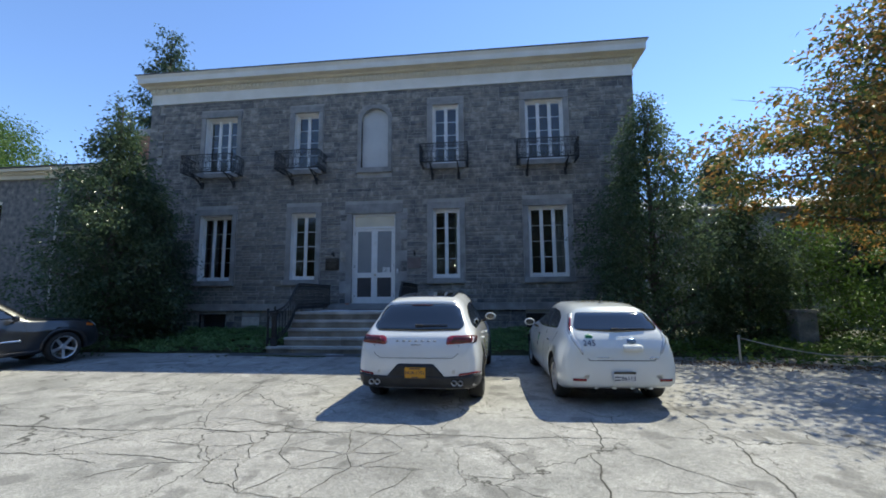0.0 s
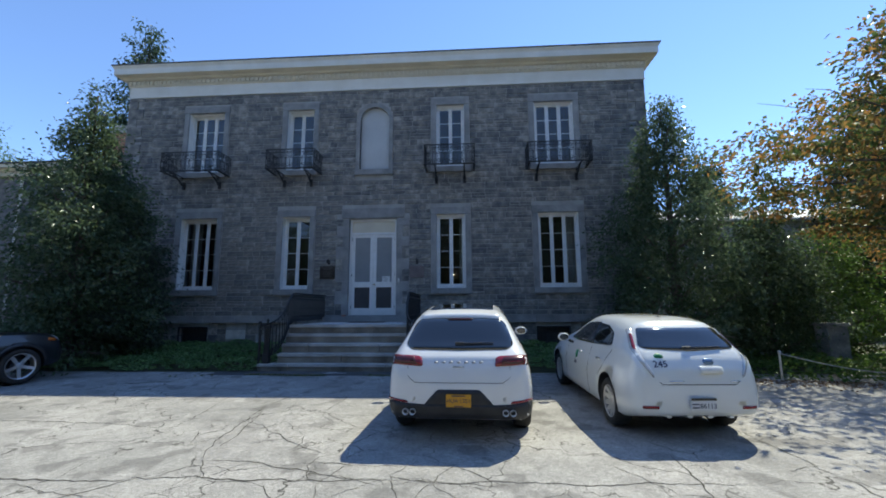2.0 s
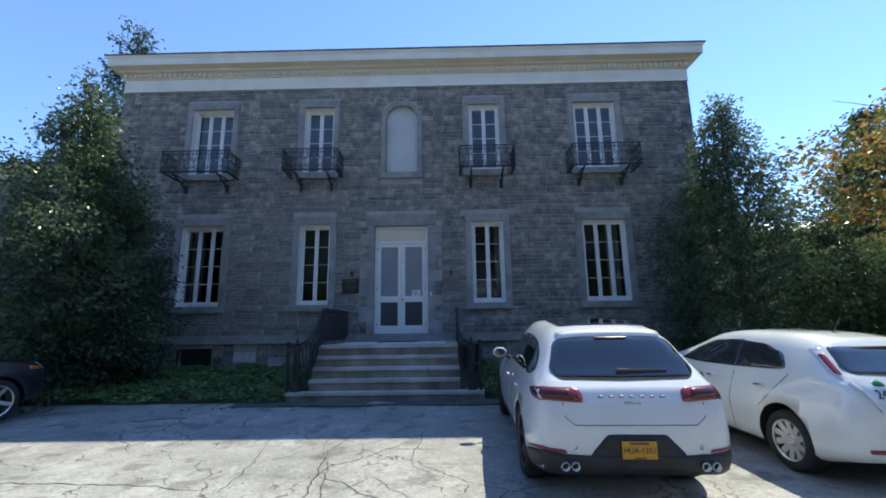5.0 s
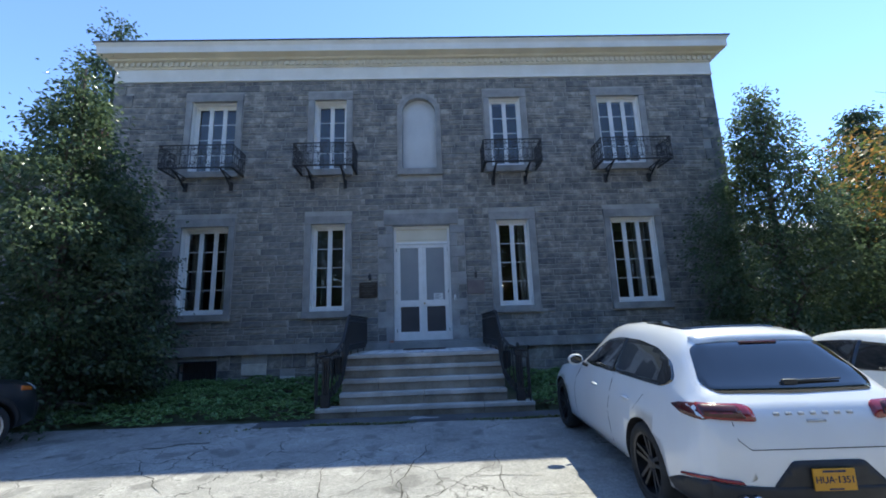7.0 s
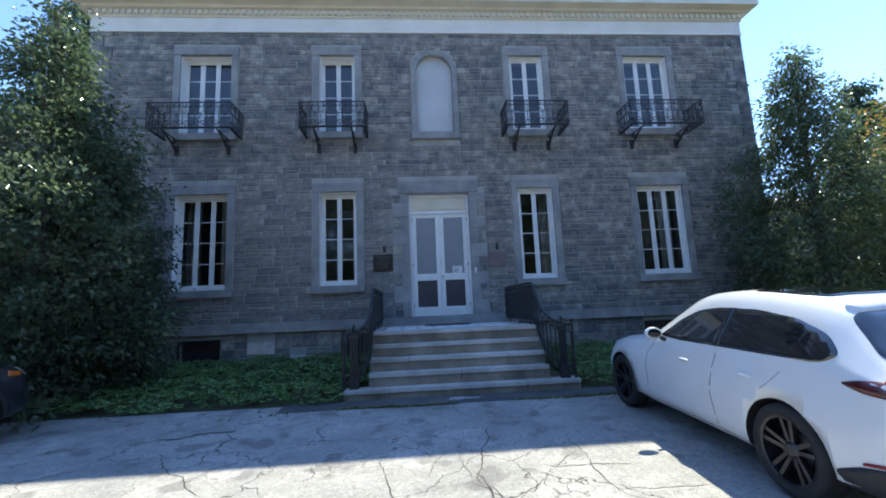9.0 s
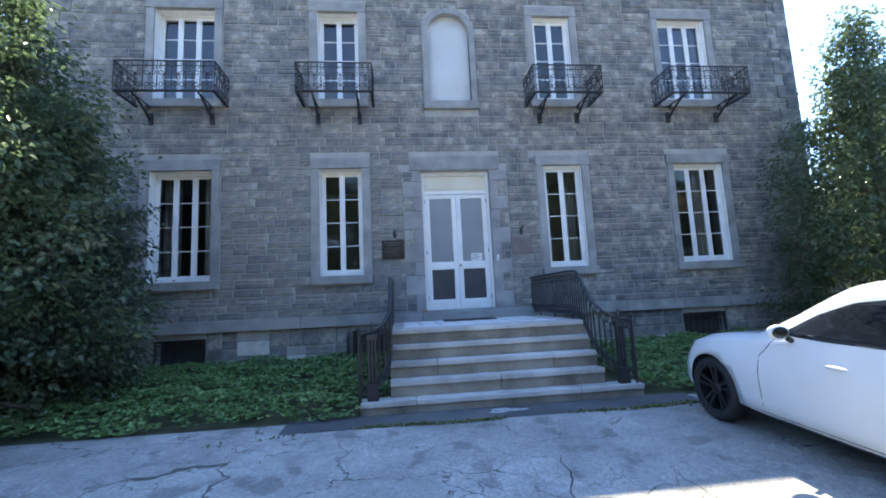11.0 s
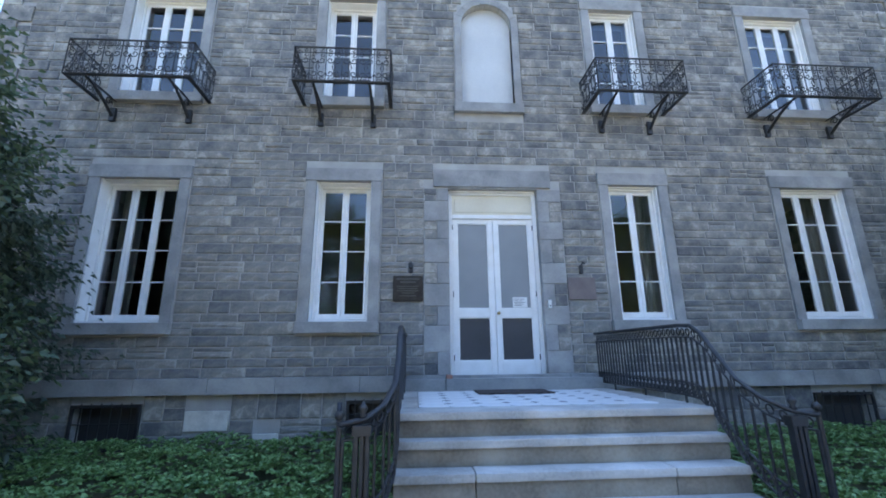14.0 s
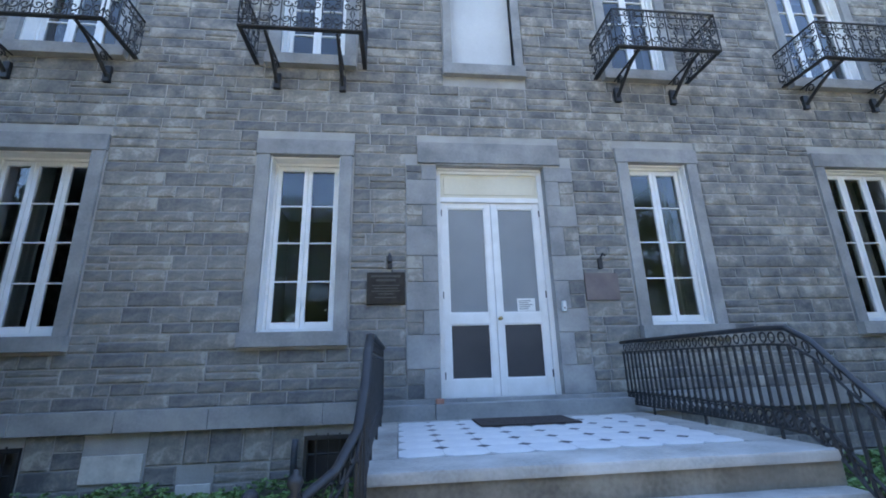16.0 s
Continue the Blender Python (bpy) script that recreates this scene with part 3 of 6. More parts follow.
box(bm, -4.62, -3.62, 13.72, 14.28, 1.4975, 1.515, 0.005)
tagged(part("door_mat", bm, M_MAT), "dark brown coir door mat on the marble landing", "mat")


# ---- iron railings of the steps ----
def railing(q):
    """A wrought-iron stair railing, mirrored by q about the middle of the steps."""
    mx = (SX0 + SX1) / 2
    r = thing("stair_railing", "black wrought-iron stair railing with slim bars and a swept lower end", "railing", "railings of the steps")

    def P(x, y, z):
        return (mx + q * x, y, z)

    hw = (SX1 - SX0) / 2 - 0.03
    line = [(hw, 14.62, 2.29), (hw, 13.4, 2.285), (hw, 12.5, 2.28), (hw, 12.28, 2.265), (hw, 12.12, 2.17), (hw, 11.96, 1.99), (hw + 0.02, 11.78, 1.77), (hw + 0.10, 11.62, 1.62), (hw + 0.24, 11.50, 1.53), (hw + 0.42, 11.46, 1.50)]
    low = [(hw, 14.62, 1.58), (hw, 13.4, 1.58), (hw, 12.5, 1.575), (hw, 12.28, 1.56), (hw, 12.12, 1.46), (hw, 11.96, 1.28), (hw + 0.02, 11.78, 1.05), (hw + 0.10, 11.62, 0.88), (hw + 0.24, 11.50, 0.75), (hw + 0.42, 11.46, 0.70)]

    def at(path, s):
        f = s * (len(path) - 1)
        i = min(len(path) - 2, int(f))
        return Vector(path[i]).lerp(Vector(path[i + 1]), f - i)

    bm = bmesh.new()
    pts = [at(line, i / 60) for i in range(61)]
    rows = []
    for i, p in enumerate(pts):
        d = (pts[min(60, i + 1)] - pts[max(0, i - 1)])
        side = Vector((-d.y, d.x, 0)).normalized() * 0.028
        rows.append([bm.verts.new(P(*(p + side * sx + Vector((0, 0, dz))))) for sx, dz in ((-1, 0.0), (-0.8, 0.018), (0, 0.026), (0.8, 0.018), (1, 0.0), (0.5, -0.016), (-0.5, -0.016))])
    for a, b in zip(rows, rows[1:]):
        for k in range(7):
            bm.faces.new((a[k], a[(k + 1) % 7], b[(k + 1) % 7], b[k]))
    bm.faces.new(rows[0])
    bm.faces.new(rows[-1][::-1])
    bmesh.ops.recalc_face_normals(bm, faces=bm.faces)
    part("handrail", bm, M_IRON, r, smooth=True)
    for name, dz, rad in (("upper_bar", -0.115, 0.009), ("lower_bar", None, 0.011), ("foot_bar", None, 0.011)):
        bm = bmesh.new()
        if dz:
            tube(bm, [P(*(p + Vector((0, 0, dz)))) for p in pts], rad, 5)
        else:
            lift = 0.0 if name == "foot_bar" else 0.13
            tube(bm, [P(*(at(low, i / 60) + Vector((0, 0, lift)))) for i in range(61)], rad, 5)
        part(name, bm, M_IRON, r)
    # bars, with scrolls under the handrail and a ring in the foot panel between each two
    s, seg = 0.008, 0
    lens = [0.0]
    for a, b in zip(pts, pts[1:]):
        lens.append(lens[-1] + (b - a).xy.length)
    total = lens[-1]
    nb = 40
    for i in range(nb):
        want = 0.03 + (total - 0.06) * i / (nb - 1)
        k = max(j for j in range(61) if lens[j] <= want)
        s = (k + (want - lens[k]) / max(1e-6, lens[min(60, k + 1)] - lens[k])) / 60
        t, b = at(line, s), at(low, s)
        bm = bmesh.new()
        tube(bm, [P(*b), P(*(b + Vector((0, 0, 0.13)))), P(*(t - Vector((0, 0, 0.115))))], 0.0125, 5)
        bmesh.ops.create_uvsphere(bm, u_segments=6, v_segments=5, radius=0.017, matrix=Matrix.Translation(P(*(b + Vector((0, 0, 0.15))))))
        bmesh.ops.create_uvsphere(bm, u_segments=6, v_segments=5, radius=0.016, matrix=Matrix.Translation(P(*(t - Vector((0, 0, 0.135))))))
        part("bar", bm, M_IRON, r)
        if i < nb - 1:
            want2 = want + (total - 0.06) / (nb - 1) / 2
            k = max(j for j in range(61) if lens[j] <= want2)
            s2 = min(1.0, (k + (want2 - lens[k]) / max(1e-6, lens[min(60, k + 1)] - lens[k])) / 60)
            t2, b2 = at(line, s2), at(low, s2)
            d = (at(line, min(1, s2 + 0.01)) - at(line, max(0, s2 - 0.01))).normalized()
            for c, rr in ((t2 - Vector((0, 0, 0.062)), 0.036), (b2 + Vector((0, 0, 0.068)), 0.042)):
                bm = bmesh.new()
                tube(bm, [P(*(c + d * rr * 0.75 * math.cos(a) + Vector((0, 0, rr * math.sin(a))))) for a in [2 * math.pi * n / 10 for n in range(11)]], 0.008, 4)
                part("scroll", bm, M_IRON, r)
    # leaf scrolls that fill the foot panel
    for i in range(2 * nb):
        want = 0.04 + (total - 0.08) * i / (2 * nb - 1)
        k = max(j for j in range(61) if lens[j] <= want)
        s2 = min(0.995, (k + (want - lens[k]) / max(1e-6, lens[min(60, k + 1)] - lens[k])) / 60)
        b2 = at(low, s2)
        d = (at(line, min(1, s2 + 0.01)) - at(line, max(0, s2 - 0.01))).normalized()
        up = Vector((0, 0, 1))
        q2 = 1 if i % 2 else -1
        bm = bmesh.new()
        tube(bm, [P(*(b2 + d * q2 * (0.03 - 0.06 * f) + up * (0.012 + 0.112 * f + 0.012 * math.sin(2 * math.pi * f)))) for f in (0, 0.2, 0.4, 0.6, 0.8, 1.0)], 0.009, 4)
        part("leaf_scroll", bm, M_IRON, r)
    # fluted box post with an urn in the swept end
    fx, fy = hw + 0.25, 11.495
    for dx in (-0.042, 0.0, 0.042):
        cx = P(fx + dx, 0, 0)[0]
        part("flute", boxes([(cx - 0.015, cx + 0.015, fy - 0.034, fy + 0.03, 0.86, 1.42)], 0.006), M_IRON, r)
    cx = P(fx, 0, 0)[0]
    part("post_base", boxes([(cx - 0.075, cx + 0.075, fy - 0.05, fy + 0.045, 0.642, 0.86)], 0.008), M_IRON, r)
    part("post_cap", boxes([(cx - 0.07, cx + 0.07, fy - 0.045, fy + 0.04, 1.42, 1.50)], 0.008), M_IRON, r)
    bm = bmesh.new()
    lathe(bm, [(0.02, 0.0), (0.034, 0.012), (0.016, 0.03), (0.036, 0.065), (0.030, 0.085), (0.012, 0.10), (0.010, 0.118)], Matrix.Translation((cx, fy, 1.545)), 12)
    part("urn", bm, M_IRON, r, smooth=True)
    # end newel with a ball top
    e = line[-1]
    bm = bmesh.new()
    tube(bm, [P(e[0], e[1], 0.64), P(e[0], e[1], 1.53)], 0.02, 8)
    bmesh.ops.create_uvsphere(bm, u_segments=10, v_segments=8, radius=0.035, matrix=Matrix.Translation(P(e[0], e[1], 1.57)))
    part("newel", bm, M_IRON, r)
    for y in (14.1, 13.3, 12.5):
        bm = bmesh.new()
        tube(bm, [P(hw, y, 1.49), P(hw, y, 1.60)], 0.013, 6)
        part("foot", bm, M_IRON, r)
    return r


railing(1)
railing(-1)


# ---- iron balconies ----
def scroll_pts(cx, cz, r, turns, start, flip=1):
    return [(cx + r * (1 - 0.75 * t / 14) * math.cos(start + flip * turns * 2 * math.pi * t / 14), cz + r * (1 - 0.75 * t / 14) * math.sin(start + flip * turns * 2 * math.pi * t / 14)) for t in range(15)]


def balcony(x, w):
    b = thing("balcony", "black cast-iron balcony with scrollwork panels on two wall brackets", "balcony", "iron balconies", (x, 0, 0))
    yf, yw, zt, z0 = 13.97, WY - 0.01, 6.83, 6.22
    hw = w / 2

    def face(u0, u1, to3, name):
        """One railing side: rails, posts and scroll panels."""
        side = None
        for z, rad, rail in ((zt, 0.016, name), (zt - 0.10, 0.009, "middle_rail"), (z0 + 0.0, 0.013, "lower_rail")):
            bm = bmesh.new()
            tube(bm, [to3(u0, z), to3(u1, z)], rad, 6)
            ob = part(rail, bm, M_IRON, side or b)
            side = side or ob

        def bar(pts, rad):
            part("scroll", tube(bmesh.new(), pts, rad, 4), M_IRON, side)

        n = max(2, round(abs(u1 - u0) / 0.26))
        for i in range(n + 1):
            u = u0 + (u1 - u0) * i / n
            bm = bmesh.new()
            tube(bm, [to3(u, z0), to3(u, zt)], 0.009, 5)
            part("post", bm, M_IRON, side)
        for i in range(n):
            a, c = u0 + (u1 - u0) * i / n, u0 + (u1 - u0) * (i + 1) / n
            m, h = (a + c) / 2, abs(c - a)
            s = 1 if c > a else -1
            zm = (z0 + zt - 0.1) / 2
            for sx in (-1, 1):
                for sz in (-1, 1):
                    pl = scroll_pts(m + sx * h * 0.23, zm + sz * 0.12, h * 0.24, 1.1, math.pi / 2 * (1 - sz) + (0 if sx < 0 else math.pi), sx * sz)
                    bar([to3(p, q) for p, q in pl], 0.0095)
                    pl = scroll_pts(m + sx * h * 0.25, zm + sz * 0.215, h * 0.15, 0.9, 0.4, -sx * sz)
                    bar([to3(p, q) for p, q in pl], 0.0085)
            bar([to3(m - h * 0.1, zm), to3(m, zm + 0.09), to3(m + h * 0.1, zm), to3(m, zm - 0.09), to3(m - h * 0.1, zm)], 0.01)
            bar([to3(m, z0), to3(m, z0 + 0.16)], 0.008)
            for sx in (-1, 1):
                bar([to3(p, q) for p, q in scroll_pts(m + sx * h * 0.25, zt - 0.05, 0.034, 1.2, 0.0 if sx < 0 else math.pi, sx)], 0.007)

    face(-hw, hw, lambda u, z: (u, yf, z), "front_panel")
    face(yf, yw, lambda u, z: (-hw, u, z), "side_panel")
    face(yf, yw, lambda u, z: (hw, u, z), "side_panel")
    part("floor_plate", boxes([(-hw, hw, yf, yf + 0.05, z0 - 0.012, z0 + 0.012), (-hw, -hw + 0.05, yf + 0.05, yw, z0 - 0.012, z0 + 0.012), (hw - 0.05, hw, yf + 0.05, yw, z0 - 0.012, z0 + 0.012)]), M_IRON, b)
    for q in (-1, 1):
        xx = q * (hw - 0.32)
        bm = bmesh.new()
        arc = [(xx, yf + 0.03 + 0.66 * t, z0 - 0.02 - 0.30 * t ** 1.6) for t in [i / 8 for i in range(9)]]
        tube(bm, arc, 0.022, 6, 1.3)
        tube(bm, [(xx, yf + 0.05, z0 - 0.02), (xx, yw, z0 - 0.02)], 0.016, 6)
        tube(bm, [(xx, y, z) for y, z in scroll_pts(yw - 0.16, z0 - 0.11, 0.075, 1.2, 0.0)], 0.012, 5)
        box(bm, xx - 0.045, xx + 0.045, yw - 0.05, yw + 0.01, z0 - 0.40, z0 - 0.16, 0.01)
        part("bracket", bm, M_IRON, b)
    return b


for x, w, z, _ in windows[4:]:
    balcony(x, w + 0.62)

# ---- fittings on the front ----
M_LETTER = plain("dull_bronze_letters", (0.085, 0.078, 0.068), 0.5, 0.3)
plaque = tagged(part("plaque", boxes([(-5.80, -5.33, 14.655, 14.705, 2.82, 3.22)], 0.008), M_BRONZE), "dark bronze plaque with raised lettering on the wall", "plaque")
for i, (z, w, h) in enumerate(((3.155, 0.36, 0.028), (3.105, 0.24, 0.028), (3.045, 0.34, 0.012), (3.01, 0.30, 0.012), (2.975, 0.35, 0.012), (2.94, 0.2, 0.012), (2.895, 0.26, 0.012))):
    part("lettering", boxes([(-5.565 - w / 2, -5.565 + w / 2, 14.651, 14.657, z, z + h)]), M_LETTER, plaque)
lant = thing("wall_bracket", "small dark iron lamp bracket above the plaque", "bracket", "", (-5.52, 0, 0))
bm = bmesh.new()
box(bm, -0.03, 0.03, 14.66, 14.71, 3.27, 3.40, 0.006)
tube(bm, [(0, 14.68, 3.38), (0, 14.58, 3.44), (0, 14.52, 3.40)], 0.012, 6)
part("arm", bm, M_IRON, lant)
bm = bmesh.new()
lathe(bm, [(0.015, 0.0), (0.03, -0.02), (0.035, -0.09), (0.012, -0.11)], Matrix.Translation((0, 14.52, 3.41)), 10)
part("shade", bm, M_IRON, lant)
plq2 = tagged(part("reddish_plaque", boxes([(-2.98, -2.52, 14.668, 14.705, 2.84, 3.20)], 0.008), mat("weathered_copper", [(0.13, 0.10, 0.095), (0.19, 0.15, 0.14)], 5.0, 0.6, 0.3, 50.0)), "weathered reddish metal plaque on the stone wall", "plaque")
lant2 = thing("wall_bracket", "small dark iron lamp bracket above the plaque", "bracket", "", (-2.74, 0, 0))
bm = bmesh.new()
box(bm, -0.03, 0.03, 14.66, 14.71, 3.26, 3.40, 0.006)
tube(bm, [(0, 14.68, 3.38), (0, 14.58, 3.44), (0, 14.52, 3.40)], 0.012, 6)
part("arm", bm, M_IRON, lant2)
bell = tagged(part("intercom", boxes([(-3.335, -3.285, 14.62, 14.67, 2.70, 2.83)], 0.006), M_PAPER), "small white intercom box beside the door", "intercom")
part("button", boxes([(-3.32, -3.30, 14.612, 14.622, 2.73, 2.75)], 0.003), M_IRON, bell)
tagged(part("brick_stop", boxes([(-4.99, -4.90, 14.42, 14.52, 1.662, 1.715)], 0.006), M_BRICK), "small red brick used as a door stop", "brick")
pale = tagged(part("patch_stone", boxes([(-8.72, -8.11, 14.665, 14.72, 0.98, 1.25)], 0.012), M_PALE), "pale replacement block set in the foundation wall", "stone block")
tagged(part("patch_stone", boxes([(-7.75, -7.40, 14.668, 14.72, 0.78, 0.93)], 0.012), M_PALE), "small pale block low in the foundation wall", "stone block")

for x0, x1, z0, z1 in cellar:
    g = thing("cellar_grille", "black iron grille in front of a dark cellar window", "grille", "cellar grilles")
    part("frame", boxes([(x0, x1, WY - 0.04, WY - 0.01, z1 - 0.045, z1), (x0, x0 + 0.04, WY - 0.04, WY - 0.01, z0, z1 - 0.045), (x1 - 0.04, x1, WY - 0.04, WY - 0.01, z0, z1 - 0.045)], 0.004), M_IRON, g)
    for i in range(1, 7):
        xx = x0 + (x1 - x0) * i / 7
        bm = bmesh.new()
        tube(bm, [(xx, WY - 0.025, z0), (xx, WY - 0.025, z1 + 0.02)], 0.01, 5)
        part("bar", bm, M_IRON, g)
    for zz in (z0 + 0.25, z0 + 0.55):
        bm = bmesh.new()
        tube(bm, [(x0, WY - 0.026, zz), (x1, WY - 0.026, zz)], 0.009, 5)
        part("cross_bar", bm, M_IRON, g)
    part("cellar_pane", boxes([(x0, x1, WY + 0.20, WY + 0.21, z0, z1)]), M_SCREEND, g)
pipe = thing("drain_pipe", "grey metal pipe bending out of the foundation wall", "pipe")
bm = bmesh.new()
tube(bm, [(-6.53, 14.60, 1.34), (-6.53, 14.58, 1.25), (-6.53, 14.58, 0.80), (-6.55, 14.56, 0.74), (-6.70, 14.52, 0.71), (-7.0, 14.45, 0.70)], 0.035, 10)
part("pipe", bm, M_IRONB, pipe, smooth=True)
tagged(part("roof_vent", boxes([(2.9, 3.3, 15.0, 15.4, 10.14, 10.42)], 0.02), M_ROOF), "dark square roof vent behind the cornice", "vent")
tagged(part("roof_vent", boxes([(-10.75, -10.4, 15.0, 15.4, 10.14, 10.40)], 0.02), M_ROOF), "dark square roof vent behind the cornice", "vent")


# ---- ground ----
def sheet(name, xs, ys, lift, material, label, category):
    v = [(x, y, ground_z(y) + lift) for y in ys for x in xs]
    k = len(xs)
    f = [(j * k + i, j * k + i + 1, (j + 1) * k + i + 1, (j + 1) * k + i) for j in range(len(ys) - 1) for i in range(k - 1)]
    return tagged(raw(name, v, f, material), label, category, kind="structure")


def asphalt_mat():
    m = mat("old_asphalt", [(0.23, 0.222, 0.207), (0.30, 0.29, 0.272), (0.35, 0.336, 0.314), (0.40, 0.384, 0.36)], 0.9, 0.95, 0.9, 70.0)
    n, l = m.node_tree.nodes, m.node_tree.links
    b = n["Principled BSDF"]
    src = b.inputs["Base Color"].links[0].from_socket
    tc = n.new("ShaderNodeTexCoord")
    warp = n.new("ShaderNodeTexNoise")
    warp.inputs["Scale"].default_value, warp.inputs["Detail"].default_value = 3.2, 8
    l.new(tc.outputs["Object"], warp.inputs["Vector"])
    sc = n.new("ShaderNodeVectorMath")
    sc.operation = "MULTIPLY_ADD"
    l.new(warp.outputs["Color"], sc.inputs[0])
    sc.inputs[1].default_value = (0.6, 0.6, 0.0)
    l.new(tc.outputs["Object"], sc.inputs[2])
    colour, height = src, None
    for scale, width, keep, dark in ((0.6, 0.006, (0.40, 0.50), 0.08), (1.8, 0.010, (0.50, 0.58), 0.13)):
        vo = n.new("ShaderNodeTexVoronoi")
        vo.feature = "DISTANCE_TO_EDGE"
        vo.inputs["Scale"].default_value = scale
        l.new(sc.outputs[0], vo.inputs["Vector"])
        line = n.new("ShaderNodeMapRange")
        line.inputs["From Min"].default_value, line.inputs["From Max"].default_value = width * 0.45, width
        line.inputs["To Min"].default_value, line.inputs["To Max"].default_value = 1, 0
        l.new(vo.outputs["Distance"], line.inputs["Value"])
        mask = n.new("ShaderNodeTexNoise")
        mask.inputs["Scale"].default_value, mask.inputs["Detail"].default_value = 0.35 + 0.3 * scale, 3
        l.new(tc.outputs["Object"], mask.inputs["Vector"])
        mr = n.new("ShaderNodeMapRange")
        mr.inputs["From Min"].default_value, mr.inputs["From Max"].default_value = keep
        l.new(mask.outputs["Fac"], mr.inputs["Value"])
        mul = n.new("ShaderNodeMath")
        mul.operation = "MULTIPLY"
        l.new(line.outputs[0], mul.inputs[0])
        l.new(mr.outputs[0], mul.inputs[1])
        mx = n.new("ShaderNodeMix")
        mx.data_type = "RGBA"
        l.new(mul.outputs[0], mx.inputs["Factor"])
        l.new(colour, mx.inputs["A"])
        mx.inputs["B"].default_value = (dark, dark * 0.95, dark * 0.85, 1)
        colour = mx.outputs["Result"]
    # blotches and grit
    for scale, lo, hi in ((4.0, 0.86, 1.10), (22.0, 0.84, 1.12), (60.0, 0.8, 1.18), (150.0, 0.65, 1.34)):
        gz = n.new("ShaderNodeTexNoise")
        gz.inputs["Scale"].default_value, gz.inputs["Detail"].default_value = scale, 6
        l.new(tc.outputs["Object"], gz.inputs["Vector"])
        gm = n.new("ShaderNodeMapRange")
        gm.inputs["From Min"].default_value, gm.inputs["From Max"].default_value = 0.33, 0.67
        gm.inputs["To Min"].default_value, gm.inputs["To Max"].default_value = lo, hi
        l.new(gz.outputs["Fac"], gm.inputs["Value"])
        vm = n.new("ShaderNodeVectorMath")
        vm.operation = "SCALE"
        l.new(colour, vm.inputs[0])
        l.new(gm.outputs[0], vm.inputs["Scale"])
        colour = vm.outputs[0]
    sp = n.new("ShaderNodeTexNoise")
    sp.inputs["Scale"].default_value, sp.inputs["Detail"].default_value = 2.2, 9
    l.new(tc.outputs["Object"], sp.inputs["Vector"])
    sr = n.new("ShaderNodeMapRange")
    sr.inputs["From Min"].default_value, sr.inputs["From Max"].default_value = 0.58, 0.635
    sr.inputs["To Max"].default_value = 0.5
    l.new(sp.outputs["Fac"], sr.inputs["Value"])
    mx = n.new("ShaderNodeMix")
    mx.data_type = "RGBA"
    l.new(sr.outputs[0], mx.inputs["Factor"])
    l.new(colour, mx.inputs["A"])
    mx.inputs["B"].default_value = (0.11, 0.105, 0.10, 1)
    l.new(mx.outputs["Result"], b.inputs["Base Color"])
    return m


M_SOIL = mat("soil_and_grass", [(0.035, 0.045, 0.02), (0.07, 0.075, 0.035), (0.10, 0.085, 0.05)], 2.0, 0.95, 0.6, 30.0)
sheet("ground", [-600, -60, -40, 0, 40, 600], [-600, -100, -30, 0, 11.6, 40, 600], -0.012, M_SOIL, "dark soil and thin grass around the house", "ground")
M_ASPHALT = asphalt_mat()
lot = sheet("pavement", [-45, -20, -6, 4, 22], [-30, -10, 0, 4, 8, 11.32], 0.0, M_ASPHALT, "pale worn asphalt of the forecourt, cracked and stained", "pavement")
M_PATCH = mat("dark_asphalt_strip", [(0.075, 0.075, 0.078), (0.13, 0.13, 0.13)], 1.5, 0.9, 0.5, 60.0, stain=0.3)
sheet("pavement_apron", [-6.9, -5.0, -3.5, -1.6], [10.93, 11.1, 11.32, 11.42], 0.004, M_PATCH, "darker asphalt strip at the foot of the steps", "pavement")
M_SALT = mat("chalky_stain", [(0.20, 0.20, 0.20), (0.42, 0.42, 0.42)], 9.0, 0.95, 0.2, 60.0)
rst = random.Random(8)
for sx, sy, sr, sz in ((-4.15, 11.22, 0.16, None), (-4.05, 11.44, 0.10, 0.642)):
    ring = []
    for i in range(26):
        a = 2 * math.pi * i / 26
        k = sr * (0.9 + 0.25 * math.sin(3 * a + sx) + rst.uniform(-0.12, 0.12))
        x, y = sx + 1.7 * k * math.cos(a), sy + (0.6 if sz is None else 0.4) * k * math.sin(a)
        ring.append((x, y, sz or ground_z(y) + 0.007))
    tagged(raw("chalk_stain", ring + [(sx, sy, sz or ground_z(sy) + 0.007)], [(i, (i + 1) % 26, 26) for i in range(26)], M_SALT), "pale chalky splash stain at the foot of the steps", "stain")
M_CRACK = plain("crack_filler", (0.06, 0.055, 0.048), 0.95)


def crack(x0, y0, x1, y1, w, seed):
    """An open crack that wanders between two places on the asphalt."""
    r = random.Random(seed)
    run = math.hypot(x1 - x0, y1 - y0)
    n = max(3, int(run / 0.07))
    ux, uy = (x1 - x0) / run, (y1 - y0) / run
    off, rows = 0.0, []
    for i in range(n + 1):
        t = i / n
        off += r.uniform(-0.028, 0.028) - off * 0.05
        fade = math.sin(math.pi * t) ** 0.5
        k = fade * w * r.uniform(0.45, 1.2) + 0.0012
        for side in (-k, k):
            d = off * min(1.0, 3 * fade) + side
            x, y = x0 + (x1 - x0) * t - uy * d, y0 + (y1 - y0) * t + ux * d
            rows.append((x, y, ground_z(y) + 0.003))
    return raw("crack", rows, [(2 * i, 2 * i + 2, 2 * i + 3, 2 * i + 1) for i in range(n)], M_CRACK, lot)


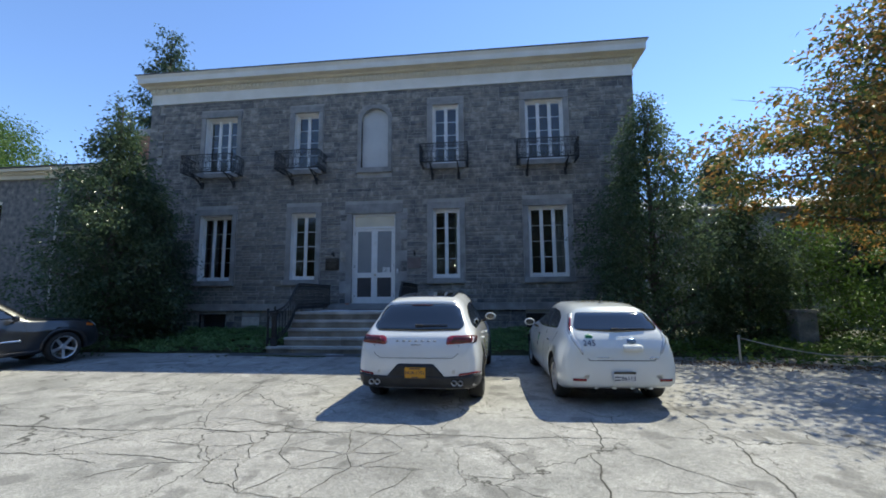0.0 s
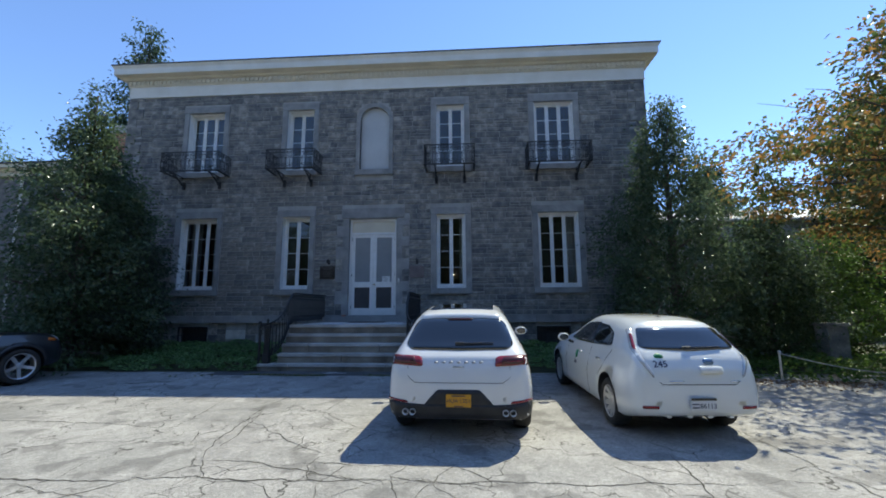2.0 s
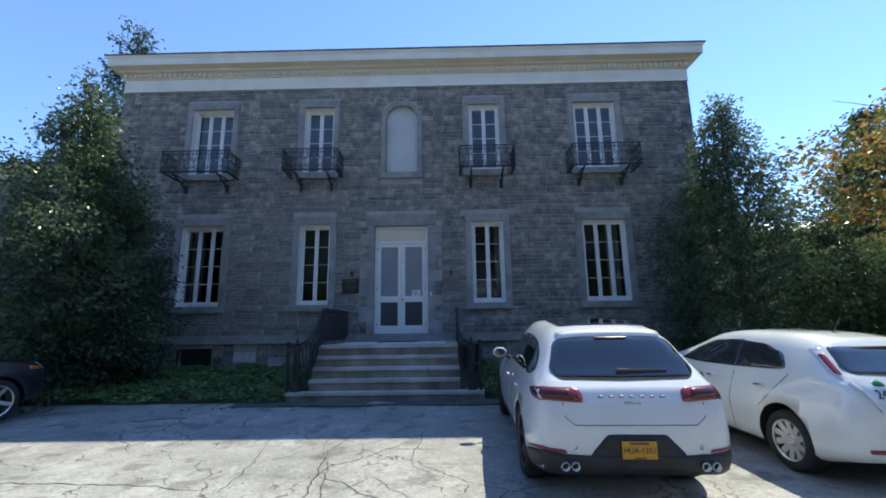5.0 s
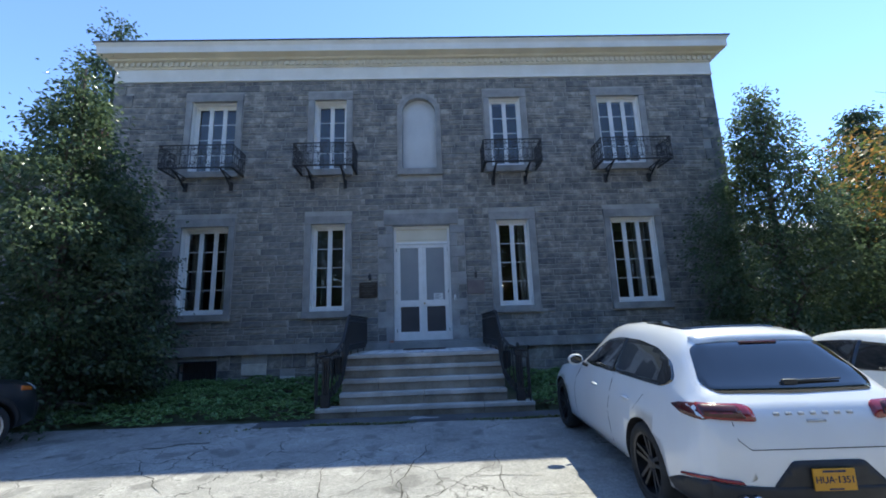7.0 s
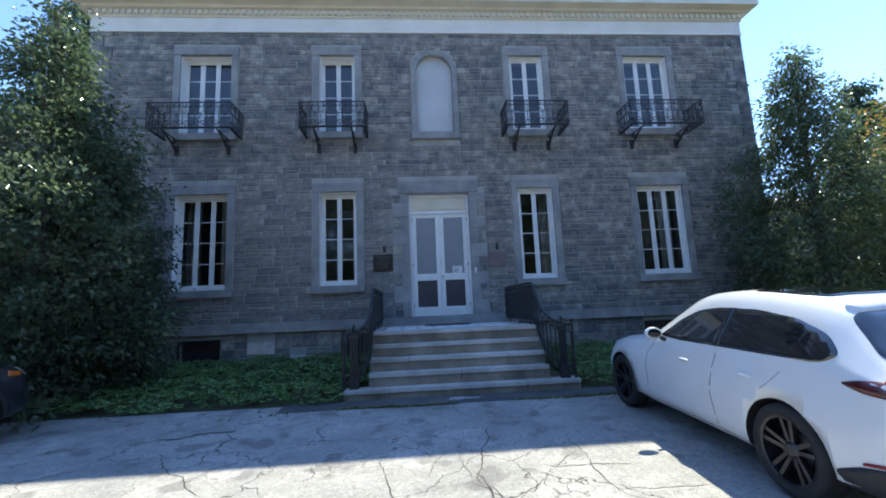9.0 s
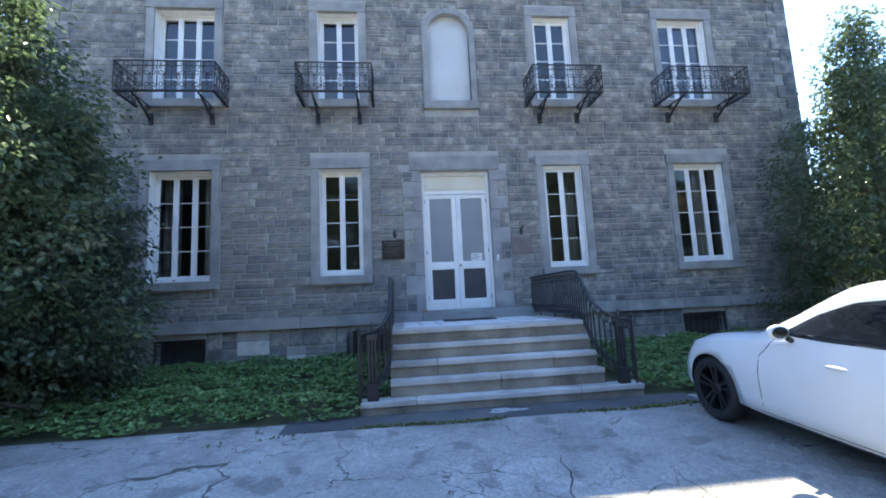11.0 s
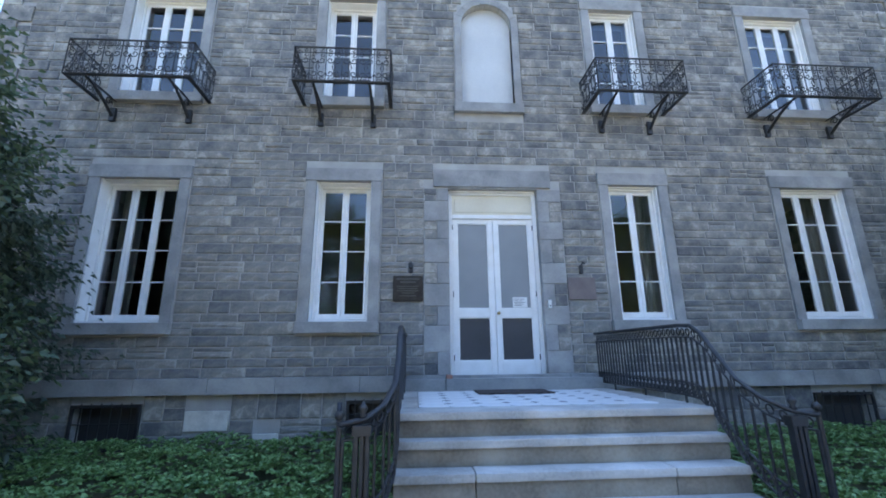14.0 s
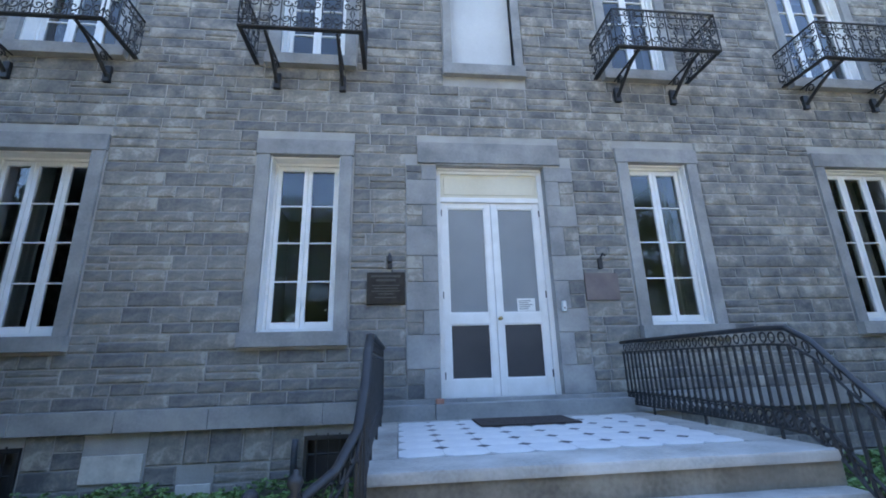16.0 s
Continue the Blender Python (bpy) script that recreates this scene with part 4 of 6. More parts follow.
for i, c in enumerate(((-9, 5.72, -4.3, 5.84, 0.015), (-4.3, 5.84, -1.9, 5.74, 0.010), (-1.9, 5.74, 1.3, 5.95, 0.006), (-4.85, 5.0, -4.2, 5.85, 0.009), (-6.4, 4.9, -4.3, 5.1, 0.009), (-4.3, 5.1, -3.2, 5.0, 0.006),
                       (-4.35, 8.5, -3.95, 6.3, 0.009), (-3.95, 6.3, -1.9, 5.8, 0.006), (-4.25, 7.7, -2.7, 6.5, 0.006), (0.95, 6.6, 0.72, 5.5, 0.008), (0.72, 5.5, 0.75, 3.2, 0.010), (2.16, 7.5, 2.25, 6.1, 0.006), (2.25, 6.1, 2.0, 3.6, 0.010),
                       (-8, 7.6, -5.2, 7.3, 0.007), (-4.0, 9.75, -4.25, 8.2, 0.008), (-4.25, 8.2, -3.9, 6.6, 0.006), (-5.2, 9.0, -5.0, 7.2, 0.005), (-7.8, 9.6, -6.7, 8.4, 0.006), (-3.2, 9.3, -3.35, 7.9, 0.005))):
    crack(*c, 50 + i)


def crazing(x0, x1, y0, y1, cell, keep, w, seed):
    """A net of fine cracks that break the asphalt into uneven plates."""
    r = random.Random(seed)
    nx, ny = max(2, round((x1 - x0) / cell)), max(2, round((y1 - y0) / (cell * 0.8)))
    node = {(i, j): (x0 + (x1 - x0) * (i + (0.5 if j % 2 else 0.0)) / nx + r.uniform(-0.3, 0.3) * cell, y0 + (y1 - y0) * j / ny + r.uniform(-0.26, 0.26) * cell) for i in range(nx + 1) for j in range(ny + 1)}
    for (i, j), a in node.items():
        for e in ((i + 1, j), (i + (1 if j % 2 else 0), j + 1), (i - (0 if j % 2 else 1), j + 1)):
            if e in node and r.random() < keep and abs(node[e][0] - a[0]) + abs(node[e][1] - a[1]) > 0.1:
                crack(*a, *node[e], w * r.uniform(0.6, 1.2), r.randrange(9999))


crazing(-3.9, -1.2, 4.5, 6.3, 0.50, 0.55, 0.005, 61)
crazing(-1.2, 2.4, 4.9, 6.3, 0.70, 0.34, 0.004, 62)
crazing(-7.6, -4.4, 4.2, 5.6, 0.75, 0.30, 0.004, 63)
crazing(-4.9, -2.9, 6.6, 9.0, 0.65, 0.26, 0.004, 64)

# ---- planted beds ----
M_LEAF_BED = mat("pachysandra_leaf", [(0.075, 0.155, 0.045), (0.125, 0.235, 0.07), (0.20, 0.32, 0.11)], 2.0, 0.45, 0.0, 8.0, rand="island", spread=0.5)


def bed_z(x, y):
    t = max(0.0, min(1.0, (y - 11.35) / 3.3))
    return 0.47 + 0.28 * t


def leaf_mesh(name, centre, out, size, material, parent=None, rng=None, droop=0.25):
    """Many folded leaves, one at each centre, pointing along out. numpy arrays of n x 3."""
    n = len(centre)
    out = out / (np.linalg.norm(out, axis=1, keepdims=True) + 1e-9)
    rv = rng.normal(size=(n, 3))
    side = np.cross(out, rv)
    side /= np.linalg.norm(side, axis=1, keepdims=True) + 1e-9
    nor = np.cross(side, out)
    s = size[:, None]
    tip = centre + out * s - np.array([0, 0, 1.0]) * s * droop
    ml = centre + out * s * 0.5 + side * s * 0.26 + nor * s * 0.08
    mr = centre + out * s * 0.5 - side * s * 0.26 + nor * s * 0.08
    v = np.stack([centre, ml, tip, mr], axis=1).reshape(-1, 3)
    me = bpy.data.meshes.new(name)
    me.vertices.add(4 * n)
    me.vertices.foreach_set("co", v.astype(np.float32).ravel())
    base = np.arange(n)[:, None] * 4
    tri = np.concatenate([base + np.array([0, 1, 2]), base + np.array([0, 2, 3])], axis=1).ravel()
    me.loops.add(6 * n)
    me.loops.foreach_set("vertex_index", tri.astype(np.int32))
    me.polygons.add(2 * n)
    me.polygons.foreach_set("loop_start", np.arange(0, 6 * n, 3, dtype=np.int32))
    me.update()
    me.materials.append(material)
    ob = new(name, me)
    if parent:
        ob.parent = parent
    return ob


def planted_bed(name, x0, x1, y0, y1, seed, density, label):
    rng = np.random.default_rng(seed)
    area = (x1 - x0) * (y1 - y0)
    n = int(area * density)
    px, py = rng.uniform(x0, x1, n), rng.uniform(y0, y1, n)
    edge = 0.10 * np.sin(px * 2.3) + 0.06 * np.sin(px * 5.1 + 1)
    keep = py > y0 + 0.06 + edge * 0.6
    px, py = px[keep], py[keep]
    n = len(px)
    hump = np.clip((py - y0) / 0.25, 0.15, 1.0)
    pz = np.array([bed_z(a, b) for a, b in zip(px, py)]) + (0.10 + 0.07 * np.sin(px * 4 + py * 3) * np.cos(py * 5.3 - px) + rng.uniform(-0.04, 0.05, n)) * hump + 0.03
    k = 7
    ang = rng.uniform(0, 2 * math.pi, (n, 1)) + np.arange(k)[None, :] * 2 * math.pi / k + rng.normal(0, 0.2, (n, k))
    tilt = rng.uniform(0.1, 0.75, (n, k))
    out = np.stack([np.cos(ang) * np.cos(tilt), np.sin(ang) * np.cos(tilt), np.sin(tilt)], axis=2).reshape(-1, 3)
    cen = np.repeat(np.stack([px, py, pz], axis=1), k, axis=0)
    size = rng.uniform(0.038, 0.068, n * k)
    ob = leaf_mesh(name, cen, out, size, M_LEAF_BED, None, rng, 0.2)
    return tagged(ob, label, "ground cover", kind="stuff")


def bank(name, x0, x1):
    ys = [11.35, 11.6, 12.5, 13.5, 14.66]
    v = [(x, y, bed_z(x, y) - 0.01 + (0.0 if j else -0.1)) for j, y in enumerate(ys) for x in (x0, x1)]
    v += [(x, 14.66, 0.2) for x in (x0, x1)]
    tagged(raw(name, v, [(2 * j, 2 * j + 1, 2 * j + 3, 2 * j + 2) for j in range(4)], M_SOIL), "dark soil of the planted bed along the house", "ground", kind="structure")


bank("ground_bed_west", -24.0, -5.66)
bank("ground_bed_east", -2.57, 9.0)
planted_bed("ground_cover", -16.5, -6.02, 11.28, 14.62, 3, 330, "dense green ground-cover plants in the bed beside the steps")
planted_bed("ground_cover", -2.12, 4.0, 11.35, 14.62, 4, 300, "green ground-cover plants in the bed behind the cars")
planted_bed("ground_cover", -6.02, -5.64, 11.75, 14.5, 7, 320, "green ground-cover plants beside the railing")

M_TUFT = mat("dry_grass_blade", [(0.10, 0.13, 0.04), (0.20, 0.19, 0.08)], 3.0, 0.8, 0.0, 9.0, rand="island", spread=0.5)
rngt = np.random.default_rng(9)
nt = 2600
tx = rngt.uniform(-7.6, -1.4, nt)
keep = np.sin(tx * 2.1) + np.sin(tx * 5.3) * 0.6 + rngt.normal(0, 0.4, nt) > 0.0
tx = tx[keep]
nt = len(tx)
ty = 10.92 + 0.03 * np.sin(tx * 3) + rngt.normal(0, 0.02, nt) - np.where(tx < -6.6, (tx + 6.6) * -0.25, 0)
tufts = leaf_mesh("grass_tufts", np.stack([tx, ty, 0.072 + 0.035 * ty], axis=1), rngt.normal(0, 0.5, (nt, 3)) + np.array([0, 0, 0.7]), rngt.uniform(0.02, 0.055, nt), M_TUFT, None, rngt, 0.1)
tagged(tufts, "thin grass and moss growing in a joint of the asphalt", "grass", kind="stuff")


# ---- trees ----
M_BARK = mat("grey_brown_bark", [(0.06, 0.05, 0.04), (0.14, 0.12, 0.10)], 6.0, 0.95, 0.8, 40.0)


def leaf_paint(name, cols, rough):
    m = mat(name, cols, 0.9, rough, 0.0, 6.0, rand="island", spread=0.5)
    n, l = m.node_tree.nodes, m.node_tree.links
    b = n["Principled BSDF"]
    tl = n.new("ShaderNodeBsdfTranslucent")
    mx = n.new("ShaderNodeMixShader")
    mx.inputs[0].default_value = 0.5
    l.new(b.inputs["Base Color"].links[0].from_socket, tl.inputs["Color"])
    l.new(b.outputs[0], mx.inputs[1])
    l.new(tl.outputs[0], mx.inputs[2])
    l.new(mx.outputs[0], n["Material Output"].inputs["Surface"])
    return m


M_HOLLY = leaf_paint("glossy_holly_leaf", [(0.065, 0.105, 0.052), (0.10, 0.145, 0.075), (0.15, 0.20, 0.115)], 0.2)
M_MAPLE = leaf_paint("turning_maple_leaf", [(0.06, 0.105, 0.032), (0.11, 0.135, 0.04), (0.22, 0.165, 0.05), (0.40, 0.21, 0.06)], 0.45)
M_GREENL = leaf_paint("mid_green_leaf", [(0.06, 0.12, 0.025), (0.10, 0.18, 0.035), (0.15, 0.23, 0.06)], 0.45)
M_OAK = leaf_paint("dark_oak_leaf", [(0.022, 0.045, 0.016), (0.035, 0.065, 0.022), (0.05, 0.085, 0.03)], 0.6)
M_YEW = leaf_paint("dark_yew_needle", [(0.05, 0.08, 0.055), (0.07, 0.105, 0.07), (0.095, 0.13, 0.085)], 0.5)
M_NEEDLE = leaf_paint("dark_pine_needle", [(0.025, 0.05, 0.03), (0.045, 0.08, 0.045), (0.075, 0.115, 0.06)], 0.5)


def limb(bm, a, b, r0, r1, rng, bend=0.08, n=6):
    a, b = Vector(a), Vector(b)
    L = (b - a).length
    pts = []
    for i in range(n + 1):
        t = i / n
        j = Vector(rng.normal(0, 1, 3)) * L * bend * 0.35 * math.sin(math.pi * t)
        pts.append(a.lerp(b, t) + Vector((0, 0, L * bend * math.sin(math.pi * t))) + j)
    tube(bm, pts, r0, 7, r1 / r0)
    return pts


def tree(name, label, base, height, outline, seed, sprays, leaves, size, material, trunk_r=0.14, lean=(0, 0), limbs=26, spread=0.32, shell=0.68, droop=0.25, squash=0.6):
    """A tapered trunk, limbs out to the crown's outline, and sprays of leaves on and between them.
    outline: (share of height, radius) rows; sprays sit nearer the outside as shell grows."""
    rng = np.random.default_rng(seed)
    t = thing(name, label, "tree", "", base)
    hs, rs = np.array([o[0] for o in outline]), np.array([o[1] for o in outline])
    bm = bmesh.new()
    top = Vector((lean[0], lean[1], height * 0.97))
    limb(bm, (0, 0, -0.1), top, trunk_r, trunk_r * 0.12, rng, 0.0, 10)
    part("trunk", bm, M_BARK, t, smooth=True)
    for i in range(limbs):
        f = hs[0] + (0.97 - hs[0]) * (i + rng.uniform(0.1, 0.9)) / limbs
        R = float(np.interp(f, hs, rs)) * rng.uniform(0.58, 0.84)
        a = i * 2.4 + rng.uniform(-0.3, 0.3)
        z0 = height * max(0.04, f - 0.10 - 0.05 * R / max(0.5, height))
        p0 = Vector((lean[0] * z0 / height, lean[1] * z0 / height, z0))
        p1 = Vector((lean[0] * f + R * math.cos(a), lean[1] * f + R * math.sin(a), f * height))
        bm = bmesh.new()
        pts = limb(bm, p0, p1, trunk_r * (1.05 - f) * 0.5 + 0.012, 0.006, rng, 0.06)
        for k in (2, 3, 4, 5):
            d = Vector(rng.normal(0, 1, 3))
            limb(bm, pts[k], pts[k] + (p1 - p0) * 0.28 + d * 0.12 * R, 0.012, 0.004, rng, 0.05, 3)
        part("limb", bm, M_BARK, t)
    f = rng.uniform(hs[0], 1.0, sprays * 3)
    w = np.interp(f, hs, rs)
    keep = rng.uniform(0, 1, len(f)) < (w / w.max() + 0.08)
    f = f[keep][:sprays]
    w = np.interp(f, hs, rs)
    n = len(f)
    a = rng.uniform(0, 2 * math.pi, n)
    lump = 0.78 + 0.18 * np.sin(a * 3 + f * 13 + seed) + 0.16 * np.sin(a * 5 - f * 29) + rng.normal(0, 0.07, n)
    rr = w * lump * np.power(rng.uniform(0, 1, n), 1 - shell)
    c = np.stack([lean[0] * f + rr * np.cos(a), lean[1] * f + rr * np.sin(a), f * height + rng.normal(0, 0.06, n)], axis=1)
    k = leaves
    sp = rng.uniform(0.5, 1.3, (n, 1, 1)) * spread
    off = rng.normal(0, 1, (n, k, 3)) * sp * np.array([0.62, 0.62, squash * 0.62])
    cen = (c[:, None, :] + off).reshape(-1, 3)
    outw = np.stack([np.cos(a), np.sin(a), np.full(n, 0.15)], axis=1)
    out = (outw[:, None, :] * 0.5 + off / sp * 0.5 + rng.normal(0, 0.55, (n, k, 3))).reshape(-1, 3)
    size_a = rng.uniform(0.7, 1.25, n * k) * size
    crown = leaf_mesh("crown", cen, out, size_a, material, t, rng, droop)
    return t


CONE = [(0.04, 0.62), (0.12, 0.95), (0.3, 1.0), (0.5, 0.82), (0.7, 0.55), (0.86, 0.30), (1.0, 0.05)]


def scaled(k, rows=CONE):
    return [(h, r * k) for h, r in rows]


tree("holly_tree", "tall glossy holly tree with a loose sunlit top", (-11.1, 11.85, 0.45), 7.4, scaled(1.9, [(0.02, 0.75), (0.12, 0.98), (0.4, 1.0), (0.58, 0.80), (0.72, 0.46), (0.86, 0.22), (1.0, 0.03)]), 11, 1150, 34, 0.095, M_HOLLY, 0.16, spread=0.28)
tree("yew_tree", "broad dark yew with layered drooping branches before the house", (-11.2, 13.0, 0.45), 5.2, scaled(1.6, [(0.0, 0.85), (0.12, 1.0), (0.35, 1.0), (0.55, 0.86), (0.75, 0.58), (0.9, 0.28), (1.0, 0.04)]), 19, 1100, 40, 0.085, M_YEW, 0.15, limbs=30, spread=0.28, squash=0.22, droop=0.5)
tree("holly_tree", "slender dark holly tree with shining leaves by the house", (4.2, 13.05, 0.45), 7.0, scaled(2.1, [(0.02, 0.75), (0.12, 0.97), (0.3, 1.0), (0.48, 0.82), (0.64, 0.62), (0.8, 0.38), (0.91, 0.18), (1.0, 0.02)]), 12, 1300, 34, 0.09, M_HOLLY, 0.14, spread=0.28)
tree("holly_shrub", "broad dark holly bush with shining leaves", (6.7, 13.4, 0.45), 4.0, scaled(1.5, [(0.0, 0.8), (0.2, 1.0), (0.5, 0.9), (0.8, 0.55), (1.0, 0.1)]), 13, 900, 34, 0.08, M_HOLLY, 0.08, limbs=18)
tree("maple_tree", "spreading maple tree with leaves turning orange", (14.2, 13.6, 0.45), 8.4, [(0.26, 2.8), (0.36, 4.6), (0.48, 4.5), (0.62, 3.8), (0.78, 2.8), (0.92, 1.4), (1.0, 0.4)], 14, 640, 60, 0.12, M_MAPLE, 0.24, limbs=34, spread=0.45, shell=0.6, squash=0.4)
tree("maple_tree", "spreading maple with drooping orange-tipped boughs shading the forecourt edge", (9.7, 10.4, 0.4), 8.6, [(0.37, 3.9), (0.44, 5.8), (0.51, 5.6), (0.59, 4.8), (0.68, 4.1), (0.78, 3.2), (0.88, 2.1), (1.0, 0.4)], 24, 800, 60, 0.125, M_MAPLE, 0.22, limbs=40, spread=0.46, squash=0.22, shell=0.62)
tree("understorey_shrub", "loose green shrub under the maple tree", (8.9, 14.4, 0.45), 3.6, scaled(1.9, [(0.0, 0.7), (0.25, 1.0), (0.6, 0.8), (1.0, 0.2)]), 15, 420, 34, 0.085, M_GREENL, 0.06, limbs=16)
tree("understorey_shrub", "loose green shrub under the maple tree", (11.2, 13.2, 0.45), 2.6, scaled(1.7, [(0.0, 0.7), (0.25, 1.0), (0.6, 0.8), (1.0, 0.2)]), 16, 380, 34, 0.085, M_GREENL, 0.06, limbs=16)
tree("understorey_shrub", "loose green shrub under the maple tree", (13.4, 14.0, 0.45), 4.6, scaled(2.6, [(0.0, 0.7), (0.25, 1.0), (0.6, 0.8), (1.0, 0.2)]), 18, 700, 36, 0.1, M_GREENL, 0.08, limbs=16)
PINE = [(0.12, 3.4), (0.3, 3.6), (0.55, 2.7), (0.75, 1.8), (0.9, 0.95), (1.0, 0.1)]
tree("pine_tree", "tall dark pine tree behind the house", (-20.2, 24.0, 0.45), 18.4, PINE, 21, 520, 55, 0.20, M_NEEDLE, 0.3, limbs=50, spread=0.55, squash=0.25, droop=0.5)
tree("pine_tree", "dark conifer far behind the holly tree", (21.5, 26.0, 0.45), 13.5, [(h, r * 1.1) for h, r in PINE], 22, 520, 55, 0.22, M_NEEDLE, 0.3, limbs=40, spread=0.6, squash=0.25, droop=0.5)
tree("pine_tree", "dark conifer far behind the holly tree", (14.8, 30.0, 0.45), 11.0, PINE, 23, 480, 55, 0.22, M_NEEDLE, 0.3, limbs=40, spread=0.6, squash=0.25, droop=0.5)
tree("oak_tree", "round green tree beyond the low wing", (-33.0, 23.0, 0.45), 14.0, [(0.25, 3.5), (0.45, 5.6), (0.65, 5.6), (0.85, 3.8), (1.0, 0.8)], 25, 1300, 44, 0.17, M_GREENL, 0.3, limbs=30, spread=0.75)
# trees beyond the forecourt, mirrored in the windows
oak = tree("oak_tree", "round green tree beyond the forecourt", (-24.0, -22.0, -0.8), 14.0, [(0.15, 3.5), (0.4, 5.6), (0.65, 5.4), (0.85, 3.6), (1.0, 0.8)], 27, 800, 40, 0.24, M_OAK, 0.3, limbs=16, spread=0.9)
for i, (x, y, s) in enumerate(((-15, -23, 1.45), (-6, -20, 1.25), (3, -24, 1.5), (12, -21, 1.3), (22, -24, 1.5), (-36, -20, 1.4), (33, -20, 1.4), (-46, -6, 1.4), (36, -6, 1.3))):
    o = copy_thing(oak, pose(x, y, -0.8, 0, 0, 47 * i))
    o.scale = (s, s, s)
tagged(oak, group="trees beyond the forecourt")
wood = tagged(new("woodland"), "dark band of woodland closing the view", "woodland", kind="stuff")
rngw = np.random.default_rng(31)
nw = 26000
wa = rngw.uniform(0, 2 * math.pi, nw)
wr = rngw.uniform(62, 80, nw)
wz = rngw.uniform(0, 1, nw) ** 1.2 * (8.5 + 2.5 * np.sin(wa * 9) + 1.5 * np.sin(wa * 23))
cen = np.stack([wr * np.cos(wa), wr * np.sin(wa) + 5, wz], axis=1)
leaf_mesh("foliage", cen, rngw.normal(0, 1, (nw, 3)), rngw.uniform(0.9, 1.9, nw), M_GREENL, wood, rngw)

# ivy and rope fence at the edge of the forecourt
rngi = np.random.default_rng(33)
ni = 9000
ix, iy = rngi.uniform(3.4, 12.0, ni), rngi.uniform(0, 1, ni)
front = 10.75 - 0.35 * (ix - 4.4) * 0.5 + 0.12 * np.sin(ix * 3)
yy = front + iy * (12.8 - front)
zz = 0.47 + 0.22 * np.clip((yy - front) / 0.6, 0, 1) + 0.12 * np.sin(ix * 3.7) * np.sin(yy * 4.1) + rngi.uniform(-0.1, 0.08, ni)
ivy = leaf_mesh("ivy", np.stack([ix, yy, zz], axis=1), rngi.normal(0, 1, (ni, 3)) * np.array([1, 1, 0.35]) + np.array([0, -0.3, 0.3]), rngi.uniform(0.06, 0.12, ni), M_GREENL, None, rngi)
tagged(ivy, "sprawling ivy and low green weeds along the fence", "ivy", kind="stuff")
M_LITTER = leaf_paint("dry_leaf_litter", [(0.12, 0.08, 0.05), (0.22, 0.15, 0.09), (0.3, 0.22, 0.14)], 0.8)
nl = 2500
lx = rngi.uniform(3.2, 11.5, nl)
ly = 10.75 - 0.175 * (lx - 4.4) - np.abs(rngi.normal(0, 0.35, nl))
litter = leaf_mesh("leaf_litter", np.stack([lx, ly, 0.075 + 0.035 * ly + rngi.uniform(0.004, 0.02, nl)], axis=1), rngi.normal(0, 1, (nl, 3)) * np.array([1, 1, 0.1]), rngi.uniform(0.03, 0.07, nl), M_LITTER, None, rngi, 0.0)
tagged(litter, "dry brown fallen leaves on the asphalt edge", "leaf litter", kind="stuff")
fence = thing("rope_fence", "low rope fence on thin metal posts at the lot edge", "fence")
posts = [(4.9, 10.62, 0.9), (8.4, 9.9, 0.75), (12.2, 9.1, 0.7)]
for x, y, h in posts:
    bm = bmesh.new()
    tube(bm, [(x, y, 0.3), (x, y, 0.45 + h * 0.6)], 0.022, 7)
    bmesh.ops.create_uvsphere(bm, u_segments=8, v_segments=6, radius=0.032, matrix=Matrix.Translation((x, y, 0.45 + h * 0.6)))
    part("post", bm, M_METAL, fence)
for (xa, ya, ha), (xb, yb, hb) in zip(posts, posts[1:]):
    bm = bmesh.new()
    za, zb = 0.42 + ha * 0.6, 0.42 + hb * 0.6
    tube(bm, [(xa + (xb - xa) * t, ya + (yb - ya) * t, za + (zb - za) * t - 0.28 * math.sin(math.pi * t)) for t in [i / 12 for i in range(13)]], 0.012, 5)
    part("rope", bm, M_ROPE, fence)
bm = bmesh.new()
box(bm, 7.1, 7.55, 12.2, 12.6, 0.4, 1.42, 0.02)
box(bm, 7.05, 7.6, 12.15, 12.65, 1.42, 1.5, 0.02)
tagged(part("stone_pedestal", bm, M_STONE), "plain grey stone pedestal under the trees", "pedestal")

# ---- buildings behind ----
wing = thing("west_wing", "low grey stone wing with a cream painted cornice", "building")
pierced("wall", -34.0, WX0 - 0.02, 0.0, 7.25, 17.0, 17.4, [(-23.0, -21.8, 4.4, 6.3), (-28.0, -26.8, 4.4, 6.3)], M_STONE, wing)
part("wall", boxes([(-34.0, WX0 - 0.02, 17.6, 25.0, 0.0, 7.2)]), M_STONE, wing)
part("cornice", boxes([(-34.0, WX0 - 0.02, 16.86, 17.4, 7.25, 7.42), (-34.0, WX0 - 0.02, 16.75, 17.4, 7.42, 7.52), (-34.0, WX0 - 0.02, 16.6, 17.4, 7.52, 7.66)], 0.01), M_CREAM, wing)
part("roof", boxes([(-34.2, WX0 - 0.02, 16.55, 25.0, 7.66, 7.72)]), M_ROOF, wing)
